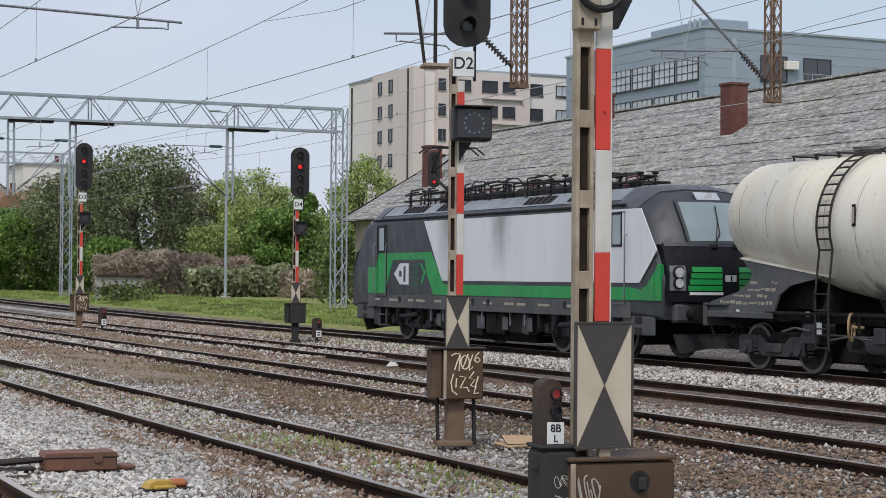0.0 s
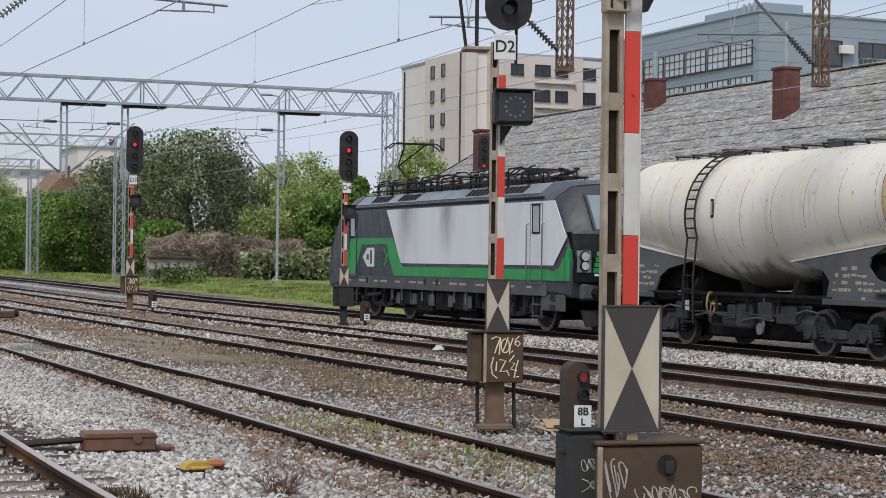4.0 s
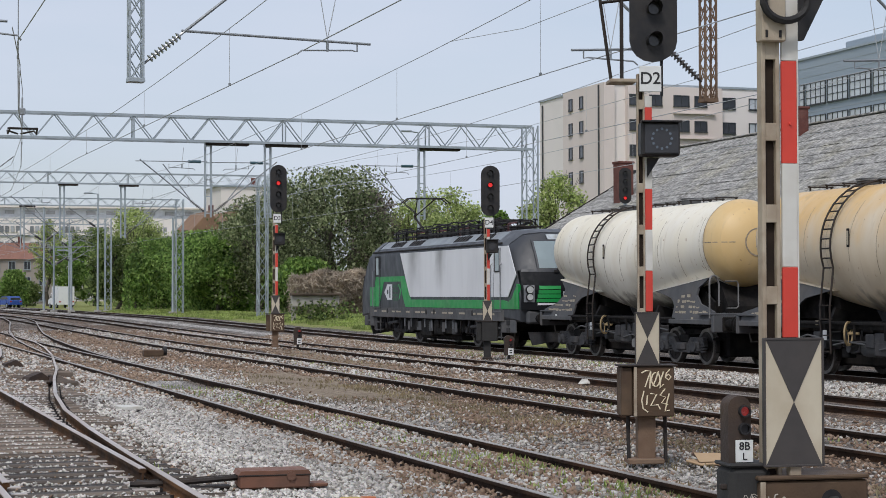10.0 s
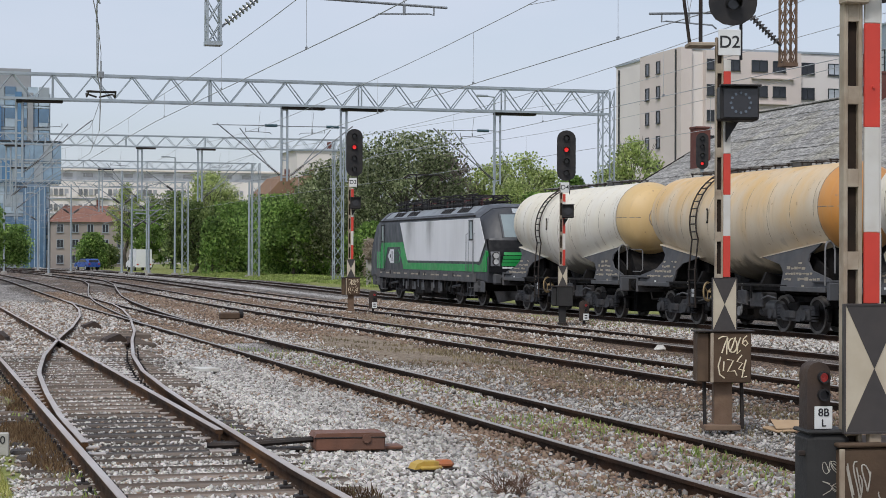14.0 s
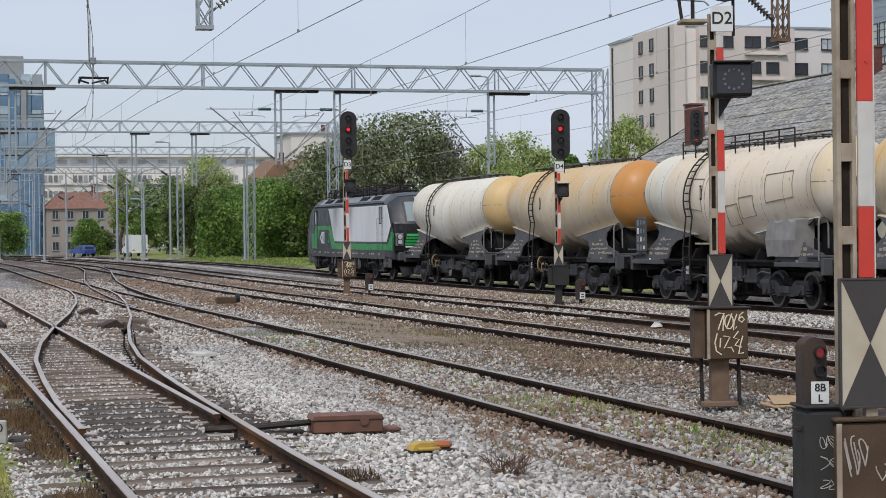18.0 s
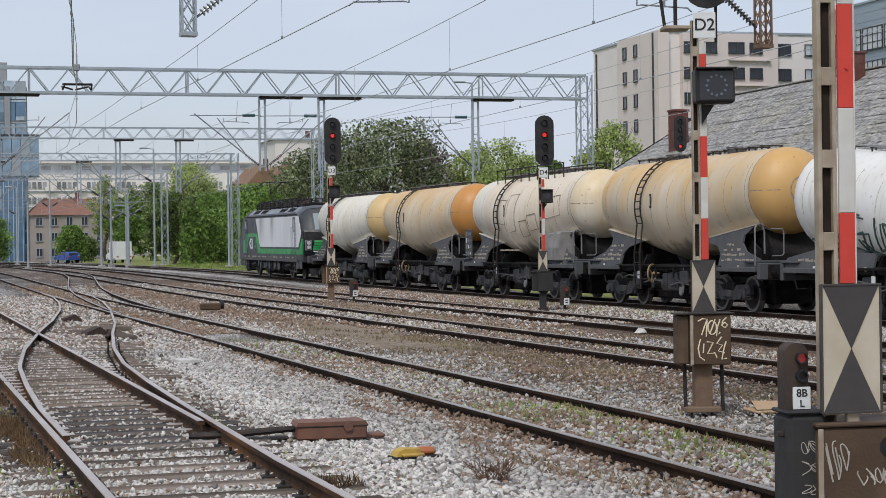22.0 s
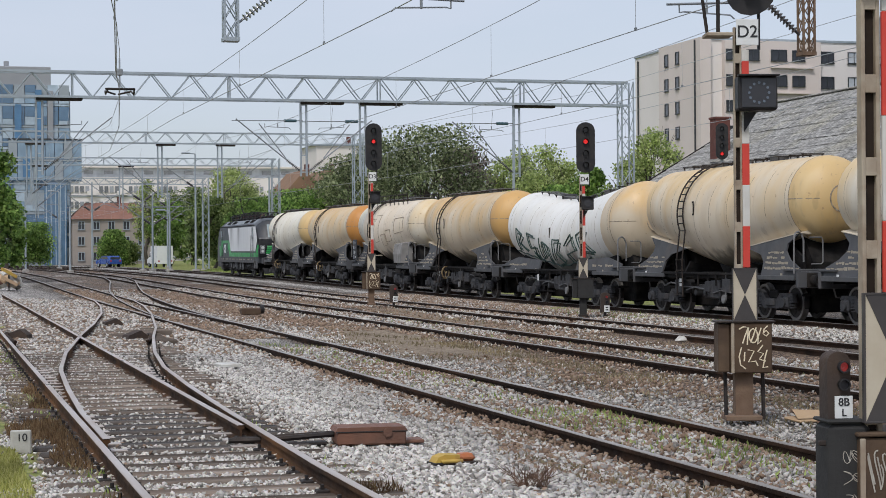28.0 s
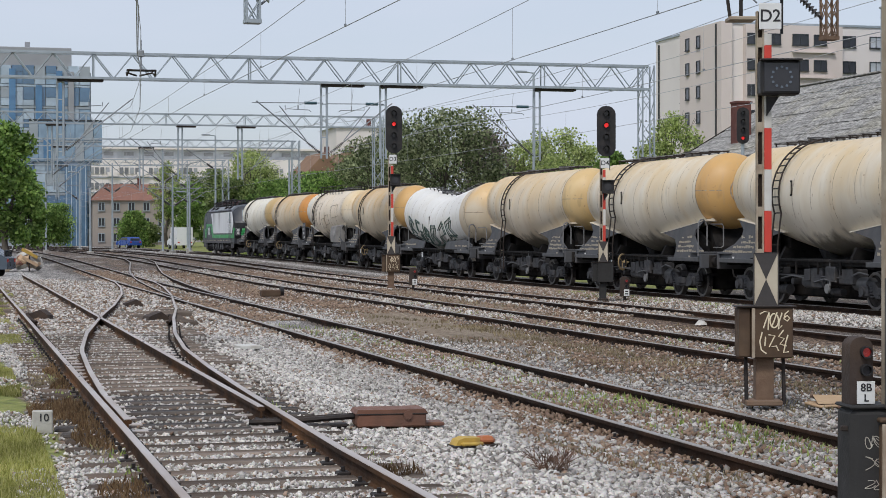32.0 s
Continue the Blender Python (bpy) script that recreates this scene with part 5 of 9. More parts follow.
        for sx in (-1, 1):
            for k in range(4):
                part("grille_stripe", nose_skin(sx * 0.22, sx * (0.98 - 0.03 * k), 1.56 + 0.135 * k, 1.67 + 0.135 * k, 0.105, 6, 1), M_GREEN, lo, "bright green front stripe")
            part("white_trim", nose_skin(sx * 0.2, sx * 0.95, 1.47, 1.53, 0.105, 6, 1), M_LWHITE, lo)
        part("front_badge", nose_skin(-0.15, 0.13, 1.76, 1.9, 0.11, 3, 1), M_WINSKYCAB, lo)
        part("badge_bar", nose_skin(-0.02, 0.02, 1.77, 1.89, 0.115, 1, 1), M_NOSE, lo)
        for sx in (-1, 1):
            hl = part("headlight", nose_skin(sx * 1.04, sx * 1.36, 1.56, 2.1, 0.12, 4, 4), M_LOCOROOF, lo, "grey headlight cluster")
            for zz, rr in ((1.95, 0.11), (1.72, 0.1)):
                c_ = cabpt(sx * 1.19, zz, 0.13)
                part("lamp", G().disc(c_, "y", rr, 0.06, 14), M_LAMPGLASS, hl)
                part("lamp_rim", G().disc((c_[0], c_[1] - sgn * 0.01, c_[2]), "y", rr + 0.03, 0.06, 14, rr), M_BLACK, hl)
        part("screen_sill", nose_skin(-1.36, 1.36, 2.52, 2.61, 0.1, 12, 2), M_LOCO, lo)
        part("buffer_beam", G().box((0, sgn * 8.95, 1.08), (2.5, 0.3, 0.42), 0.06), M_SADDLE, lo)
        part("snow_plough", G().slab([(-1.15, 0.62), (1.15, 0.62), (1.0, 0.2), (0.3, 0.3), (-0.3, 0.3), (-1.0, 0.2)], "y", sgn * 8.8, sgn * 8.88), M_BOGIELIT, lo)
        buffers(lo, sgn * 9.0, sgn)
        bogie(lo, sgn * 4.75, 3.0, 0.6, True)
    # roof gear
    for yy in (4.9, 2.6, -2.6, -4.9):
        for sx in (-1, 1):
            f = G().box((sx * 1.12, yy, 3.72), (0.03, 1.5, 0.3), 0.01, Matrix.Rotation(sx * radians(-50), 3, "Y"))
            for k in range(5):
                f.box((sx * 1.13, yy - 0.6 + 0.3 * k, 3.74), (0.03, 0.03, 0.26), 0, Matrix.Rotation(sx * radians(-50), 3, "Y"))
            part("roof_hatch", f, M_BLACK, lo)
    busbar = G()
    busbar.path([(-0.3, 6.0, 4.22), (-0.3, -6.0, 4.22)], 0.022, 5)
    busbar.path([(0.45, 3.0, 4.12), (0.45, -5.0, 4.12)], 0.018, 5)
    part("roof_busbar", busbar, M_BLACK, lo)
    for k in range(22):
        ins = G()
        yy = -6.0 + 0.56 * k
        xx = (-0.3, 0.45, -0.75)[k % 3]
        insulator(ins, (xx, yy, 3.88), (xx, yy, 4.24 + 0.05 * (k % 2)), 5, 0.085)
        ins.box((xx, yy, 4.27 + 0.05 * (k % 2)), (0.14, 0.12, 0.06), 0.01)
        part("roof_insulator", ins, M_BLACK, lo)
    for yy in (0.2, -1.5, 2.2):
        part("roof_cable", G().path([(-0.75, yy, 4.2), (-0.55, yy + 0.15, 4.42), (-0.2, yy + 0.25, 4.44), (0.2, yy + 0.4, 4.25), (0.45, yy + 0.5, 4.15)], 0.02, 5), M_BLACK, lo)
    part("roof_rail", G().path([(-0.95, 6.2, 4.0), (-0.95, -6.2, 4.0)], 0.03, 5), M_BLACK, lo)
    for k in range(30):
        yy = -6.3 + 0.43 * k
        ins = G()
        xx = -0.85 + 0.12 * math.sin(k * 2.2)
        hh = 4.12 + 0.1 * (k % 3)
        insulator(ins, (xx, yy, 3.8), (xx, yy, hh), 5, 0.09)
        ins.tube((xx, yy, hh), (xx + 0.3, yy + 0.3 * math.sin(k), hh + 0.06), 0.025, 5)
        part("roof_insulator", ins, M_BLACK if k % 6 else M_REDINS, lo)
    part("roof_pipe", G().path([(-0.9, 6.2, 4.18), (-0.9, 2.0, 4.2), (-0.82, 0.5, 4.34), (-0.9, -1.5, 4.2), (-0.9, -6.4, 4.16)], 0.03, 6), M_BLACK, lo)
    for yy, ln in ((-0.6, 1.4), (1.4, 0.7), (-2.4, 0.9), (3.2, 1.0), (-4.0, 0.8), (4.6, 0.6)):
        rb = G().box((0.15, yy, 4.0), (1.1, ln, 0.28), 0.04)
        rb.tube((0.15, yy, 4.05), (0.15, yy + 0.3, 4.3), 0.05, 8)
        part("circuit_breaker", rb, M_BLACK, lo)

    def pantograph(yb, up, sgn):
        p = G()
        b = G()
        for sx in (-0.42, 0.42):
            b.tube((sx, yb - 0.9, 4.06), (sx, yb + 0.9, 4.06), 0.03, 6)
        for dy in (-0.9, 0.0, 0.9):
            b.tube((-0.45, yb + dy, 4.06), (0.45, yb + dy, 4.06), 0.03, 6)
            for sx in (-0.4, 0.4):
                insulator(b, (sx, yb + dy * 0.9, 3.86), (sx, yb + dy * 0.9, 4.06), 3, 0.06)
        base = part("pantograph_frame", b, M_STEEL_DK, lo)
        knee = Vector((0, yb + sgn * (1.25 if up else 1.0), 4.88 if up else 4.2))
        head = Vector((0, yb - sgn * (0.2 if up else 0.95), 5.5 if up else 4.3))
        p.tube((0, yb - sgn * 0.5, 4.08), knee, 0.045, 6)
        for sx in (-1, 1):
            p.tube(knee, head + Vector((sx * 0.35, 0, 0)), 0.025, 5)
        part("pantograph_arm", p, M_STEEL_DK, base)
        h = G()
        for dy in (-0.18, 0.18):
            strip = G().path([(-0.95, head.y + dy, head.z - 0.15), (-0.7, head.y + dy, head.z + 0.04), (0.7, head.y + dy, head.z + 0.04), (0.95, head.y + dy, head.z - 0.15)], 0.025, 5)
            part("contact_strip", strip, M_STEEL_DK, base)
        h.tube((-0.35, head.y - 0.18, head.z), (-0.35, head.y + 0.18, head.z), 0.018, 5)
        h.tube((0.35, head.y - 0.18, head.z), (0.35, head.y + 0.18, head.z), 0.018, 5)
        part("strip_carrier", h, M_STEEL_DK, base)
    pantograph(5.2, True, 1)
    pantograph(-5.2, False, -1)
    return lo


TANK_TOP, TANK_MID, TANK_END = 4.22, 1.24, 1.98
DISH = 0.85


def tank_section(u, half, style):
    """Centre height and radius of the tank at u along its length: a belly that hangs down in the middle, dished ends."""
    v = abs(u) / half
    w = min(1.0, max(0.0, (v - DISH) / (1 - DISH)))
    dome = math.sqrt(max(0.0, 1 - w ** 2.3))
    if style == "bent":
        zc = 2.2 + 0.66 * v ** 1.1
        r = 1.33 - 0.05 * v
    else:
        bot = TANK_MID + (TANK_END - TANK_MID) * min(1.0, v / DISH) ** 1.05
        zc, r = (TANK_TOP + bot) / 2, (TANK_TOP - bot) / 2
    return zc, max(0.04, r * dome)


def tank_ring(u, half, style, grow=0.0, n=36, a0=0.0, a1=2 * math.pi):
    zc, r = tank_section(u, half, style)
    r += grow
    full = abs(a1 - a0 - 2 * math.pi) < 1e-6
    return [(r * math.sin(t), u, zc + r * math.cos(t)) for t in [a0 + (a1 - a0) * i / (n if full else n - 1) for i in range(n)]]


def build_wagon(name_label, style, sections, y0, length=12.7, graffiti=False, railing=False, curved_ladder=True, seed=0):
    rg = random.Random(seed)
    half = length / 2 - 0.6
    w = thing("tank_wagon", name_label, "tank wagon", pose(TC, y0, 0), group="tank wagons of the train")
    tank = None
    for a, b, colour in sections:
        us = [half - (half * 2) * a, half - (half * 2) * b]
        hi, lo_ = max(us), min(us)
        st = sorted({lo_, hi} | {x for x in np.linspace(-half, half, 29) if lo_ < x < hi} | {s * half * v for s in (-1, 1) for v in (DISH, 0.88, 0.91, 0.94, 0.965, 0.985, 0.996) if lo_ < s * half * v < hi})
        g = G().loft([tank_ring(u, half, style) for u in st])
        p = part("tank_barrel" if tank is None else "tank_end", g, M_TANK[colour], w if tank is None else tank, "", True, 35)
        tank = tank or p
    for k in range(1, 11):
        u = half - 2 * half * k / 11
        j0, j1 = 0.75 + 0.25 * rg.random(), 1.75 + 0.5 * rg.random()
        for a0, a1 in ((j0, j1), (2 * math.pi - j1, 2 * math.pi - j0)):
            n = 8
            part("weld_seam", G().loft([tank_ring(u - 0.008, half, style, 0.001, n, a0, a1), tank_ring(u - 0.004, half, style, 0.004, n, a0, a1), tank_ring(u + 0.004, half, style, 0.004, n, a0, a1), tank_ring(u + 0.008, half, style, 0.001, n, a0, a1)], cap=False, closed=False), M_SEAM, tank)
    zt = lambda u: sum(tank_section(u, half, style))
    # roof walkway and hatches
    for sx in (-0.3, -0.15, 0.0, 0.15, 0.3):
        us = np.linspace(half * 0.72, -half * 0.72, 10)
        part("walkway_bar", G().path([(sx, u, zt(u) + 0.1) for u in us], 0.008, 4), M_HANDRAIL, w)
    for u in np.linspace(half * 0.7, -half * 0.7, 12):
        part("walkway_support", G().box((0, u, zt(u) + 0.075), (0.66, 0.03, 0.03)).box((-0.28, u, zt(u) + 0.03), (0.03, 0.04, 0.08)).box((0.28, u, zt(u) + 0.03), (0.03, 0.04, 0.08)), M_STEEL_DK, w)
    for u in (half * 0.35, -half * 0.35):
        g = G().disc((0.0, u, zt(u) + 0.05), "z", 0.26, 0.16, 16)
        g.disc((0, u, zt(u) + 0.14), "z", 0.29, 0.03, 16)
        part("hatch", g, M_FRAMEGREY, w)
    if railing:
        for sx in (-0.75, 0.75):
            rl = G()
            us = list(np.linspace(half * 0.55, -half * 0.6, 9))
            for u in us:
                rl.tube((sx, u, zt(u) - 0.2), (sx, u, zt(u) + 0.28), 0.022, 5)
            rl.path([(sx, u, zt(u) + 0.28) for u in us], 0.022, 5)
            part("top_railing", rl, M_STEEL_DK, w)
    # ladders
    for s in ((-1, 1) if style != "bent" else (1,)):
        u0 = s * -1.45 if s > 0 else 1.45
        lg = G()
        pts = {}
        for du in (-0.2, 0.2):
            line = []
            for k in range(13):
                a = 0.16 + (math.pi * 0.55) * k / 12
                zc, r = tank_section(u0, half, style)
                line.append((s * (r + 0.09) * math.sin(a), u0 + du, zc + (r + 0.09) * math.cos(a)))
            x_low = line[-1][0]
            line += [(s * 1.5, u0 + du, 1.5), (s * 1.48, u0 + du, 0.5)]
            lg.path(line, 0.024, 5)
            pts[du] = line
        steps = list(zip(pts[-0.2], pts[0.2]))
        for a, b in steps[1::1][:12]:
            lg.tube(a, b, 0.018, 4)
        for z in (0.55, 0.9, 1.25, 1.55):
            lg.box((s * 1.49, u0, z), (0.09, 0.42, 0.025))
        part("ladder", lg, M_STEEL_DK, w, "dark steel ladder curving over the tank")
    # frame
    fr = G()
    for s in (-1, 1):
        fr.box((s * 0.55, 0, 1.08), (0.16, length - 1.1, 0.26), 0.02)
        fr.box((s * 1.2, 0, 1.12), (0.08, length - 3.0, 0.16), 0.01)
    for u in np.linspace(-length / 2 + 1.2, length / 2 - 1.2, 7):
        fr.box((0, u, 1.08), (2.5, 0.12, 0.2), 0.01)
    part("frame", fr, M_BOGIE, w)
    # dark block added where shade fills the space between bogies and tank
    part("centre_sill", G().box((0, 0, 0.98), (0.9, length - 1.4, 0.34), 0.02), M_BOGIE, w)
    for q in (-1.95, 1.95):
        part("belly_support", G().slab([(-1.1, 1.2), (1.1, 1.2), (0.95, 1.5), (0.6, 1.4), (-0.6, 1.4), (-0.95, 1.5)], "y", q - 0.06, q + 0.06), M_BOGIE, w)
    for sgn in (1, -1):
        part("headstock", G().box((0, sgn * (length / 2 - 0.62), 1.06), (2.6, 0.14, 0.42), 0.02), M_SADDLE, w)
        buffers(w, sgn * (length / 2 - 0.55), sgn)
        bogie(w, sgn * 3.55, 1.8, 0.46)
        part("end_platform", G().box((0, sgn * (length / 2 - 1.0), 1.3), (2.6, 0.85, 0.05), 0.01), M_SADDLE, w)
        for s in (-1, 1):
            lean = lambda z: 1.27 - 0.3 * (z - 1.1)
            q = [(1.9, 1.88), (4.9, 2.24), (4.72, 2.12), (4.42, 1.96), (4.42, 1.78), (4.75, 1.56), (length / 2 - 0.72, 1.36), (length / 2 - 0.72, 1.1), (3.35, 1.1), (3.3, 1.5), (3.0, 1.7), (2.3, 1.82)]
            if style == "bent":
                q = [(1.9, 1.5), (4.6, 1.62), (length / 2 - 0.72, 1.4), (length / 2 - 0.72, 1.12), (1.9, 1.12)]
            n_ = len(q)
            sp = G().add([(s * (lean(z) - d), sgn * u, z) for d in (0.0, 0.05) for u, z in q], [tuple(range(n_)), tuple(range(n_, 2 * n_))[::-1]] + [(i, (i + 1) % n_, n_ + (i + 1) % n_, n_ + i) for i in range(n_)])
            ps = part("saddle_plate", sp, M_SADDLE, w, "grey waisted saddle plate with stencilled lettering")
            part("plate_foot", G().box((s * 1.29, sgn * (length / 2 - 1.9), 1.1), (0.06, 2.3, 0.12), 0.01), M_FRAMEGREY, ps)
            fl_ = G().add([(s * (lean(1.88) + 0.02), sgn * 1.8, 1.86), (s * (lean(2.24) + 0.02), sgn * 4.95, 2.23), (s * 0.45, sgn * 4.95, 2.2), (s * 0.45, sgn * 1.8, 1.84), (s * (lean(1.88) + 0.02), sgn * 1.8, 1.885), (s * (lean(2.24) + 0.02), sgn * 4.95, 2.255), (s * 0.45, sgn * 4.95, 2.34), (s * 0.45, sgn * 1.8, 1.98)], [(0, 1, 2, 3), (4, 7, 6, 5), (0, 4, 5, 1), (1, 5, 6, 2), (2, 6, 7, 3), (3, 7, 4, 0)])
            if style != "bent":
                part("saddle_flange", fl_, M_TANK[sections[0][2]], w)
            st = G()
            for row in range(4 if style != "bent" else 1):
                zr = 1.34 + 0.135 * row
                yy = 3.45
                while yy < (5.3, 4.75, 4.35, 4.3)[row]:
                    ln_ = rg.uniform(0.05, 0.2)
                    if rg.random() < (0.92 if row < 2 else 0.65):
                        st.box((s * (lean(zr) + 0.004), sgn * (yy + ln_ / 2), zr + rg.uniform(-0.015, 0.015)), (0.012, ln_, rg.uniform(0.03, 0.085)))
                    yy += ln_ + rg.uniform(0.02, 0.06)
            tagged(part("stencilling", st, M_LETTER, ps), kind="stuff")
            hr = G()
            hr.path([(s * 1.3, sgn * (length / 2 - 0.75), 1.2), (s * 1.3, sgn * (length / 2 - 0.75), 2.05), (s * 1.28, sgn * (length / 2 - 0.77), 2.16), (s * 1.22, sgn * (length / 2 - 0.8), 2.24), (s * 1.12, sgn * (length / 2 - 0.85), 2.26), (s * 1.02, sgn * (length / 2 - 0.9), 2.2), (s * 0.95, sgn * (length / 2 - 0.92), 2.05), (s * 0.95, sgn * (length / 2 - 0.92), 1.5)], 0.024, 6)
            hr.path([(s * 0.95, sgn * (length / 2 - 0.6), 2.12), (s * 0.62, sgn * (length / 2 - 0.6), 2.12), (s * 0.58, sgn * (length / 2 - 0.6), 2.05), (s * 0.58, sgn * (length / 2 - 0.6), 1.5), (s * 0.64, sgn * (length / 2 - 0.6), 1.45), (s * 0.9, sgn * (length / 2 - 0.6), 1.45)], 0.018, 6)
            if sgn < 0:
                part("end_rail", hr, M_HANDRAIL, w, "grey bent end rail")
        # dark slab added to stand for the shaded space inside the saddle
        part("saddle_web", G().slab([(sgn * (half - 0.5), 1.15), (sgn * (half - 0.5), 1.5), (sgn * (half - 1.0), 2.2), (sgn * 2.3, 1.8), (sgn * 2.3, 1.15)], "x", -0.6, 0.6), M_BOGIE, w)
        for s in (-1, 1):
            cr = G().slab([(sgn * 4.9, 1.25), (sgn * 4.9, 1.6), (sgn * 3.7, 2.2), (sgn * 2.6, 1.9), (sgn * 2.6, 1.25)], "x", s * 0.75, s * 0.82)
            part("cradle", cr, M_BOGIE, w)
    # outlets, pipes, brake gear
    # added dark block closes the view beneath and stands for the shade there
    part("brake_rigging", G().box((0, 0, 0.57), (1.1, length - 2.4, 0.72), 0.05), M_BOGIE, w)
    for u, ln_, hh, sx_ in ((2.2, 0.5, 0.4, -1), (-0.35, 0.6, 0.5, -1), (-1.9, 0.7, 0.38, -1), (1.2, 0.6, 0.44, 1), (-1.4, 0.8, 0.4, 1)):
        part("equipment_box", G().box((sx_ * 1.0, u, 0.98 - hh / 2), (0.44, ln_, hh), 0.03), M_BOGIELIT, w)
    for u in (0.3, -2.4):
        part("brake_cylinder", G().tube((-0.95, u - 0.35, 0.62), (-0.95, u + 0.35, 0.62), 0.17, 12), M_FRAMEGREY, w, "", True)
    for sx_ in (-1, 1):
        part("foot_rail", G().box((sx_ * 1.28, 0, 1.16), (0.05, length - 5.6, 0.06), 0.01), M_BOGIE, w)
        for u in (-1.8, -0.6, 0.6, 1.8):
            part("rail_stanchion", G().box((sx_ * 1.29, u, 1.0), (0.04, 0.05, 0.36), 0.006), M_BOGIE, w)
    lowz = tank_section(0, half, style)[0] - tank_section(0, half, style)[1]
    for u in (1.0, -1.0):
        g = G().tube((0, u, lowz + 0.5), (0, u, max(0.55, lowz - 0.35)), 0.55, 16, 0.16)
        g.tube((-1.2, u, 0.62), (1.2, u, 0.62), 0.09, 10)
        part("discharge_hopper", g, M_BOGIELIT, w)
    for k in range(16):
        u, z, sx_ = rg.uniform(-2.5, 2.5), rg.uniform(0.38, 0.95), (-1, 1)[k % 2]
        if k % 3 == 0:
            g = G().tube((sx_ * 0.9, u - rg.uniform(0.12, 0.4), z), (sx_ * 0.9, u + rg.uniform(0.12, 0.4), z), rg.uniform(0.06, 0.14), 10)
            part("brake_reservoir", g, M_BOGIELIT, w, "", True)
        elif k % 3 == 1:
            part("valve_box", G().box((sx_ * rg.uniform(0.7, 1.15), u, z), (0.2, rg.uniform(0.12, 0.36), rg.uniform(0.14, 0.36)), 0.02), M_BOGIELIT if k % 2 else M_BOGIE, w)
        else:
            part("bent_pipe", G().path([(sx_ * 1.1, u, 1.1), (sx_ * 1.16, u + 0.06, z), (sx_ * 1.05, u + rg.uniform(0.2, 0.6), z - 0.06), (sx_ * 0.6, u + 0.5, z - 0.1)], 0.025, 6), M_HANDRAIL if k % 2 else M_BOGIELIT, w)
    part("brake_lever", G().path([(-1.22, -1.15, 1.2), (-1.24, -1.15, 0.55), (-1.2, -1.0, 0.42)], 0.03, 6), M_HANDRAIL, w)
    part("valve_wheel", G().disc((-1.26, -1.05, 0.48), "x", 0.12, 0.05, 14), M_HANDRAIL, w)
    hand = seed in (0, 1, 3, 6)
    hw = G().disc((-1.34, 0.75, 0.95), "x", 0.27, 0.035, 22, 0.225)
    for k in range(3):
        a = k * 2 * math.pi / 3 + 0.4
        hw.tube((-1.34, 0.75, 0.95), (-1.34, 0.75 + 0.23 * math.cos(a), 0.95 + 0.23 * math.sin(a)), 0.014, 5)
    hw.tube((-1.1, 0.75, 0.95), (-1.36, 0.75, 0.95), 0.03, 8)
    if hand:
        part("hand_wheel", hw, M_TANWHEEL, w, "dull tan brake hand wheel", at=Matrix.Translation((-1.34, 0.75, 0.95)) @ Matrix.Rotation(radians(-52), 4, "Z") @ Matrix.Translation((1.34, -0.75, -0.95)))
    ar = G().tube((-0.3, 1.9, 0.72), (-0.3, 0.7 + 1.9, 0.72), 0.18, 12)
    ar.tube((0.4, -2.1, 0.75), (0.4, -1.0, 0.75), 0.2, 12)
    part("air_reservoir", ar, M_BOGIE, w)
    bx = G().box((-1.15, -1.2, 0.85), (0.25, 0.5, 0.36), 0.02)
    bx.box((-1.15, 0.1, 0.8), (0.2, 0.3, 0.3), 0.02)
    bx.path([(-1.2, -2.2, 0.75), (-1.2, 2.3, 0.78)], 0.025, 5)
    part("brake_gear", bx, M_BOGIELIT, w)
    for u, zz, ln_ in ((2.6, 0.84, 0.9), (-2.7, 0.86, 0.8), (0.9, 0.72, 1.3), (-0.9, 0.66, 1.2)):
        part("brake_pipe", G().path([(-1.24, u - ln_ / 2, zz), (-1.27, u, zz + 0.05), (-1.24, u + ln_ / 2, zz - 0.04)], 0.022, 6), M_FRAMEGREY, w)
    for u in (4.55, -4.55, 2.2):
        part("chalk_tag", G().box((-1.262, u, 1.16), (0.006, 0.12, 0.1)), M_SIGN if u > 4 else M_LETTER, w)
    for u in (half - 0.3, -half + 0.3):
        part("uncoupling_lever", G().path([(-1.3, u, 1.1), (-0.9, u + 0.02, 1.02), (-0.4, u, 1.06)], 0.018, 5), M_TANWHEEL, w)
    part("white_tag", G().box((-1.33, 1.75, 0.9), (0.01, 0.16, 0.22)), M_SIGN, w)
    if railing:
        bd = part("placard_board", G().box((-1.33, half - 0.9, 1.9), (0.05, 0.75, 1.0), 0.01), M_SADDLE, w, "dark board with pale printed labels")
        for k in range(12):
            part("printed_label", G().box((-1.358, half - 1.14 + 0.22 * (k % 3), 1.52 + 0.24 * (k // 3)), (0.006, 0.1 + 0.05 * (k % 2), 0.1 + 0.04 * (k % 3))), M_LOCOROOF if k % 4 else M_SIGN, bd)
        part("tool_shelf", G().box((-1.36, 0.2, 1.62), (0.3, 1.3, 0.05), 0.01), M_LETTER, w, "pale shelf below the tank")
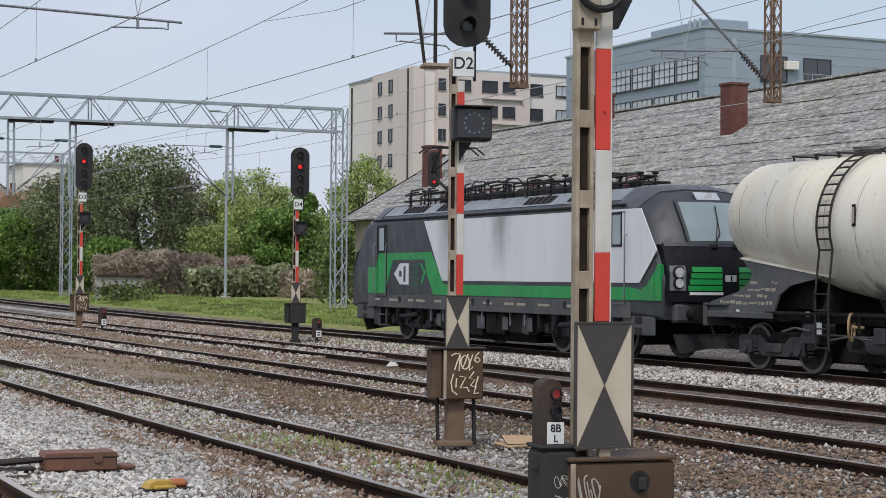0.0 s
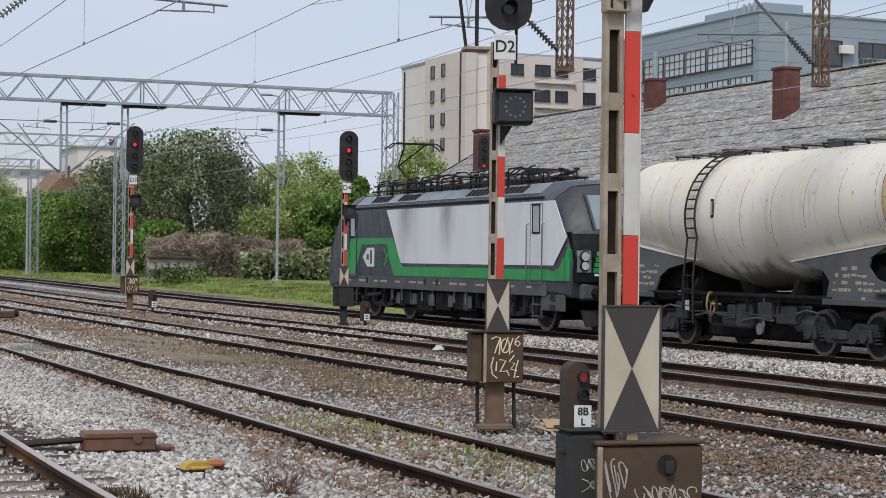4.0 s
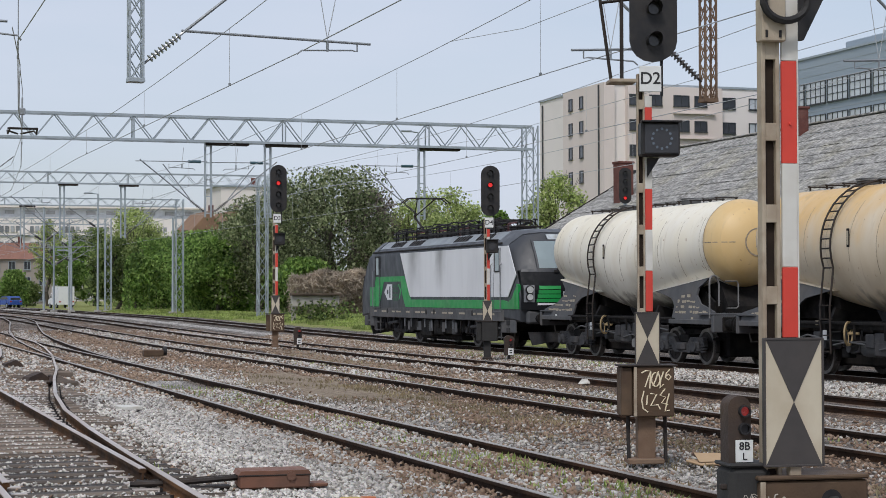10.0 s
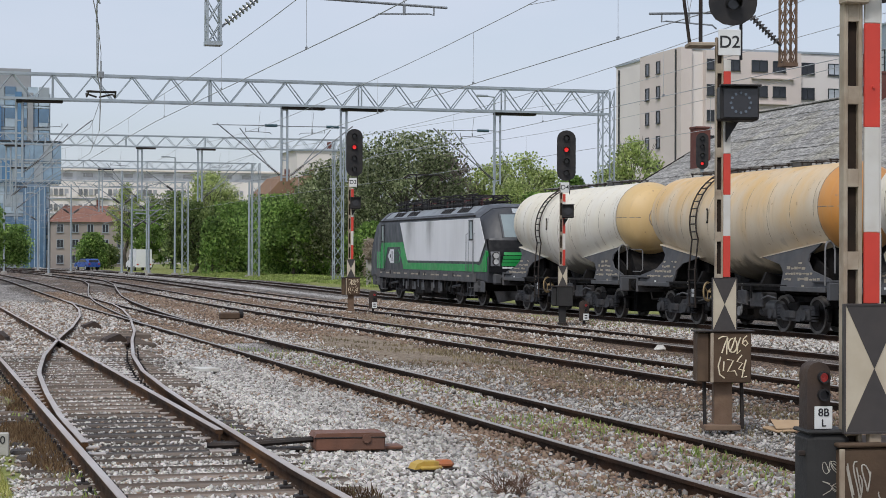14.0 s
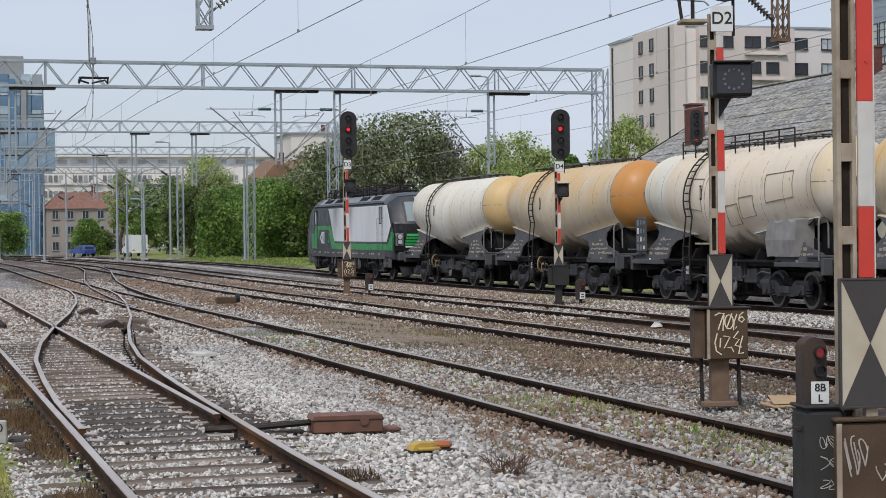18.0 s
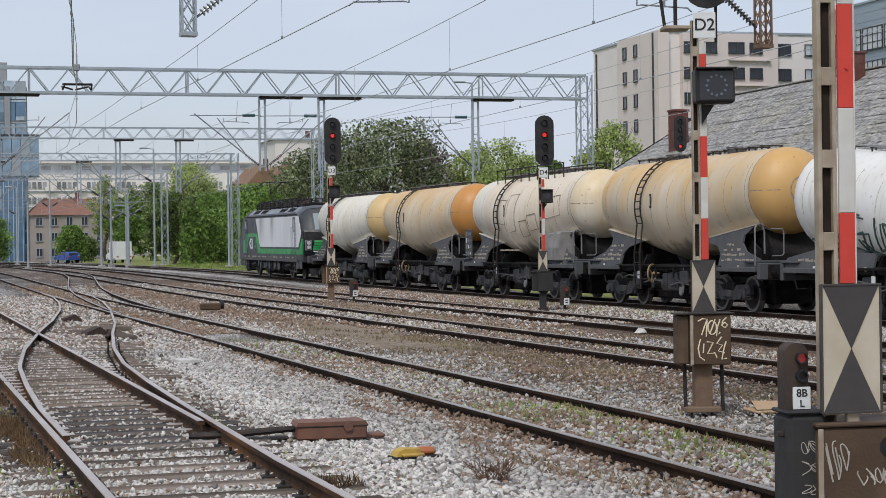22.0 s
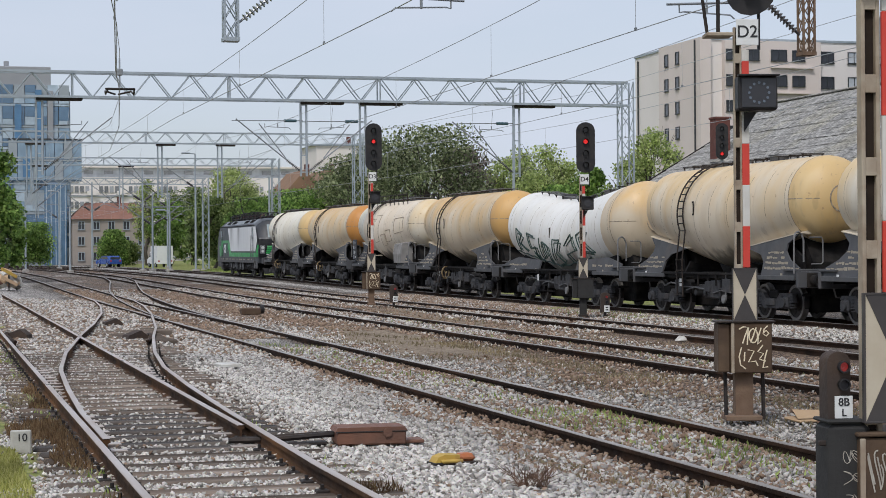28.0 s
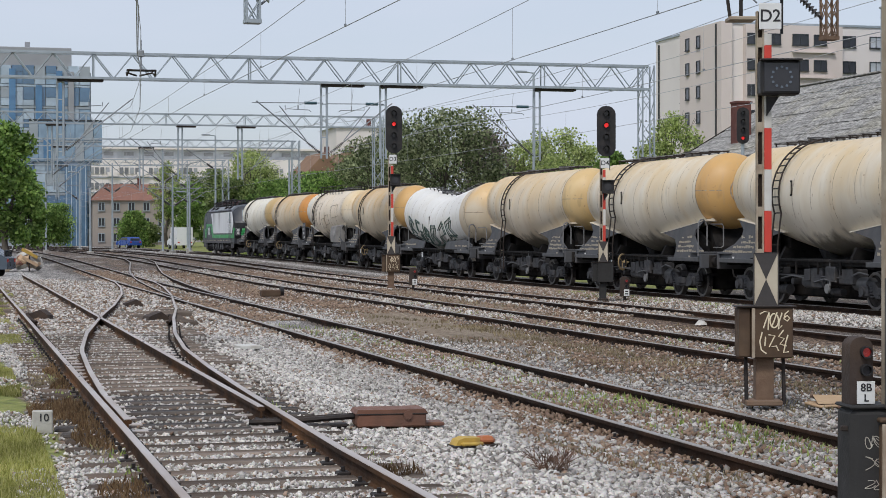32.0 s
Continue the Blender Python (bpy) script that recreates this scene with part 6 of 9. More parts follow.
    if railing:
        def skin(u, a):
            zc_, r_ = tank_section(u, half, style)
            return (-(r_ + 0.004) * math.sin(a), u, zc_ + (r_ + 0.004) * math.cos(a))
        for u0_, u1_, a0_, a1_ in ((1.4, 0.55, 1.15, 1.75), (0.3, -0.5, 1.0, 1.9), (-0.9, -1.5, 1.7, 2.1), (-1.6, -2.3, 1.6, 2.0), (-2.9, -4.2, 1.25, 1.8)):
            corners = [(u0_, a0_), (u1_, a0_), (u1_, a1_), (u0_, a1_), (u0_, a0_)]
            g = G()
            for (ua, aa), (ub, ab) in zip(corners, corners[1:]):
                g.path([skin(ua + (ub - ua) * q / 4, aa + (ab - aa) * q / 4) for q in range(5)], 0.013, 5)
            part("patch_seam", g, M_SEAM, tank)
        cv = G()
        rr_ = random.Random(31)
        rings = []
        for k in range(7):
            u = -3.05 - 0.26 * k
            rings.append([(-1.3 - 0.05 * rr_.random(), u, 1.28 + 0.03 * rr_.random()), (-1.33 - 0.06 * rr_.random(), u, 1.7), (-1.24 - 0.05 * rr_.random(), u, 2.12 + 0.1 * rr_.random()), (-0.8, u, 2.2 + 0.08 * rr_.random()), (-0.8, u, 1.28)])
        cv.loft(rings)
        part("canvas_cover", cv, M_CANVAS, w, "crumpled grey canvas cover")
    # side markings
    zc, r = tank_section(0.2, half, style)
    for s in (-1, 1):
        a = 1.4
        mk = G().box((s * (r + 0.004) * math.sin(a), 0.55, zc + (r + 0.004) * math.cos(a)), (0.02, 0.1, 0.4), 0.004)
        part("data_plate", mk, M_BOGIE, w)
        part("plate_face", G().box((s * (r + 0.016) * math.sin(a), 0.55, zc + (r + 0.01) * math.cos(a)), (0.012, 0.06, 0.3), 0.003), M_LETTER, w)
    part("end_ring", G().loft([tank_ring(-half * q, half, style, gq, 40) for q, gq in ((DISH + 0.004, 0.002), (DISH + 0.003, 0.007), (DISH, 0.007), (DISH - 0.001, 0.002))], cap=False), M_SEAM, tank)
    zc, r = tank_section(-half * DISH, half, style)
    for sx in (-1, 1):
        vs = (0.852, 0.87, 0.9, 0.93, 0.96, 0.98)
        g = G().loft([[(sx * (tank_section(-half * v, half, style)[1] + dr), -half * v, zc + dz) for dr, dz in ((0.0, -0.012), (0.006, -0.008), (0.006, 0.008), (0.0, 0.012))] for v in vs], closed=False)
        part("end_seam", g, M_SEAM, tank)
    part("end_cover", G().disc((0, -half * 0.985, zc), "y", 0.34, 0.08, 24), M_TANK["ivory"], tank, "round cream end cover with a dark slot")
    part("cover_rim", G().disc((0, -half * 0.985 - 0.03, zc), "y", 0.36, 0.05, 24, 0.325), M_SEAM, tank)
    part("cover_slot", G().box((0, -half * 0.985 - 0.05, zc), (0.19, 0.05, 0.3), 0.01), M_SEAM, tank)
    # dark block stands for the shade within the slot
    part("slot_opening", G().box((0, -half * 0.985 - 0.06, zc), (0.14, 0.06, 0.24)), M_BOGIE, tank)
    if graffiti:
        rr = random.Random(5)
        shapes = ([(0, 0.1), (0.1, 0.95), (0.5, 0.8), (0.2, 0.5), (0.6, 0.2)], [(0.5, 0.9), (0.05, 0.95), (0.15, 0.4), (0.55, 0.5), (0.45, 0.0), (0.3, 0.3)], [(0.1, 0.9), (0, 0.1), (0.35, 0.3), (0.3, 0.8), (0.6, 0.7), (0.55, 0.0)], [(0.05, 0.2), (0.2, 0.95), (0.6, 0.9), (0.35, 0.5), (0.6, 0.1), (0.1, 0.0)], [(0.05, 0.7), (0.5, 1.0), (0.6, 0.4), (0.1, 0.4), (0.2, 0.0), (0.6, 0.1)], [(0.1, 0.1), (0.0, 0.9), (0.5, 1), (0.3, 0.6), (0.6, 0.1), (0.1, 0.3)])

        def tagpoint(u, v_):
            a = 2.35 - 0.8 * v_
            zc, r = tank_section(u, half, style)
            return (-(r + 0.004) * math.sin(a), u, zc + (r + 0.004) * math.cos(a))
        for c in range(6):
            ub = 4.55 - c * 1.34
            for dx, thick in ((0.0, 0.028), (0.2, 0.022)):
                g = G()
                line = [(ub - 1.6 * x - dx - 0.06 * rr.random(), min(1.05, y * (1 - dx) + dx * 0.4 + 0.05 * rr.random())) for x, y in shapes[c]]
                for (u1, v1), (u2, v2) in zip(line, line[1:]):
                    g.path([tagpoint(u1 + (u2 - u1) * q / 4, v1 + (v2 - v1) * q / 4) for q in range(5)], thick, 5)
                part("graffiti", g, M_GRAF, tank, "dark green-black sprayed graffiti stroke")
        line = [(5.2 - 0.42 * k, 0.02 + 0.06 * (k % 2)) for k in range(20)]
        part("graffiti", G().path([tagpoint(*p) for p in line], 0.03, 5), M_GRAF, tank, "dark green-black sprayed graffiti stroke")
    return w


loco = build_loco()
W_SPEC = [
    # label, style, sections (from the front), gap behind the front reference, length, graffiti, railing
    ("white tank wagon with ochre end behind the locomotive", "cone", [(0, 0.925, "ivory"), (0.925, 1, "ochre")], -16.0, 12.7, False, False),
    ("tan tank wagon with deep orange end", "cone", [(0, 0.925, "tan"), (0.925, 1, "deeporange")], -28.9, 13.0, False, False),
    ("pinkish cream tank wagon with railing on its roof", "cone", [(0, 0.2, "ivory"), (0.2, 0.925, "pink"), (0.925, 1, "cream")], -41.9, 13.0, False, True),
    ("tan weathered tank wagon with ochre end", "cone", [(0, 0.925, "tan"), (0.925, 1, "orange")], -54.7, 12.7, False, False),
    ("white bent tank wagon with dark graffiti and tan end", "bent", [(0, 0.86, "white"), (0.86, 1, "tan")], -67.8, 13.5, True, False),
    ("cream and tan tank wagon with orange end", "cone", [(0, 0.925, "peach"), (0.925, 1, "ochre")], -80.6, 12.2, False, False),
    ("cream tank wagon with orange end ring", "cone", [(0, 0.925, "cream"), (0.925, 1, "orange")], -92.7, 12.1, False, False),
    ("cream tank wagon with grimy belly", "cone", [(0, 0.925, "cream"), (0.925, 1, "ochre")], -104.9, 12.3, False, False),
    ("cream tank wagon at the end of the rake", "cone", [(0, 0.925, "cream"), (0.925, 1, "orange")], -117.4, 12.5, False, False),
]
wagons = [build_wagon(lab, sty, sec, 42.3 + off, ln, gr, rl, seed=i) for i, (lab, sty, sec, off, ln, gr, rl) in enumerate(W_SPEC)]

# way that the train has rolled at each second
ROLL = [(0, 0.0), (1, 1.5), (2, 3.1), (3, 4.75), (4, 6.5), (5, 8.4), (6, 10.4), (7, 12.65), (8, 15.0), (9, 17.4), (10, 19.9), (11, 22.45), (12, 25.1), (13, 28.0), (14, 31.0), (15, 34.1), (16, 37.3), (17, 40.6), (18, 44.1), (19, 47.7), (20, 51.4), (21, 55.2), (22, 59.2), (23, 63.2), (24, 67.4), (25, 71.7), (26, 76.1), (27, 80.5), (28, 85.0), (29, 89.7), (30, 94.5), (31, 99.4), (32, 104.4)]


# ---- lettering ----
def letters(text, size, material, parent, m, bold=0.0):
    cu = bpy.data.curves.new("lettering", "FONT")
    cu.body, cu.size, cu.extrude, cu.offset = text, size, 0.002, bold
    cu.align_x, cu.align_y = "CENTER", "CENTER"
    tmp = bpy.data.objects.new("lettering", cu)
    me = bpy.data.meshes.new_from_object(tmp)
    bpy.data.objects.remove(tmp)
    me.materials.append(material)
    ob = new("lettering", me)
    ob.parent = parent
    ob.matrix_basis = m @ Matrix.Rotation(radians(90), 4, "X")
    return ob


def scrawl(parent, material, rg, x0, x1, z0, z1, y, n, r=0.009):
    """Loose sprayed loops and hooks on a plate that faces -y, each stroke by itself."""
    for k in range(n):
        cx, cz = x0 + (x1 - x0) * (k + 0.5) / n, (z0 + z1) / 2 + (z1 - z0) * rg.uniform(-0.12, 0.12)
        w, h = (x1 - x0) / n * 0.62, (z1 - z0) * 0.5
        a0, turns = rg.uniform(0, 6.28), rg.uniform(0.6, 1.0)
        f1, f2, ph = rg.choice((1, 1, 2)), rg.choice((1, 2)), rg.uniform(0, 3)
        pts = []
        for q in range(15):
            a = a0 + turns * 2 * math.pi * q / 14
            pts.append((cx + w * (0.75 * math.sin(f1 * a) + 0.3 * math.sin(2 * a + ph)), y, cz + h * (0.75 * math.cos(f2 * a + ph) + 0.25 * (q / 7 - 1))))
        part("sprayed_stroke", G().path(pts, r, 6), material, parent)
        if k % 2:
            part("sprayed_stroke", G().tube((cx - w * 0.4, y, cz + h * rg.uniform(0.2, 0.9)), (cx + w * 0.6, y, cz + h * rg.uniform(-0.9, -0.1)), r, 6), material, parent)


# ---- signals ----
M_DOT = mat("dim_dot_lens", (0.13, 0.16, 0.2), (0.08, 0.1, 0.13), 0.5, 20.0, 0.3)
M_CHALK2 = mat("faded_grey_spray", (0.5, 0.47, 0.41), (0.2, 0.17, 0.14), 0.7, 9.0, 0.85)
def hourglass(parent, x, y, z0, z1, w):
    """Cream plate with two dark triangles that meet in the middle."""
    zm, h = (z0 + z1) / 2, w / 2
    pl = part("hourglass_plate", G().box((x, y, zm), (w, 0.012, z1 - z0), 0.003), M_SHIELD, parent, "cream plate with dark hourglass triangles")
    for za, zb in ((z1, zm), (z0, zm)):
        part("dark_triangle", G().slab([(x - h * 0.94, za + (0.006 if za < zm else -0.006)), (x + h * 0.94, za + (0.006 if za < zm else -0.006)), (x, zb)], "y", y - 0.0105, y - 0.006), M_SHIELDBLK, pl)
    fr = G()
    for sx in (-1, 1):
        fr.box((x + sx * h, y, zm), (0.012, 0.03, z1 - z0 + 0.01), 0.002)
    for zz in (z0, z1):
        fr.box((x, y, zz), (w, 0.03, 0.012), 0.002)
    part("plate_rim", fr, M_SHIELDBLK, pl)
    return pl


def dwarf_signal(x, y, z, s=1.0, text=("8B", "L"), face=0.0, pedestal=0.5, label="small brown shunting signal with one red lamp and white sign"):
    d = thing("shunting_signal", label, "shunting signal", pose(x, y, z, 0, 0, face), group="shunting signals")
    out = [(-0.1, 0.0), (0.1, 0.0), (0.1, 0.36)] + [(0.1 * math.cos(a), 0.36 + 0.07 * math.sin(a)) for a in np.linspace(0.3, math.pi - 0.3, 7)] + [(-0.1, 0.36)]
    hd = part("housing", G().slab([(a * s * (0.74 if text else 1.0) + (0.008 if text else 0), pedestal + b * s) for a, b in out], "y", -0.05 * s, 0.1 * s), M_HOUSING, d, "", True, 30)
    for k, (mt, zz) in enumerate(((M_REDLENS, 0.335), (M_LENS, 0.225))):
        rim = part("hood", G().disc((0.035 * s, -0.065 * s, pedestal + zz * s), "y", 0.038 * s, 0.05 * s, 14, 0.03 * s), M_SIGBLACK, d)
        part("lens", G().disc((0.035 * s, -0.055 * s, pedestal + zz * s), "y", 0.03 * s, 0.01, 14), mt, rim)
    sg = part("sign", G().box((0.035 * s, -0.06 * s, pedestal + 0.085 * s), (0.115 * s, 0.008, 0.14 * s), 0.002), M_SIGN, d, "white sign with black characters")
    if text:
        letters(text[0], 0.068 * s, M_INK, sg, Matrix.Translation((0.035 * s, -0.066 * s, pedestal + 0.115 * s)), 0.001)
        letters(text[1], 0.062 * s, M_INK, sg, Matrix.Translation((0.035 * s, -0.066 * s, pedestal + 0.05 * s)), 0.001)
    else:
        for zz in (0.11, 0.06):
            part("sign_bar", G().box((0.035 * s, -0.066 * s, pedestal + zz * s), (0.06 * s, 0.003, 0.025 * s)), M_INK, sg)
    if pedestal > 0.3:
        part("pedestal_box", G().box((0.05, 0.02, pedestal / 2), (0.24, 0.26, pedestal - 0.01), 0.035), M_GREYBOX, d, "grey steel pedestal box")
        for k in range(3):
            scrawl(d, M_CHALK2, random.Random(8 + k), 0.01, 0.1, 0.42 + 0.11 * k, 0.5 + 0.11 * k, -0.1125, 2, 0.0022)
        part("pedestal_lid", G().box((0.05, 0.02, pedestal + 0.0), (0.25, 0.27, 0.02), 0.009), M_GREYBOX, d)
        part("latch", G().box((-0.08, -0.03, pedestal - 0.12), (0.05, 0.04, 0.03), 0.006), M_STEEL_DK, d)
    else:
        part("post", G().box((0, 0.02, pedestal / 2), (0.08, 0.08, pedestal), 0.01), M_STEEL_DK, d)
    return d


def channel_mast(parent, x, y, z0, z1, w, pitch, batten, d=0.07):
    """Two flanges with batten plates, open between; a dark sheet inside paints the shade."""
    g = G()
    f = w * 0.22
    for sx in (-1, 1):
        g.box((x + sx * (w / 2 - f / 2), y, (z0 + z1) / 2), (f, d, z1 - z0), 0.004)
    m_ = part("mast", g, M_BEIGE, parent, "beige weathered channel mast")
    part("mast_back", G().box((x, y + d * 0.1, (z0 + z1) / 2), (w * 0.55, 0.012, z1 - z0)), M_MASTSHADE, m_)
    z = z0 + pitch * 0.1
    while z < z1 - 0.02:
        part("batten_plate", G().box((x, y - d * 0.34, z + batten / 2), (w * 0.6, 0.02, batten), 0.003), M_BEIGE, m_)
        z += pitch
    return m_


def stripes(parent, x, y, w, bands):
    for z0, z1, red in bands:
        part("red_band" if red else "white_band", G().box((x, y, (z0 + z1) / 2), (w, 0.02, z1 - z0 - 0.002), 0.003), M_REDPAINT if red else M_WHITEPAINT, parent)


def signal_head(parent, x, y, z0, w, n, lit, pitch=0.36, r=0.062):
    h = n * pitch + 0.12
    half = w / 2
    out = [(x + half * math.cos(a), z0 + half * 0.9 + half * 0.9 * math.sin(a)) for a in np.linspace(math.pi, 2 * math.pi, 9)] + [(x + half * math.cos(a), z0 + h - half * 0.9 + half * 0.9 * math.sin(a)) for a in np.linspace(0, math.pi, 9)]
    hd = part("signal_head", G().slab(out, "y", y - 0.01, y + 0.03), M_SIGBLACK, parent, "black rounded signal head", False)
    part("lamp_case", G().box((x, y + 0.12, z0 + h / 2), (w * 0.55, 0.2, h * 0.8), 0.03), M_SIGBLACK, hd)
    for k in range(n):
        z = z0 + h - 0.06 - pitch * (k + 0.5)
        hood = G()
        rings = []
        for dy, rr in ((0.0, r * 1.35), (-0.2, r * 1.25)):
            rings.append([(x + rr * math.sin(a), y - 0.012 + dy * (0.55 + 0.45 * math.cos(a)), z + rr * math.cos(a)) for a in np.linspace(-2.2, 2.2, 14)])
        hood.loft(rings, cap=False, closed=False)
        rings2 = [[(px * 1 + (px - x) * 0.06, py, pz + (pz - z) * 0.06) for px, py, pz in ring] for ring in rings]
        hood.loft(rings2, cap=False, closed=False)
        part("hood", hood, M_SIGBLACK, hd)
        part("lens", G().disc((x, y - 0.02, z), "y", r, 0.02, 16), M_REDLAMP if k in lit else M_LENS, hd)
    return hd


def near_signal():
    s = thing("main_signal", "tall striped signal mast with hourglass plate on a brown cabinet", "railway signal", pose(5.0, 8.9, 0, 0, 0, -6), group="main signals")
    channel_mast(s, -0.075, 0.02, 0.8, 4.7, 0.108, 0.452, 0.1)
    stripes(s, 0.037, 0.0, 0.09, ((1.565, 1.955, True), (1.955, 2.53, False), (2.53, 3.1, True), (3.1, 3.75, False), (3.75, 4.3, True)))
    part("stripe_edge", G().box((0.086, 0.006, 2.9), (0.008, 0.03, 2.7)), M_WHITEPAINT, s)
    hourglass(s, 0.026, -0.06, 0.865, 1.56, 0.342)
    part("plate_stem", G().box((0.04, -0.03, 0.86), (0.07, 0.05, 0.12), 0.004), M_BEIGE, s)
    part("bolt", G().disc((0.04, -0.012, 2.75), "y", 0.008, 0.02, 8), M_REDPAINT, s)
    cab = part("cabinet", G().box((0.14, 0.12, 0.36), (0.64, 0.4, 0.84), 0.012), M_BROWNBOX, s, "brown rusty steel cabinet with scratched graffiti")
    part("cabinet_lid", G().box((0.135, 0.115, 0.8), (0.655, 0.42, 0.025), 0.008), M_BROWNBOX, cab)
    part("cabinet_edge", G().box((-0.165, -0.085, 0.36), (0.03, 0.014, 0.84), 0.003), M_BEIGE, cab)
    lk = part("lock", G().box((0.245, -0.1, 0.66), (0.05, 0.04, 0.07), 0.008), M_GREYBOX, cab)
    part("grease_spot", G().disc((0.24, -0.0815, 0.67), "y", 0.062, 0.003, 18), M_BLACK, cab)
    scrawl(cab, M_CHALK2, random.Random(3), -0.14, 0.0, 0.5, 0.74, -0.0815, 3, 0.0045)
    scrawl(cab, M_CHALK2, random.Random(4), 0.05, 0.42, 0.46, 0.56, -0.0815, 7, 0.004)
    scrawl(cab, M_CHALK2, random.Random(6), -0.1, 0.4, 0.05, 0.3, -0.0815, 4, 0.004)
    # top bracket with a cable loop
    part("top_bracket", G().box((-0.075, -0.02, 3.32), (0.14, 0.1, 0.24), 0.006), M_BEIGE, s)
    # small black plates paint the shade of the bracket's slots
    for q in (-0.05, 0.03):
        part("bracket_slot", G().box((-0.07 + q, -0.072, 3.24), (0.014, 0.006, 0.04)), M_BLACK, s)
    lp = G()
    lp.path([(-0.02 + 0.13 * math.cos(a), -0.1, 3.42 + 0.11 * math.sin(a)) for a in np.linspace(math.pi * 0.85, math.pi * 2.2, 14)], 0.022, 7)
    part("cable_loop", lp, M_BLACK, s, "dark looped cable")
    br = G().slab([(0.1, 3.22), (0.13, 3.22), (0.3, 3.55), (0.9, 3.6), (0.9, 3.68), (0.1, 3.68)], "y", 0.0, 0.05)
    br.disc((0.62, 0.0, 3.57), "y", 0.05, 0.1, 12)
    part("head_bracket", br, M_SIGBLACK, s)
    signal_head(s, 0.12, -0.02, 4.0, 0.54, 3, (0,))
    return s


def yard_signal(x, y, z, mast, text, lit, rz=0.0, head_w=0.54, n=4, rusty=True, platform=False, round_box=False):
    """Cabinet, hourglass plate, striped mast, number sign, box and a rounded head."""
    s = thing("main_signal", "striped signal mast with black head and number sign above a cabinet", "railway signal", pose(x, y, z, 0, 0, rz), group="main signals")
    top = 1.7 + mast
    leg = part("post", G().box((0.0, 0.05, 0.3), (0.2, 0.16, 0.6), 0.006), M_RUSTSTEEL if rusty else M_GREYBOX, s)
    for sx in (() if round_box else (-0.2, 0.22)):
        part("prop", G().tube((sx, 0.0, 0.0), (sx, 0.05, 0.55), 0.022, 6), M_STEEL_DK, s)
    part("foot", G().box((0.0, 0.05, 0.02), (0.28, 0.24, 0.06), 0.01) if round_box else G().box((-0.02, 0.03, 0.02), (0.4, 0.34, 0.06), 0.01), M_RUSTSTEEL if rusty else M_STEEL_DK, s)
    cab = part("cabinet", G().box((0.06, 0.0, 0.8), (0.46, 0.3, 0.56), 0.012), M_BROWNBOX if rusty else M_GREYBOX, s, "weathered steel signal cabinet")
    part("side_box", G().box((-0.24, 0.02, 0.8), (0.13, 0.28, 0.54), 0.012), M_BROWNBOX if rusty else M_GREYBOX, s)
    part("cabinet_seam", G().box((-0.15, -0.155, 0.8), (0.035, 0.012, 0.55), 0.003), M_BEIGE if rusty else M_GREYBOX, cab)
    part("cabinet_top", G().box((0.0, 0.0, 1.09), (0.66, 0.34, 0.02), 0.006), M_STEEL_DK, cab)
    if rusty:
        ring = [(0.5 + 0.12 * math.sin(a), 0.76 + 0.15 * math.cos(a)) for a in np.linspace(0.3, 6.4, 13)]
        hook = [(0.9, 0.97), (0.8, 0.9), (0.77, 0.8), (0.86, 0.75), (0.93, 0.81), (0.86, 0.87), (0.79, 0.83)]
        for line in ([(0.1, 0.9), (0.22, 0.95), (0.36, 0.94), (0.28, 0.78), (0.2, 0.6)], [(0.36, 0.92), (0.34, 0.72), (0.33, 0.57)], ring, [(0.42, 0.62), (0.5, 0.76), (0.58, 0.94)], [(0.72, 0.93), (0.64, 0.75), (0.62, 0.58), (0.72, 0.66)], hook, [(0.17, 0.52), (0.1, 0.32), (0.14, 0.14), (0.28, 0.06)], [(0.26, 0.42), (0.24, 0.22)], [(0.34, 0.46), (0.52, 0.44), (0.36, 0.2), (0.56, 0.22), (0.62, 0.12)], [(0.76, 0.56), (0.62, 0.42), (0.78, 0.38), (0.66, 0.26), (0.84, 0.22)], [(0.88, 0.46), (0.82, 0.3), (0.76, 0.08), (0.9, 0.1)]):
            part("sprayed_stroke", G().path([(-0.12 + 0.4 * a, -0.151, 0.54 + 0.52 * c) for a, c in line], 0.0085, 6), M_CHALK, cab)
    hourglass(s, 0.0, -0.09, 1.1, 1.68, 0.27)
    channel_mast(s, -0.045, 0.03, 1.1, top + 0.25, 0.085, 0.47, 0.11)
    b, k = [], 0
    zb = 1.69
    while zb < top - 0.02:
        b.append((zb, min(zb + 0.46, top), k % 2 == 0))
        zb += 0.46
        k += 1
    stripes(s, 0.04, 0.0, 0.08, b)
    sg = part("number_sign", G().box((0.06, -0.03, top + 0.19), (0.25, 0.012, 0.29), 0.004), M_SIGN, s, "white number sign with black characters")
    letters(text, 0.19, M_INK, sg, Matrix.Translation((0.06, -0.037, top + 0.19)), 0.002)
    bz = top - 0.5
    bx = part("indicator_box", G().box((0.14, -0.06, bz), (0.44 if not round_box else 0.34, 0.3, 0.38), 0.02), M_SIGBLACK, s, "black indicator box")
    part("box_visor", G().box((0.14, -0.24, bz + 0.19), (0.46 if not round_box else 0.36, 0.1, 0.02), 0.005), M_SIGBLACK, bx)
    if round_box:
        part("lens", G().disc((0.14, -0.215, bz), "y", 0.11, 0.02, 20), M_LENS, bx)
    else:
        part("face", G().box((0.15, -0.214, bz), (0.38, 0.01, 0.32), 0.003), M_LENS, bx)
        for k in range(12):
            a = 2 * math.pi * k / 12
            part("dot_lens", G().disc((0.15 + 0.11 * math.cos(a), -0.222, bz + 0.11 * math.sin(a)), "y", 0.015, 0.012, 10), M_DOT, bx)
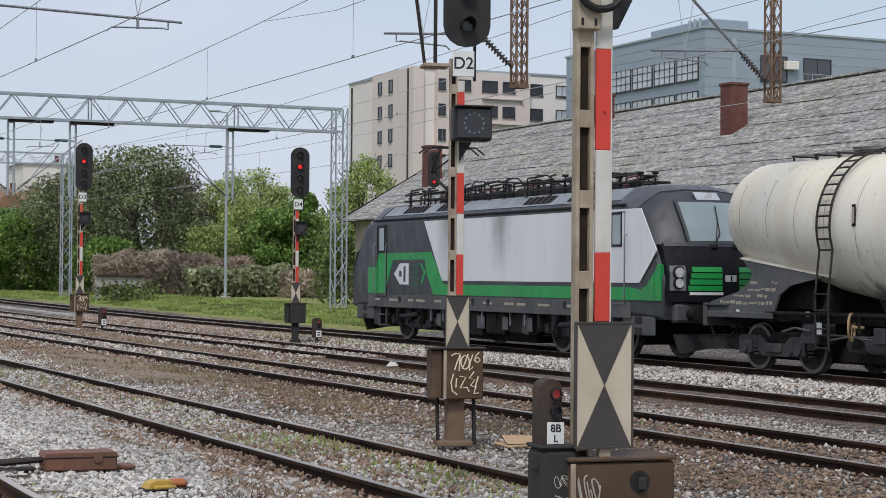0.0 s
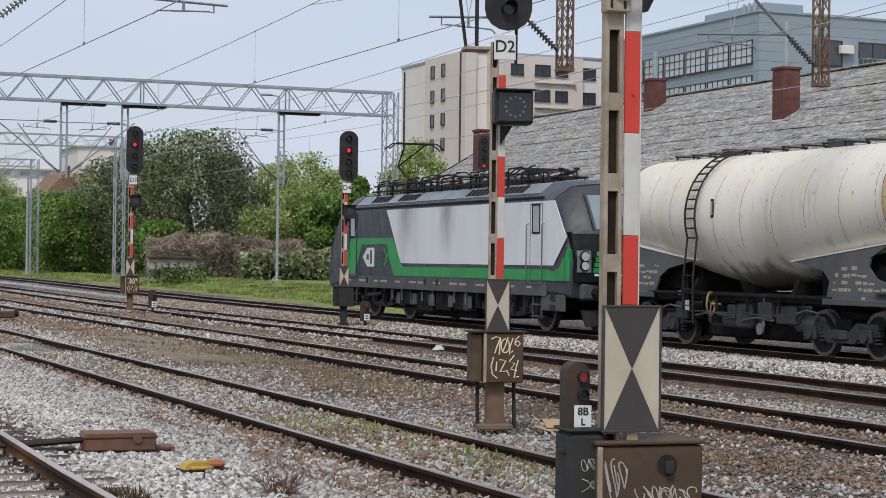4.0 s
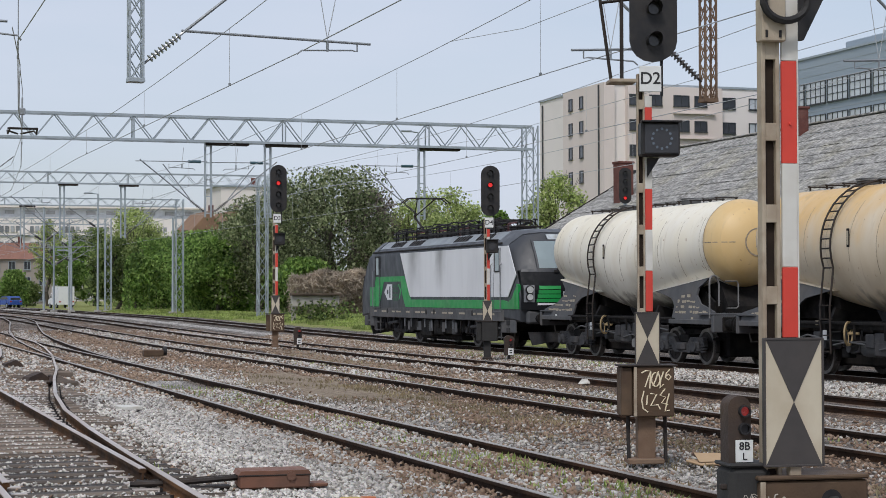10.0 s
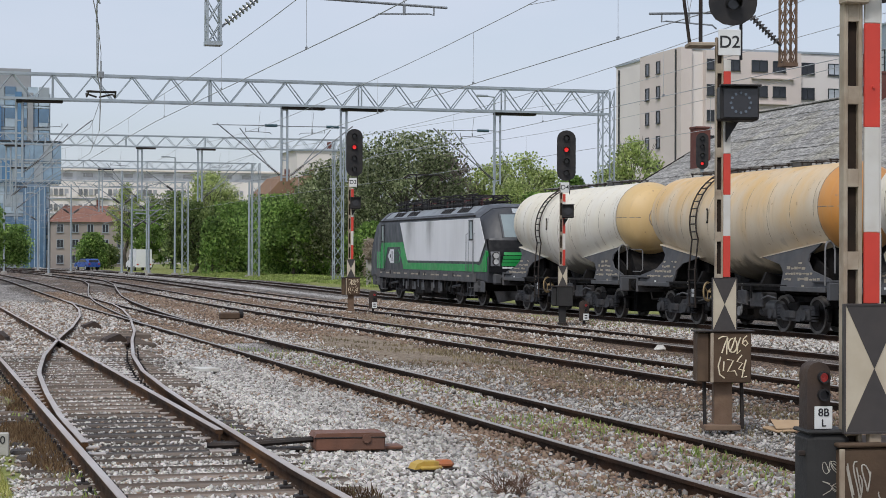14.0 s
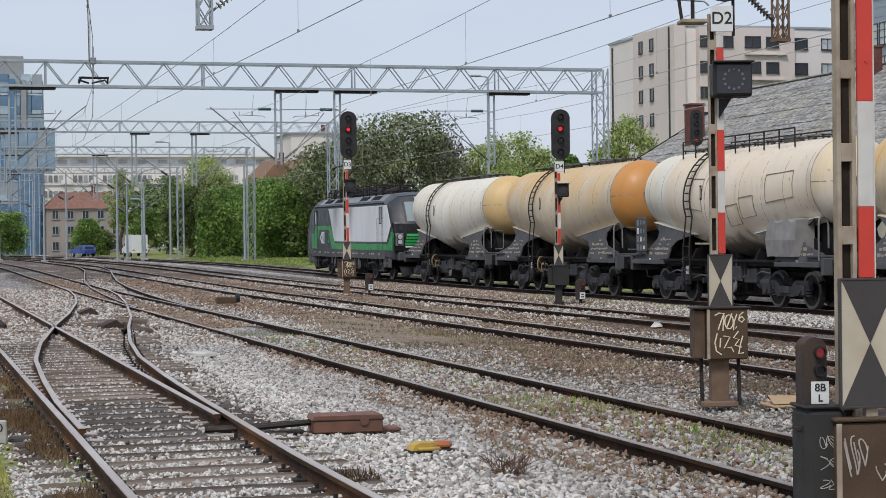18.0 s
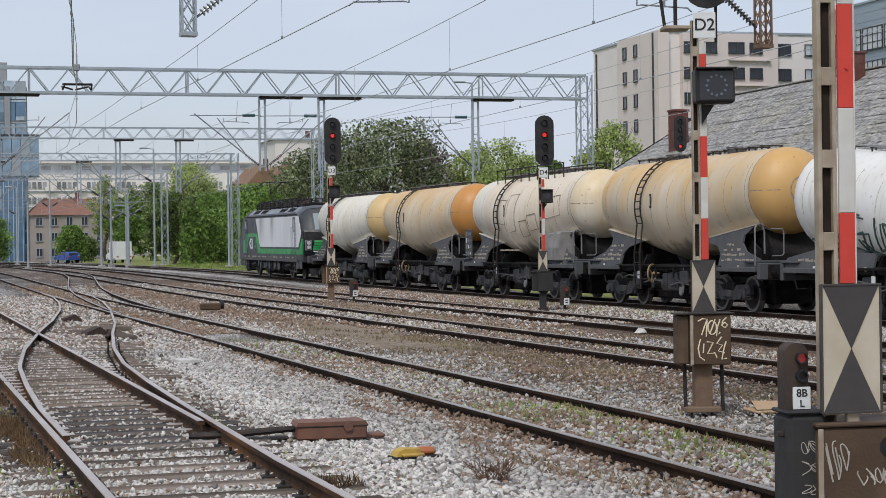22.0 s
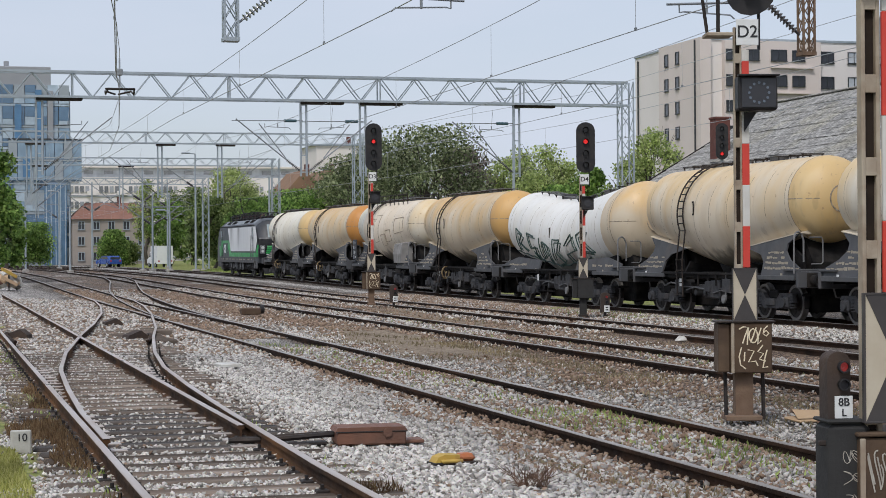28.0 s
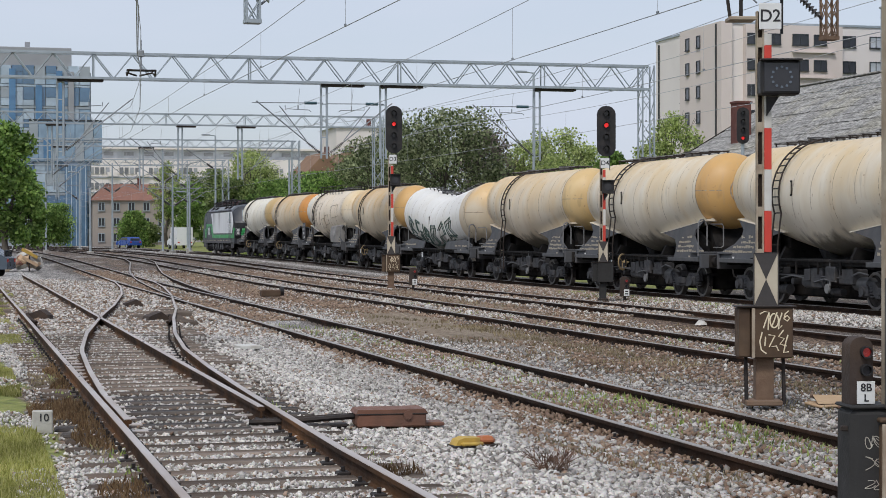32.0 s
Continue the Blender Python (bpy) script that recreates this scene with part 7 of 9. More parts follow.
    part("box_bracket", G().slab([(0.02, bz - 0.2), (0.16, bz - 0.2), (0.02, bz - 0.42)], "y", -0.03, 0.03), M_SIGBLACK, bx)
    signal_head(s, 0.1, -0.02, top + 0.38, head_w, n, lit, 0.335 if text == "D4" else 0.36)
    part("head_stay", G().box((0.2, 0.03, top + 0.3), (0.03, 0.03, 0.6)), M_SIGBLACK, s)
    if platform:
        pf = part("step_platform", G().box((-0.26, 0.02, top + 0.16), (0.3, 0.3, 0.04), 0.006), M_BEIGE, s)
        rl = G()
        rl.tube((-0.38, 0.0, top + 0.16), (-0.52, 0.0, top + 1.2), 0.02, 6)
        rl.tube((-0.26, 0.0, top + 0.16), (-0.26, 0.0, top + 1.2), 0.022, 6)
        rl.tube((-0.5, 0.0, top + 1.05), (-0.1, 0.0, top + 1.1), 0.02, 6)
        part("platform_rail", rl, M_STEEL_DK, pf)
    return s


near_signal()
dwarf_signal(4.75, 9.0, rise(4.78, 9) - 0.05, 0.88, ("8B", "L"), -8, 0.87)
yard_signal(8.69, 18.6, -0.08, 2.42, "D2", (), -14, rusty=True, platform=True)
yard_signal(18.0, 49.3, -0.06, 2.05, "D4", (1,), -16, rusty=False, round_box=True)
yard_signal(13.81, 58.0, 0.1, 2.32, "D3", (1,), -12, rusty=True, round_box=True)
dwarf_signal(18.63, 49.2, -0.08, 1.35, None, -15, 0.12)
dwarf_signal(14.46, 57.6, 0.06, 1.35, None, -12, 0.12)
# signal with a red lamp standing beyond the train
far_s = thing("main_signal", "dark far signal with red lamp beside the brick chimney", "railway signal", pose(30.85, 68.0, 0, 0, 0, -20), group="main signals")
part("post", G().tube((0, 0, 0), (0, 0, 6.4), 0.07, 8), M_GALV, far_s)
signal_head(far_s, 0.0, -0.1, 5.5, 0.5, 4, (3,), 0.34)


# ---- shed with the long grey roof ----
M_ROOF = mat("grey_fibre_cement", (0.33, 0.32, 0.3), (0.2, 0.195, 0.185), 0.9, 2.6, 0.95, 0, 0.0, 6.0, (0.42, 0.4, 0.37), 0.5, 1.3, rnd=0.03)


def weather_roof(m):
    """Coarse grit, slanting wash marks and lichen that run on across the sheets."""
    n, l = m.node_tree.nodes, m.node_tree.links
    b = n["Principled BSDF"]
    src = b.inputs["Base Color"].links[0].from_socket
    ge = n.new("ShaderNodeNewGeometry")

    def field(kind, scale, turn, stretch, lo, hi, a, c):
        mp = n.new("ShaderNodeMapping")
        mp.inputs["Rotation"].default_value = (radians(turn), 0, 0)
        mp.inputs["Scale"].default_value = stretch
        l.new(ge.outputs["Position"], mp.inputs["Vector"])
        t = n.new(kind)
        t.inputs["Scale"].default_value = scale
        t.inputs["Detail"].default_value = 5.0
        l.new(mp.outputs["Vector"], t.inputs["Vector"])
        r = n.new("ShaderNodeMapRange")
        for key, val in (("From Min", lo), ("From Max", hi), ("To Min", a), ("To Max", c)):
            r.inputs[key].default_value = val
        l.new(t.outputs["Fac"], r.inputs["Value"])
        return t.outputs["Fac"], r.outputs["Result"]

    grit_raw, grit = field("ShaderNodeTexNoise", 7.0, 0, (1, 0.55, 1), 0.36, 0.62, 0.55, 1.3)
    wash_raw, wash = field("ShaderNodeTexNoise", 1.5, 50, (1, 0.5, 3.6), 0.36, 0.62, 0.72, 1.2)
    li_raw, li = field("ShaderNodeTexNoise", 0.35, 0, (1, 1, 1), 0.52, 0.66, 0.0, 0.45)
    v = n.new("ShaderNodeMath")
    v.operation = "MULTIPLY"
    l.new(grit, v.inputs[0])
    l.new(wash, v.inputs[1])
    hs = n.new("ShaderNodeHueSaturation")
    l.new(v.outputs[0], hs.inputs["Value"])
    l.new(src, hs.inputs["Color"])
    mx = n.new("ShaderNodeMix")
    mx.data_type = "RGBA"
    mx.blend_type = "MULTIPLY"
    l.new(li, mx.inputs[0])
    l.new(hs.outputs["Color"], mx.inputs[6])
    mx.inputs[7].default_value = (1.0, 0.95, 0.72, 1)
    l.new(mx.outputs[2], b.inputs["Base Color"])
    hgt = n.new("ShaderNodeMath")
    hgt.operation = "MULTIPLY_ADD"
    hgt.inputs[1].default_value = 1.6
    l.new(wash_raw, hgt.inputs[0])
    l.new(grit_raw, hgt.inputs[2])
    bp = n.new("ShaderNodeBump")
    bp.inputs["Strength"].default_value = 0.9
    bp.inputs["Distance"].default_value = 0.09
    l.new(hgt.outputs[0], bp.inputs["Height"])
    l.new(bp.outputs["Normal"], b.inputs["Normal"])


weather_roof(M_ROOF)
M_PLASTER = mat("old_plaster", (0.5, 0.45, 0.37), (0.4, 0.35, 0.28), 0.6, 0.8, 0.9, 0, 0.2, 12, (0.24, 0.2, 0.16), 0.6, 0.5)
M_BRICK = mat("dark_red_brick", (0.13, 0.045, 0.035), (0.09, 0.035, 0.03), 0.7, 6.0, 0.9, 0, 0.5, 30, (0.2, 0.1, 0.08), 0.4, 2.0)
SHED_Y0, SHED_Y1, EAVE_X, RIDGE_X, EAVE_Z, RIDGE_Z = 6.0, 98.0, 38.8, 47.8, 5.2, 10.5


def build_shed():
    sh = thing("goods_shed", "long goods shed with weathered grey fibre cement roof", "shed")
    part("wall", G().slab([(EAVE_X + 0.5, 0.0), (EAVE_X + 0.5, EAVE_Z - 0.1), (RIDGE_X, RIDGE_Z - 0.35), (2 * RIDGE_X - EAVE_X - 0.5, EAVE_Z - 0.1), (2 * RIDGE_X - EAVE_X - 0.5, 0.0)], "y", SHED_Y0 + 0.3, SHED_Y1 - 0.5), M_PLASTER, sh, "stained pale plaster walls")
    roof = new("roof")
    roof.parent = sh
    roof["label"] = "weathered grey fibre cement sheets with diagonal stains"
    L = math.hypot(RIDGE_X - EAVE_X, RIDGE_Z - EAVE_Z)
    sl = math.atan2(RIDGE_Z - EAVE_Z, RIDGE_X - EAVE_X)
    rows, wide = 11, 4.6
    h = L / rows
    me = {}
    n = 12
    for key in (0, 1):
        g = G()
        top = [(-h / 2 - 0.1, 0.012), (h / 2 + 0.1, 0.0)]
        ring_a, ring_b = [], []
        for k in range(n + 1):
            yy = -wide / 2 + wide * k / n
            zz = 0.012 * math.sin(k * 2.3 + key * 1.7)
            ex = 0.06 * math.sin(k * 1.9 + key * 2.6)
            ring_a.append((-h / 2 - 0.1 + ex, yy, 0.046 + 0.5 * zz))
            ring_b.append((h / 2 + 0.1, yy, 0.012 + 0.5 * zz))
        ra = ring_a + [(x, y, z - 0.03) for x, y, z in reversed(ring_a)]
        rb = ring_b + [(x, y, z - 0.015) for x, y, z in reversed(ring_b)]
        g.loft([ra, rb])
        me[key] = g.mesh("roof_sheet", M_ROOF)
    y = SHED_Y0 + wide / 2
    while y < SHED_Y1:
        for r in range(rows):
            d = -0.3 + h * (r + 0.5)
            m_ = Matrix.Translation((EAVE_X + d * math.cos(sl), y + random.uniform(-0.02, 0.02), EAVE_Z + d * math.sin(sl) + random.uniform(-0.012, 0.012))) @ Matrix.Rotation(-sl + random.uniform(-0.004, 0.004), 4, "Y")
            share("roof_sheet", me[r % 2], roof, m_)
        y += wide
    back = G().slab([(RIDGE_X, RIDGE_Z + 0.02), (2 * RIDGE_X - EAVE_X + 0.3, EAVE_Z - 0.15), (2 * RIDGE_X - EAVE_X + 0.3, EAVE_Z - 0.2), (RIDGE_X, RIDGE_Z - 0.05)], "y", SHED_Y0, SHED_Y1)
    part("back_slope", back, M_ROOF, sh)
    rc = G().box((RIDGE_X, (SHED_Y0 + SHED_Y1) / 2, RIDGE_Z + 0.02), (0.4, SHED_Y1 - SHED_Y0, 0.1), 0.03)
    part("ridge_cap", rc, M_ROOF, sh)
    part("barge_board", G().slab([(EAVE_X - 0.3, EAVE_Z - 0.3), (EAVE_X - 0.3, EAVE_Z - 0.05), (RIDGE_X, RIDGE_Z + 0.05), (RIDGE_X, RIDGE_Z - 0.2)], "y", SHED_Y1 - 0.05, SHED_Y1 + 0.02), M_STEEL_DK, sh)
    gt = G().tube((EAVE_X - 0.3, SHED_Y0, EAVE_Z - 0.2), (EAVE_X - 0.3, SHED_Y1, EAVE_Z - 0.2), 0.08, 6)
    part("gutter", gt, M_STEEL_DK, sh)
    for x, y, z0, z1, pipe in ((43.9, 65.6, 7.7, 10.25, 12.2), (42.0, 92.8, 6.5, 9.2, 0), (46.6, 81.6, 9.2, 11.3, 12.7)):
        c = part("chimney", G().box((x, y, (z0 + z1) / 2), (0.85, 0.85, z1 - z0), 0.02), M_BRICK, sh, "dark red brick chimney")
        cr = G().box((x, y, z1 - 0.06), (0.96, 0.96, 0.12), 0.02)
        for k in range(int((z1 - z0) / 0.3)):
            cr.box((x, y, z0 + 0.3 * k), (0.862, 0.862, 0.012))
        part("chimney_crown", cr, M_BRICK, c)
        if pipe:
            part("flue_pipe", G().tube((x, y, z1), (x, y, pipe), 0.13, 12), M_GALV, c)


build_shed()

# ---- buildings ----
M_BEIGEWALL = mat("beige_render", (0.67, 0.59, 0.55), (0.61, 0.535, 0.495), 0.5, 0.15, 0.9, 0, 0.05, 4, (0.42, 0.37, 0.32), 0.3, 0.08)
M_WHITEWALL = mat("off_white_render", (0.76, 0.71, 0.68), (0.7, 0.65, 0.62), 0.5, 0.15, 0.9, 0, 0.05, 4, (0.5, 0.47, 0.44), 0.3, 0.08)
M_WINDARK = glass_mat("dark_window_glass", (0.04, 0.042, 0.05), 0.1)
# the reflected sky is put into the pale base colour of these panes
M_WINSKY = glass_mat("sky_toned_window_glass", (0.42, 0.45, 0.48), 0.1)
M_FRAMEDK = mat("dark_window_frame", (0.04, 0.045, 0.05), None, 0.3, 3, 0.5)
M_CLAD = mat("grey_blue_cladding", (0.3, 0.36, 0.42), (0.26, 0.31, 0.37), 0.6, 0.1, 0.6, 0.1, 0.0, 4, (0.34, 0.38, 0.42), 0.4, 0.12, (0.3, 0.3, 3))
M_TOWERGLASS = glass_mat("tower_glass", (0.075, 0.14, 0.22), 0.12)
# distant panes: the haze is put into their lightened colours
M_FARWIN = glass_mat("hazed_window_glass", (0.26, 0.27, 0.28), 0.2)
M_FARDARK = glass_mat("hazed_dark_window", (0.13, 0.135, 0.14), 0.2)
M_TOWERPALE = glass_mat("pale_tower_glass", (0.3, 0.37, 0.43), 0.15)
M_TOWERMID = glass_mat("grey_blue_tower_glass", (0.17, 0.25, 0.33), 0.12)
M_TOWERSLAB = mat("grey_tower_slab", (0.3, 0.31, 0.33), (0.22, 0.23, 0.25), 0.5, 0.3, 0.7)
M_TOWERBLUE = glass_mat("tower_blue_panel", (0.05, 0.14, 0.26), 0.15)
M_TOWERGREY = mat("tower_grey_panel", (0.32, 0.36, 0.39), (0.25, 0.28, 0.31), 0.5, 0.3, 0.5)
M_OLDWALL = mat("sooty_old_render", (0.32, 0.28, 0.25), (0.24, 0.21, 0.19), 0.6, 0.4, 0.9, 0, 0.1, 4, (0.42, 0.36, 0.3), 0.5, 0.2)
M_REDTILE = mat("red_roof_tiles", (0.25, 0.125, 0.09), (0.18, 0.09, 0.07), 0.7, 1.0, 0.9, 0, 0.2, 6)
M_BROWNTILE = mat("brown_roof_tiles", (0.25, 0.15, 0.09), (0.17, 0.1, 0.065), 0.7, 0.7, 0.9, 0, 0.2, 6)


def window(parent, face, a, z, w, h, plane, pane=M_WINDARK, cols=1, rows=1, frame_mat=None, depth=0.12):
    """A window on the face x = plane or y = plane, centred at a along the face."""
    wd = new("window")
    wd.parent = parent
    if face == "x":
        wd.matrix_basis = Matrix.Translation((plane, a, z)) @ Matrix.Rotation(radians(-90), 4, "Z")
    else:
        wd.matrix_basis = Matrix.Translation((plane * 0 + a, plane, z))
    f = G()
    t = 0.09
    for sx in (-1, 1):
        f.box((sx * (w / 2 - t / 2), -0.03, 0), (t, 0.12, h))
        f.box((0, -0.03, sx * (h / 2 - t / 2)), (w - 2 * t, 0.12, t))
    for k in range(1, cols):
        f.box((-w / 2 + w * k / cols, -0.03, 0), (t * 0.8, 0.1, h - 2 * t))
    for k in range(1, rows):
        f.box((0, -0.028, -h / 2 + h * k / rows), (w - 2 * t, 0.09, t * 0.8))
    part("window_frame", f, frame_mat or M_FRAMEDK, wd)
    part("pane", G().box((0, 0.0, 0), (w - t, 0.05, h - t)), pane, wd)
    part("sill", G().box((0, -0.06, -h / 2 - 0.05), (w + 0.1, 0.2, 0.06)), frame_mat or M_FRAMEDK, wd)
    return wd


def beige_block():
    b = thing("apartment_building", "beige and off-white apartment block with dark windows", "apartment building")
    x0, y0, top = 88.5, 200.0, 27.0
    part("wall", G().box((x0 + 15, y0 + 11, top / 2), (30, 22, top)), M_WHITEWALL, b, "off-white rendered walls")
    part("bay", G().box((x0 - 0.1, y0 + 5.7, top / 2 + 0.1), (1.4, 12.8, top + 0.2)), M_BEIGEWALL, b, "beige rendered bay")
    part("corner_bay", G().box((x0 + 8.6, y0 - 0.3, top / 2), (12.6, 1.2, top - 0.2)), M_BEIGEWALL, b, "beige rendered front")
    part("recess", G().box((x0 + 10.8, y0 - 0.55, 19.2), (5.4, 0.8, 13.0)), M_BEIGEWALL, b)
    part("parapet", G().box((x0 + 15, y0 + 11, top + 0.12), (30.3, 22.3, 0.25)), M_GALV, b)
    part("drainpipe", G().tube((x0 - 0.9, y0 + 0.7, 4), (x0 - 0.9, y0 + 0.7, top), 0.12, 6), M_FRAMEDK, b)
    part("drainpipe", G().tube((x0 - 0.12, y0 + 20.8, 4), (x0 - 0.12, y0 + 20.8, top - 0.5), 0.12, 6), M_FRAMEDK, b)
    part("roof_hut", G().box((x0 + 6, y0 + 13, top + 0.6), (1.2, 3, 1.3)), M_WHITEWALL, b)
    for f in range(6):
        z = 25.2 - 3.05 * f
        for yy in (y0 + 6.1, y0 + 9.5):
            window(b, "x", yy, z + 0.2, 1.1, 1.5, x0 - 0.84)
        window(b, "x", y0 + 13.4, z, 0.5, 1.2, x0 - 0.02)
        window(b, "y", x0 + 2.9, z, 0.95, 1.3, y0 - 0.94)
        window(b, "y", x0 + 5.9, z, 1.7, 1.3, y0 - 0.94, cols=2)
        window(b, "y", x0 + 9.3, z, 2.1, 1.35, y0 - 0.99, cols=2)
        window(b, "y", x0 + 11.9, z, 1.7, 1.3, y0 - 0.99, cols=2)
        window(b, "y", x0 + 16.2, z, 1.8, 1.4, y0 - 0.04, cols=2)
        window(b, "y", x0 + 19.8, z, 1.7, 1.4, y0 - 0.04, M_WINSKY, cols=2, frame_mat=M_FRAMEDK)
        part("balcony_slab", G().box((x0 + 11.0, y0 - 1.1, z - 1.5), (5.6, 0.5, 0.14)), M_BEIGEWALL, b)


def grey_block():
    b = thing("office_building", "grey-blue clad office building with gridded windows", "office building")
    x0, y0, top = 103.5, 160.0, 28.0
    part("wall", G().box((x0 + 12, y0 + 15, top / 2), (24, 30, top)), M_CLAD, b, "grey-blue horizontal metal cladding")
    jn = G()
    for k in range(24):
        z = 4.0 + k
        jn.box((x0 - 0.01, y0 + 15, z), (0.03, 30.02, 0.06))
        jn.box((x0 + 12, y0 - 0.01, z), (24.02, 0.03, 0.06))
    part("cladding_joint", jn, M_TOWERGREY, b)
    part("parapet", G().box((x0 + 12, y0 + 15, top + 0.1), (24.3, 30.3, 0.22)), M_GALV, b)
    part("roof_plant", G().box((x0 + 5, y0 + 9, top + 0.8), (5, 12, 1.5), 0.1), M_CLAD, b)
    pp = G()
    for k in range(3):
        pp.tube((x0 + 2, y0 + 4 + k, top), (x0 + 2, y0 + 4 + k, top + 1.6), 0.2, 8)
    part("roof_vent", pp, M_GALV, b)
    for row, z in enumerate((24.0, 20.3, 16.6)):
        for k in range(6):
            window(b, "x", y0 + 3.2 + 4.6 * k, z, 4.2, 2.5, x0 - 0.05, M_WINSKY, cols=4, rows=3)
        # dark panes stand in for the shaded loggia openings of this face
        window(b, "y", x0 + 8.6, z + 0.2, 3.4, 2.7, y0 - 0.05, M_WINDARK, cols=2)
        window(b, "y", x0 + 14.2, z + 0.2, 3.6, 2.7, y0 - 0.05, M_WINDARK, cols=2)
        bl = part("balcony", G().box((x0 + 14, y0 - 0.6, z - 1.35), (5, 1.2, 0.15)), M_CLAD, b)
        rl = G()
        for q in range(9):
            rl.tube((x0 + 11.6 + 0.6 * q, y0 - 1.15, z - 1.3), (x0 + 11.6 + 0.6 * q, y0 - 1.15, z - 0.3), 0.03, 4)
        rl.tube((x0 + 11.6, y0 - 1.15, z - 0.3), (x0 + 16.4, y0 - 1.15, z - 0.3), 0.04, 4)
        part("balcony_rail", rl, M_TOWERGREY, bl)
    part("awning", G().box((x0 + 10.6, y0 - 0.4, 24.6), (1.6, 0.6, 0.9), 0.05), M_WHITEWALL, b)


def glass_tower():
    b = thing("glass_tower", "blue glass office tower with grey panels", "office tower")
    part("core", G().box((9.2, 309, 14.5), (18.4, 16, 29.0)), M_TOWERGREY, b)
    part("side_wing", G().box((20.0, 309, 14.2), (3.0, 15.6, 28.4)), M_TOWERGREY, b)
    part("projecting_block", G().box((17.4, 307, 17.2), (11.6, 13, 6.8)), M_TOWERGLASS, b)
    part("roof_screen", G().box((9.2, 306, 30.8), (18.4, 10, 3.2), 0.1), M_TOWERSLAB, b, "grey roof storey")
    part("roof_vent", G().box((11.5, 304, 32.9), (0.8, 0.8, 1.2), 0.05), M_TOWERSLAB, b)
    rg = random.Random(11)
    for f in range(8):
        z = 3.4 + 3.5 * f
        part("floor_band", G().box((10.7, 300.9, z - 1.75), (21.4, 0.3, 0.3)), M_TOWERPALE if f % 2 else M_TOWERGREY, b)
        for k in range(12):
            x = 0.9 + 1.78 * k
            mt = rg.choice((M_TOWERGLASS, M_TOWERPALE, M_TOWERPALE, M_TOWERMID, M_TOWERMID, M_TOWERGREY))
            cut = rg.uniform(0.7, 2.3)
            part("pane", G().box((x, 300.9, z + 1.55 - cut / 2), (1.66, 0.24, cut - 0.06)), mt, b)
            part("pane", G().box((x, 300.92, z - 1.45 + (3.0 - cut) / 2), (1.66, 0.22, 3.0 - cut)), rg.choice((M_TOWERMID, M_TOWERPALE, M_TOWERGLASS)), b)
    for x, z0, z1 in ((9.0, 20.6, 28.8), (13.2, 20.6, 26.2), (16.4, 20.6, 28.6)):
        part("blue_fin", G().box((x, 300.6, (z0 + z1) / 2), (1.0, 0.4, z1 - z0)), M_TOWERBLUE, b, "deep blue glass fin")
    part("corner_column", G().box((18.3, 300.6, 24.4), (0.9, 0.5, 8.2), 0.05), M_TOWERSLAB, b)
    for f in range(2):
        z = 15.5 + 3.4 * f
        part("floor_band", G().box((17.4, 300.3, z + 1.7), (11.7, 0.3, 0.25)), M_FRAMEDK if f else M_TOWERGREY, b)
        for k in range(8):
            part("pane", G().box((12.3 + 1.46 * k, 300.35, z), (1.34, 0.24, 3.0)), rg.choice((M_TOWERGLASS, M_TOWERMID, M_TOWERMID, M_TOWERGREY)), b)
    part("blue_fin", G().box((14.6, 300.1, 15.8), (1.5, 0.3, 3.2)), M_TOWERBLUE, b, "deep blue glass fin")
    part("stair_shaft", G().box((19.0, 300.4, 6.8), (3.6, 1.2, 13.4), 0.05), M_TOWERGLASS, b)
    for k in range(5):
        part("shaft_mullion", G().box((17.5 + 0.75 * k, 299.78, 6.8), (0.12, 0.08, 13.2)), M_TOWERPALE, b)


def far_block():
    b = thing("apartment_building", "long white far apartment block with rows of windows", "apartment building")
    part("wall", G().box((60, 447, 10.2), (64, 14, 20.4)), M_WHITEWALL, b, "white far facade")
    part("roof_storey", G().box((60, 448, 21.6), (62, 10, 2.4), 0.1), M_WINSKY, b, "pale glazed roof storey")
    part("roof_slab", G().box((60, 447.5, 23.0), (63, 13, 0.5), 0.05), M_WHITEWALL, b)
    for k in range(13):
        part("roof_opening", G().box((31 + 4.8 * k, 442.9, 21.7), (2.2, 0.3, 0.9)), M_FARWIN, b)
    for f in range(5):
        z = 17.5 - 3.7 * f
        part("floor_band", G().box((60, 439.85, z - 1.6), (64, 0.2, 0.3)), M_TOWERGREY, b)
        for k in range(9):
            for q in range(4):
                part("window", G().box((31.5 + 7.0 * k + 1.25 * q, 439.9, z), (0.85, 0.3, 1.5)), M_FARDARK if (k + q + f) % 3 and f < 2 else M_FARWIN, b)
            part("balcony", G().box((29.4 + 7.0 * k, 439.4, z - 0.9), (2.4, 0.9, 1.0)), M_WHITEWALL, b)


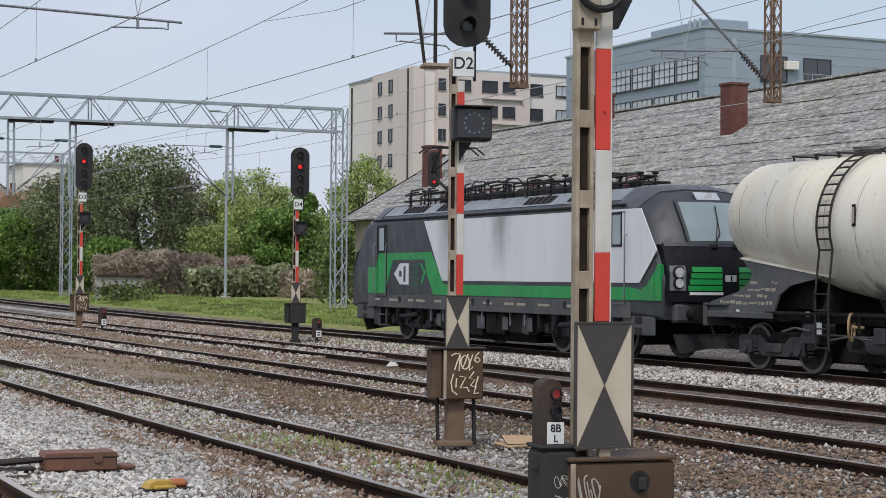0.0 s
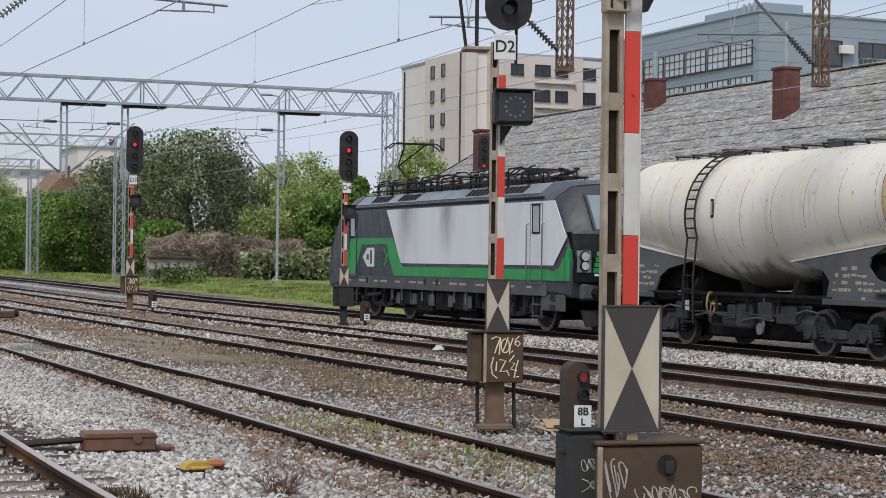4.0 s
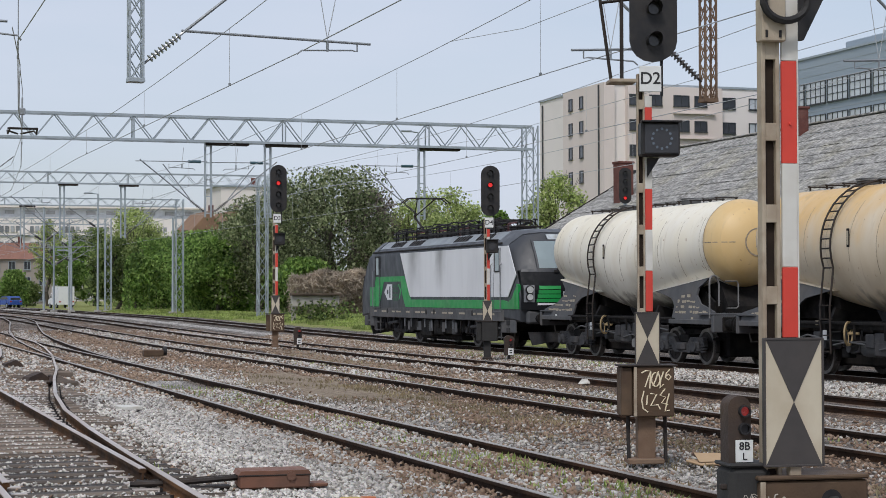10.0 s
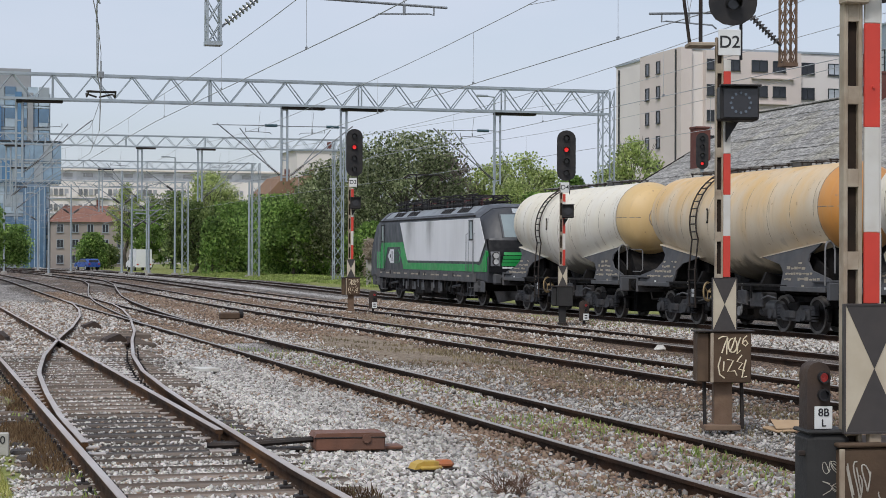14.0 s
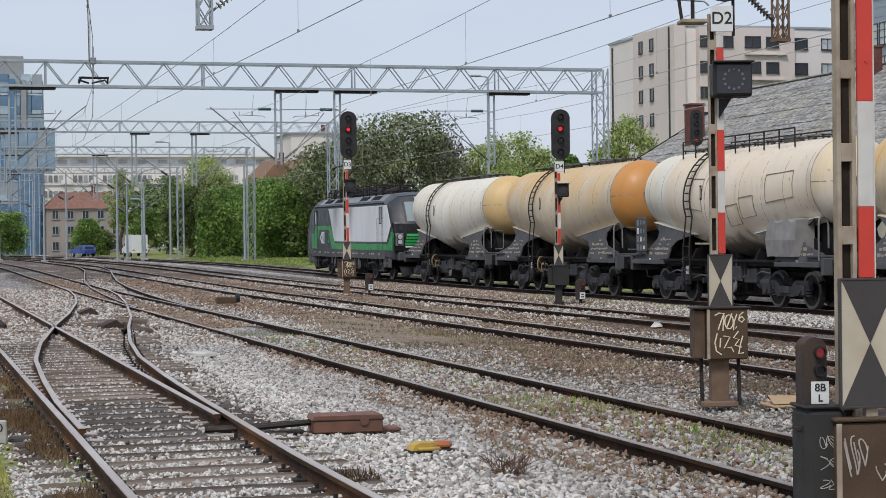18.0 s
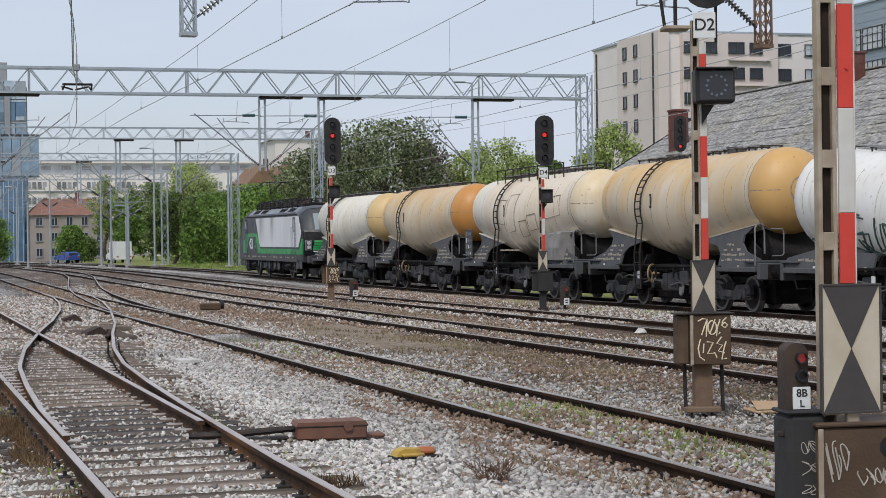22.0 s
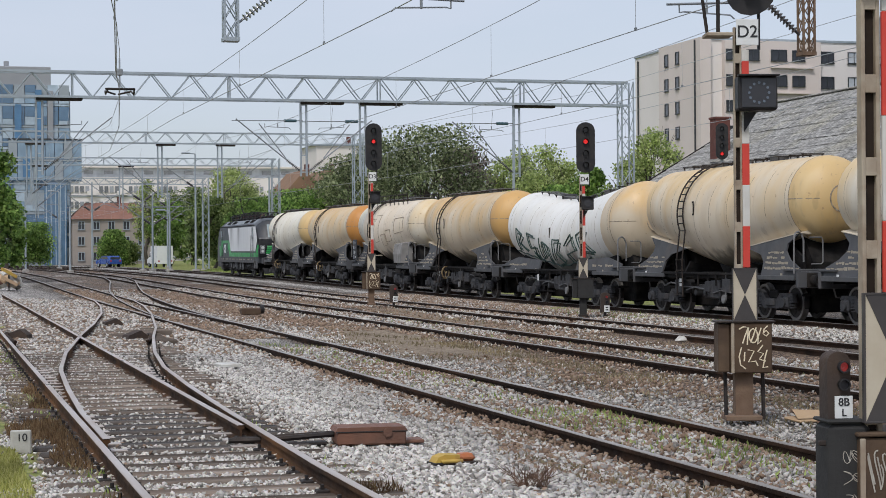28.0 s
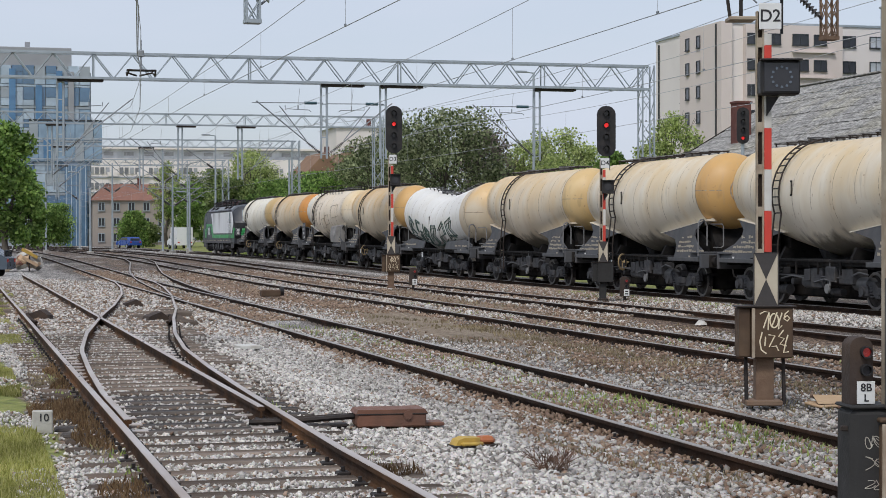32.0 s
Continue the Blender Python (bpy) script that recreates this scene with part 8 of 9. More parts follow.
def house(x0, x1, y, eave, ridge, wall_mat, roof_mat, label, gable=False, depth=10, storey=3.0, dormers=0):
    b = thing("house", label, "house")
    part("wall", G().box(((x0 + x1) / 2, y + depth / 2, eave / 2), (x1 - x0, depth, eave)), wall_mat, b)
    xm = (x0 + x1) / 2
    if gable:
        part("roof", G().slab([(x0 - 0.4, eave - 0.1), (xm, ridge), (x1 + 0.4, eave - 0.1)], "y", y - 0.4, y + depth + 0.4), roof_mat, b)
    else:
        part("roof", G().add([(x0 - 0.4, y - 0.4, eave), (x1 + 0.4, y - 0.4, eave), (x1 + 0.4, y + depth, eave), (x0 - 0.4, y + depth, eave), (x0 + 2.5, y + depth / 2, ridge), (x1 - 2.5, y + depth / 2, ridge)], [(0, 1, 5, 4), (1, 2, 5), (2, 3, 4, 5), (3, 0, 4), (3, 2, 1, 0)]), roof_mat, b)
    part("chimney", G().box((xm + 1.5, y + depth / 2, ridge + 0.3), (0.6, 0.6, 1.4), 0.02), M_BRICK, b)
    for k in range(dormers):
        dx = x0 + 3.0 + (x1 - x0 - 6.0) * k / max(1, dormers - 1)
        dm = part("dormer", G().slab([(dx - 0.7, eave + 0.5), (dx + 0.7, eave + 0.5), (dx + 0.7, eave + 1.5), (dx, eave + 2.0), (dx - 0.7, eave + 1.5)], "y", y + 0.6, y + 3.4), M_WHITEWALL, b)
        part("dormer_window", G().box((dx, y + 0.59, eave + 1.0), (0.8, 0.06, 0.8)), M_WINDARK, dm)
    for f in range(max(1, int(eave // storey))):
        for k in range(int((x1 - x0) // 2.4)):
            window(b, "y", x0 + 1.4 + 2.4 * k, 1.6 + storey * f, 1.1, 1.4, y - 0.02, M_WINDARK, cols=2, frame_mat=M_TOWERGREY)
    return b


beige_block()
grey_block()
glass_tower()
far_block()
house(21.5, 34.5, 298.0, 7.6, 10.4, M_OLDWALL, M_REDTILE, "sooty old house with red hipped tile roof", depth=11, storey=2.5)
house(44.0, 48.0, 230.0, 10.0, 12.6, M_PLASTER, M_BROWNTILE, "house with brown gabled tile roof behind trees", True, 12)
house(47.8, 53.5, 236.0, 9.0, 13.0, M_PLASTER, M_BROWNTILE, "house with brown gabled roof among trees", True, 12)
house(54.2, 63.6, 262.0, 17.8, 18.4, M_WHITEWALL, M_TOWERGREY, "pale flat-roofed block behind the trees", False, 12)


# ---- trees, hedge, weeds ----
def leaf_material(name, lo, mid, hi):
    m = bpy.data.materials.new(name)
    m.use_nodes = True
    n, l = m.node_tree.nodes, m.node_tree.links
    b = n["Principled BSDF"]
    ge = n.new("ShaderNodeNewGeometry")
    r = n.new("ShaderNodeValToRGB")
    e = r.color_ramp.elements
    e.new(0.5)
    for k, (p, c) in enumerate(((0.0, lo), (0.5, mid), (1.0, hi))):
        e[k].position, e[k].color = p, (*c, 1)
    l.new(ge.outputs["Random Per Island"], r.inputs["Fac"])
    co = n.new("ShaderNodeTexCoord")
    tn = n.new("ShaderNodeTexNoise")
    tn.inputs["Scale"].default_value = 0.55
    tn.inputs["Detail"].default_value = 4.0
    l.new(co.outputs["Object"], tn.inputs["Vector"])
    mr = n.new("ShaderNodeMapRange")
    mr.inputs["From Min"].default_value = 0.32
    mr.inputs["From Max"].default_value = 0.68
    mr.inputs["To Min"].default_value = 0.5
    mr.inputs["To Max"].default_value = 1.45
    l.new(tn.outputs["Fac"], mr.inputs["Value"])
    hs = n.new("ShaderNodeHueSaturation")
    hs.inputs["Saturation"].default_value = 0.95
    l.new(mr.outputs["Result"], hs.inputs["Value"])
    l.new(r.outputs["Color"], hs.inputs["Color"])
    r = hs
    l.new(r.outputs["Color"], b.inputs["Base Color"])
    b.inputs["Roughness"].default_value = 0.75
    b.inputs["Subsurface Weight"].default_value = 0.0
    tr = n.new("ShaderNodeBsdfTranslucent")
    l.new(r.outputs["Color"], tr.inputs["Color"])
    mx = n.new("ShaderNodeMixShader")
    mx.inputs[0].default_value = 0.5
    l.new(b.outputs[0], mx.inputs[1])
    l.new(tr.outputs[0], mx.inputs[2])
    l.new(mx.outputs[0], n["Material Output"].inputs["Surface"])
    return m


LEAF = {
    "dark": leaf_material("olive_leaves", (0.05, 0.068, 0.03), (0.18, 0.225, 0.095), (0.42, 0.45, 0.25)),
    "mid": leaf_material("mid_green_leaves", (0.045, 0.075, 0.022), (0.15, 0.22, 0.06), (0.32, 0.38, 0.13)),
    "green": leaf_material("fresh_green_leaves", (0.05, 0.1, 0.02), (0.17, 0.3, 0.055), (0.36, 0.5, 0.12)),
    "yellow": leaf_material("yellow_green_leaves", (0.14, 0.19, 0.055), (0.36, 0.45, 0.13), (0.6, 0.65, 0.27)),
    "twig": leaf_material("dry_twigs", (0.1, 0.08, 0.065), (0.2, 0.165, 0.14), (0.3, 0.26, 0.22)),
    "hedge": leaf_material("dry_hedge", (0.22, 0.175, 0.13), (0.42, 0.345, 0.265), (0.58, 0.5, 0.4)),
    "grass": leaf_material("grass_blades", (0.17, 0.24, 0.05), (0.31, 0.39, 0.095), (0.46, 0.52, 0.19)),
    "sage": leaf_material("sage_shrub_leaves", (0.13, 0.15, 0.075), (0.33, 0.36, 0.19), (0.52, 0.53, 0.33)),
    "lawn": leaf_material("yellowish_grass_blades", (0.2, 0.2, 0.04), (0.36, 0.36, 0.09), (0.52, 0.48, 0.2)),
    "dry": leaf_material("dry_grass_blades", (0.16, 0.12, 0.06), (0.28, 0.22, 0.12), (0.4, 0.34, 0.2)),
    "dead": leaf_material("dead_brown_weeds", (0.1, 0.055, 0.025), (0.2, 0.115, 0.05), (0.32, 0.21, 0.1)),
}
M_BARK = mat("bark", (0.1, 0.085, 0.07), (0.06, 0.05, 0.042), 0.7, 3.0, 0.95, 0, 0.6, 12)


def quads_mesh(name, centres, sizes, material, rng, upright=0.0, aspect=1.0, width=0.5):
    """Many small leaf faces, each its own island, bent along its middle."""
    n = len(centres)
    u = rng.normal(size=(n, 3))
    if upright:
        u[:, 2] = np.abs(u[:, 2]) + upright
    u /= np.linalg.norm(u, axis=1)[:, None]
    v = np.cross(u, rng.normal(size=(n, 3)))
    v /= np.linalg.norm(v, axis=1)[:, None]
    w = np.cross(u, v)
    s = sizes[:, None]
    a = u * s * aspect
    b = v * s * width
    mid = w * s * 0.44 * width
    P = np.stack([centres - a * 0.5, centres + b + mid, centres + a * 0.5, centres - b + mid], 1).reshape(-1, 3)
    me = bpy.data.meshes.new(name)
    idx = np.arange(n * 4).reshape(n, 4)
    me.from_pydata(P.tolist(), [], np.concatenate([idx[:, [0, 1, 2]], idx[:, [0, 2, 3]]]).tolist())
    me.materials.append(material)
    return me


def tree(x, y, top, wid, tone, seed):
    rng = np.random.default_rng(seed)
    label = {"dark": "dark ivy-grown tree with dense crown", "mid": "leafy green tree behind the yard", "green": "fresh green leafy shrub", "yellow": "young yellow-green tree in spring leaf", "twig": "bare twiggy tree with few leaves"}[tone]
    z0 = rise(x, y) - 0.1
    t = thing("tree", label, "tree", pose(x, y, z0))
    h = top - z0
    trunk = G()
    pts = [Vector((0, 0, 0))]
    for k in range(1, 6):
        pts.append(Vector((0.25 * rng.normal(), 0.25 * rng.normal(), h * 0.16 * k)))
    for k in range(5):
        trunk.tube(pts[k], pts[k + 1], max(0.05, h * 0.026 * (1 - 0.17 * k)), 8, max(0.04, h * 0.026 * (1 - 0.17 * (k + 1))))
    blobs = []
    nb = int(9 + wid * 3.2)
    low = 0.18 if tone in ("green", "mid", "dark") else 0.3
    for k in range(nb):
        f = low + (0.9 - low) * (k + 0.5) / nb
        ang = k * 2.4 + rng.uniform(-0.4, 0.4)
        env = wid * (0.55 + 0.55 * math.sin(math.pi * min(1.0, (f - low) / (1.02 - low)) ** 0.75))
        rad = env * rng.uniform(0.25, 1.02 if tone == "dark" else 0.9)
        c = np.array([rad * math.cos(ang), rad * math.sin(ang), h * f])
        blobs.append((c, wid * rng.uniform(0.2, 0.46)))
        base = pts[min(5, int(f * 0.75 * 6))]
        trunk.tube(base, Vector(c.tolist()), max(0.03, h * 0.009), 5, 0.02)
    blobs.append((np.array([0, 0, h * 0.93]), wid * 0.3))
    part("trunk", trunk, M_BARK, t, "brown trunk with limbs")
    cen, siz = [], []
    per = int({"twig": 80, "yellow": 260, "dark": 420}.get(tone, 380) * (1 + wid * 0.16))
    for c, r in blobs:
        d = rng.normal(size=(per, 3))
        d /= np.linalg.norm(d, axis=1)[:, None]
        rr = r * rng.uniform(0.05, 1.9, size=(per, 1)) ** 0.7
        p = c + d * rr * np.array([1, 1, 0.85]) + rng.normal(size=(per, 3)) * 0.12 * r
        cen.append(p)
        siz.append(rng.uniform(0.1, 0.3, size=per) * (0.85 if tone in ("yellow", "dark") else 1.0))
    cen, siz = np.concatenate(cen), np.concatenate(siz)
    keep = (cen[:, 2] < h * 1.0) & (cen[:, 2] > 0.1)
    me = quads_mesh("crown", cen[keep], siz[keep], LEAF[tone], rng, aspect=1.25 if tone != "twig" else 3.2)
    cr = new("crown", me)
    cr.parent = t
    if tone in ("twig", "dark", "yellow"):
        br = G()
        for k in range(90 if tone == "twig" else 50):
            a = rng.uniform(0, 6.28)
            f = rng.uniform(0.3, 0.8)
            b0 = Vector((0.3 * wid * math.cos(a), 0.3 * wid * math.sin(a), h * f))
            b1 = b0 + Vector((wid * rng.uniform(0.2, 0.8) * math.cos(a), wid * rng.uniform(0.2, 0.8) * math.sin(a), h * rng.uniform(0.05, 0.22)))
            br.tube(b0, b1, 0.03, 4, 0.012)
        tagged(part("twig", br, M_BARK, t), kind="stuff")
    return t


TREES = [
    (36.6, 135.0, 11.6, 4.8, 'dark'),
    (44.1, 179.4, 13.5, 3.9, 'dark'),
    (34.2, 150.0, 10.2, 3.0, 'dark'),
    (41.8, 142.0, 10.5, 3.0, 'twig'),
    (33.7, 166.4, 7.8, 4.5, 'green'),
    (37.7, 171.6, 9.6, 3.2, 'mid'),
    (34.2, 195.0, 8.0, 3.5, 'green'),
    (31.8, 200.0, 11.6, 3.1, 'yellow'),
    (28.6, 192.0, 7.9, 2.4, 'mid'),
    (44.5, 140.0, 9.5, 2.5, 'yellow'),
    (51.3, 150.0, 11.2, 2.9, 'yellow'),
    (48.3, 135.0, 8.9, 2.1, 'yellow'),
    (51.2, 125.0, 11.0, 2.2, 'yellow'),
    (55.3, 140.0, 9.7, 2.0, 'yellow'),
    (44.2, 132.0, 8.0, 2.6, 'yellow'),
    (40.3, 128.0, 5.5, 1.9, 'yellow'),
    (44.7, 128.0, 6.8, 2.5, 'green'),
    (31.5, 153.4, 6.9, 3.2, 'green'),
    (46.4, 125.0, 8.0, 1.7, 'green'),
    (33.4, 132.0, 4.6, 2.4, 'green'),
    (3.1, 115.0, 8.9, 2.0, 'green'),
    (5.3, 140.0, 6.8, 1.3, 'green'),
    (12.2, 250.0, 6.3, 3.4, 'green'),
    (23.2, 246.0, 5.2, 2.3, 'green'),
    (26.4, 262.0, 3.8, 1.8, 'mid'),
    (30.4, 243.0, 9.0, 2.4, 'green'),
    (34.0, 248.0, 11.0, 3.2, 'mid'),
    (28.8, 256.0, 12.5, 2.2, 'yellow'),
    (36.5, 226.0, 12.0, 3.0, 'yellow'),
    (33.0, 158.6, 5.2, 3.5, 'green'),
]
for k, row in enumerate(TREES):
    tree(*row, seed=100 + k)


def far_woods():
    rng = np.random.default_rng(5)
    cen, siz = [], []
    for k in range(90):
        x = rng.uniform(24, 120)
        y = 165 + 60 * rng.random() + max(0, 60 - x) * 0.8
        h = rng.uniform(3.5, 7.5)
        c = np.array([x, y, h * 0.5])
        if x < 0.14 * y:
            continue
        p = c + rng.normal(size=(230, 3)) * np.array([2.2, 1.5, h * 0.25])
        cen.append(p)
        siz.append(rng.uniform(0.3, 0.75, 230))
    cen, siz = np.concatenate(cen), np.concatenate(siz)
    keep = cen[:, 2] > 0.2
    tagged(new("far_woods", quads_mesh("far_woods", cen[keep], siz[keep], LEAF["mid"], rng, aspect=1.2)), "green shrubs and small trees along the yard's far edge", "shrubs", kind="stuff")


far_woods()


def hedge(x0, x1, y, h, tone, name, label, seed, n=9000, dep=1.6):
    rng = np.random.default_rng(seed)
    hd = thing(name, label, "hedge", pose(0, 0, 0.1))
    x = rng.uniform(x0, x1, n)
    prof = h * (0.88 + 0.06 * np.sin(x * 0.55 + seed) + 0.04 * np.sin(x * 2.3))
    z = prof * rng.uniform(0, 1, n) ** 0.7
    yy = y + rng.normal(size=n) * dep * 0.4 * np.sqrt(np.clip(1.15 - (z / prof) ** 3, 0.1, 1))
    dry = tone == "hedge"
    me = quads_mesh("foliage", np.stack([x, yy, z], 1), rng.uniform(0.1, 0.24, n) if dry else rng.uniform(0.12, 0.34, n), LEAF[tone], rng, aspect=3.4 if dry else 1.3, width=0.24 if dry else 0.5)
    ob = new("foliage", me)
    ob.parent = hd
    st = G()
    for k in range(int((x1 - x0) / 0.7)):
        xx = x0 + 0.35 + 0.7 * k
        st.tube((xx, y, -0.1), (xx + 0.2 * math.sin(k), y + 0.1, h * 0.75), 0.03, 4)
    part("stems", st, M_BARK, hd)
    return hd


hedge(31.2, 42.6, 126.0, 3.6, "hedge", "dry_hedge", "dry brown arched hedge behind the grass verge", 1, 32000, 1.8)
hedge(37.0, 44.5, 123.5, 2.7, "sage", "shrub_row", "low green shrubs in front of the dry hedge", 2, 6000, 2.0)
hedge(43.0, 49.0, 120.0, 2.2, "hedge", "dry_hedge", "dry brown brushwood beside the shed", 3, 13000, 1.6)
hedge(27.0, 42.0, 176.0, 6.0, "green", "shrub_row", "dense fresh green shrubs along the verge", 4, 13000, 2.6)


def blades(name, label, spots, n, size, tone, seed, width=0.16):
    rng = np.random.default_rng(seed)
    cen, siz = [], []
    for x0, x1, y0, y1, w in spots:
        m_ = int(n * w)
        x, y = rng.uniform(x0, x1, m_), rng.uniform(y0, y1, m_)
        clump = np.array([noise.noise(Vector((a * 0.9, b * 0.45, seed))) for a, b in zip(x, y)])
        k = clump > -0.02
        x, y = x[k], y[k]
        s = rng.uniform(0.5, 1.0, len(x)) * size
        z = np.array([ground_z(a, b) for a, b in zip(x, y)]) + s * 0.4
        cen.append(np.stack([x, y, z], 1))
        siz.append(s)
    cen, siz = np.concatenate(cen), np.concatenate(siz)
    return tagged(new(name, quads_mesh(name, cen, siz, LEAF[tone], rng, upright=2.0, aspect=1.3, width=width)), label, "grass", kind="stuff")


blades("verge_grass", "green grass of the far verge", [(26.2, 36, 64, 125, 1.0), (25, 32, 120, 180, 0.3)], 80000, 0.2, "grass", 1, 0.2)
blades("near_grass", "yellowish green grass beside the turnout", [(-0.8, 0.72, 12, 30, 1.0), (-0.3, 1.1, 30, 60, 0.7), (0.3, 1.7, 46, 66, 0.4)], 60000, 0.085, "lawn", 2, 0.07)
blades("dead_weeds", "dead brown weeds along the outer rail", [(0.95, 1.3, 12, 26, 1.0), (0.7, 1.2, 17, 24, 0.5), (3.0, 3.4, 10, 15, 0.4)], 5200, 0.12, "dead", 6, 0.06)
blades("track_weeds", "small green weeds between the rails", [(6.3, 7.5, 11, 40, 1.0), (7.2, 7.9, 12, 20, 0.35), (18.6, 20.2, 42, 56, 0.8), (11.4, 12.7, 20, 50, 0.3), (1.1, 1.35, 12, 40, 0.3), (2.9, 3.3, 10, 20, 0.15)], 1500, 0.085, "grass", 3)
blades("dry_weeds", "dry straw-coloured weeds on the earth strips", [(8.0, 10.6, 14, 45, 1.0), (5.2, 6.0, 10, 20, 0.35), (13.0, 15.0, 25, 55, 0.6), (0.9, 1.3, 15, 28, 0.25), (10.2, 10.9, 16, 40, 0.5)], 5000, 0.075, "dry", 4)

blades("grass_tufts", "fresh green grass tufts between the rails", [(6.7, 7.6, 11.4, 13.6, 1.0), (6.3, 7.4, 13.6, 22, 0.6), (18.6, 19.8, 46, 56, 0.5)], 520, 0.12, "grass", 8, 0.08)


# ---- loose ballast stones ----
def stone_material():
    m = bpy.data.materials.new("ballast_stone")
    m.use_nodes = True
    n, l = m.node_tree.nodes, m.node_tree.links
    b = n["Principled BSDF"]
    at = n.new("ShaderNodeVertexColor")
    at.layer_name = "tint"
    tn = n.new("ShaderNodeTexNoise")
    tn.inputs["Scale"].default_value = 60.0
    co = n.new("ShaderNodeTexCoord")
    l.new(co.outputs["Object"], tn.inputs["Vector"])
    mx = n.new("ShaderNodeMix")
    mx.data_type = "RGBA"
    mx.blend_type = "MULTIPLY"
    mx.inputs[0].default_value = 0.35
    l.new(at.outputs["Color"], mx.inputs[6])
    l.new(tn.outputs["Color"], mx.inputs[7])
    l.new(mx.outputs[2], b.inputs["Base Color"])
    b.inputs["Roughness"].default_value = 0.9
    return m


M_STONE = stone_material()


def stones(name, label, x0, x1, y0, y1, count, smin, smax, pale, seed, skip=None, lift=0.0):
    rng = np.random.default_rng(seed)
    x, y = rng.uniform(x0, x1, count), y0 + (y1 - y0) * rng.uniform(0, 1, count) ** 1.25
    if skip:
        k = ~skip(x, y)
        x, y = x[k], y[k]
    n = len(x)
    z = np.array([ground_z(a, b) for a, b in zip(x, y)]) + 0.006 + lift * rng.uniform(0, 1, n)
    base = np.array([[1, 0, 0], [-0.5, 0.87, 0], [-0.5, -0.87, 0], [0.55, 0.5, 0.75], [-0.7, 0.1, 0.7], [0.35, -0.65, 0.7], [0, 0, -0.6]], float)
    faces = np.array([[0, 1, 3], [1, 4, 3], [1, 2, 4], [2, 5, 4], [2, 0, 5], [0, 3, 5], [3, 4, 5], [0, 6, 1], [1, 6, 2], [2, 6, 0]])
    sz = rng.uniform(smin, smax, (n, 1, 1)) * rng.uniform(0.6, 1.25, (n, 1, 3))
    sh = base[None] * sz * (1 + 0.35 * rng.uniform(-1, 1, (n, 7, 3)))
    a = rng.uniform(0, 6.28, n)
    c, s = np.cos(a), np.sin(a)
    tl = rng.uniform(-0.6, 0.6, (n, 2))
    px = sh[:, :, 0] * c[:, None] - sh[:, :, 1] * s[:, None]
    py = sh[:, :, 0] * s[:, None] + sh[:, :, 1] * c[:, None]
    pz = sh[:, :, 2] + px * tl[:, :1] + py * tl[:, 1:]
    P = np.stack([px + x[:, None], py + y[:, None], pz + z[:, None]], -1).reshape(-1, 3)
    F = (faces[None] + 7 * np.arange(n)[:, None, None]).reshape(-1, 3)
    me = bpy.data.meshes.new(name)
    me.vertices.add(len(P))
    me.vertices.foreach_set("co", P.ravel())
    me.loops.add(len(F) * 3)
    me.loops.foreach_set("vertex_index", F.ravel())
    me.polygons.add(len(F))
    me.polygons.foreach_set("loop_start", np.arange(len(F)) * 3)
    me.update(calc_edges=True)
    v = rng.uniform(0, 1, n) ** 0.7
    # stone tone drops by up to a third along the used tracks, most at low y
    v *= 1 - 0.32 * np.clip((x - 4.3) / 1.0, 0, 1) * np.clip((17.5 - x) / 1.5, 0, 1) * np.clip((34 - y) / 12, 0, 1)
    pl = pale(x, y, rng)
    lo, hi = np.array([0.145, 0.128, 0.11]), np.array([0.88, 0.835, 0.775])
    blo, bhi = np.array([0.13, 0.076, 0.048]), np.array([0.46, 0.335, 0.24])
    col = np.where((rng.uniform(0, 1, n) < pl)[:, None], lo + (hi - lo) * v[:, None], blo + (bhi - blo) * v[:, None])
    tint = me.color_attributes.new("tint", "FLOAT_COLOR", "POINT")
    rgba = np.concatenate([np.repeat(col, 7, 0), np.ones((7 * n, 1))], 1)
    tint.data.foreach_set("color", rgba.ravel())
    me.materials.append(M_STONE)
    return tagged(new(name, me), label, "ballast", kind="stuff")




def on_earth(x, y):
    """Trodden earth, where few stones lie."""
    return earth_amount(x, y) > 0.25 + 0.7 * (np.sin(x * 91.7 + y * 57.3) * 0.5 + 0.5)


def on_sleeper(x, y):
    """Where stones lie clear of the sleepers, and off the grass verge."""
    d = np.interp(y, [p for p, q in CROSS_A], [q for p, q in CROSS_A])
    along = (x > T0_X - 1.3) & (x < T0_X + 1.3 + np.where(d < 2.2, d, 2.2))
    shoulder = x - T0_X - GA_ - d
    dirty = (((shoulder > 0.1) & (shoulder < 0.85) & (y > 16.5) & (y < 34)) | ((x > 0.72) & (x < 1.25) & (y > 15) & (y < 24))) & (np.sin(x * 37 + y * 23) > -0.55)
    bed = (x > T0_X - 0.72) & (x < T0_X + 0.72 + d) & (y > 16.3) & (y < 35) & (np.sin(x * 53 + y * 31) > 0.35 + 0.03 * (y - 16))
    return dirty | bed | (along & (np.abs(((y - 8.4) / 0.6 + 0.5) % 1 - 0.5) < np.where(y < 16.3, 0.17, 0.22))) | ((x < 1.3) & (y > 43)) | ((x < 0.75) & (np.sin(y * 1.3) > -0.2))


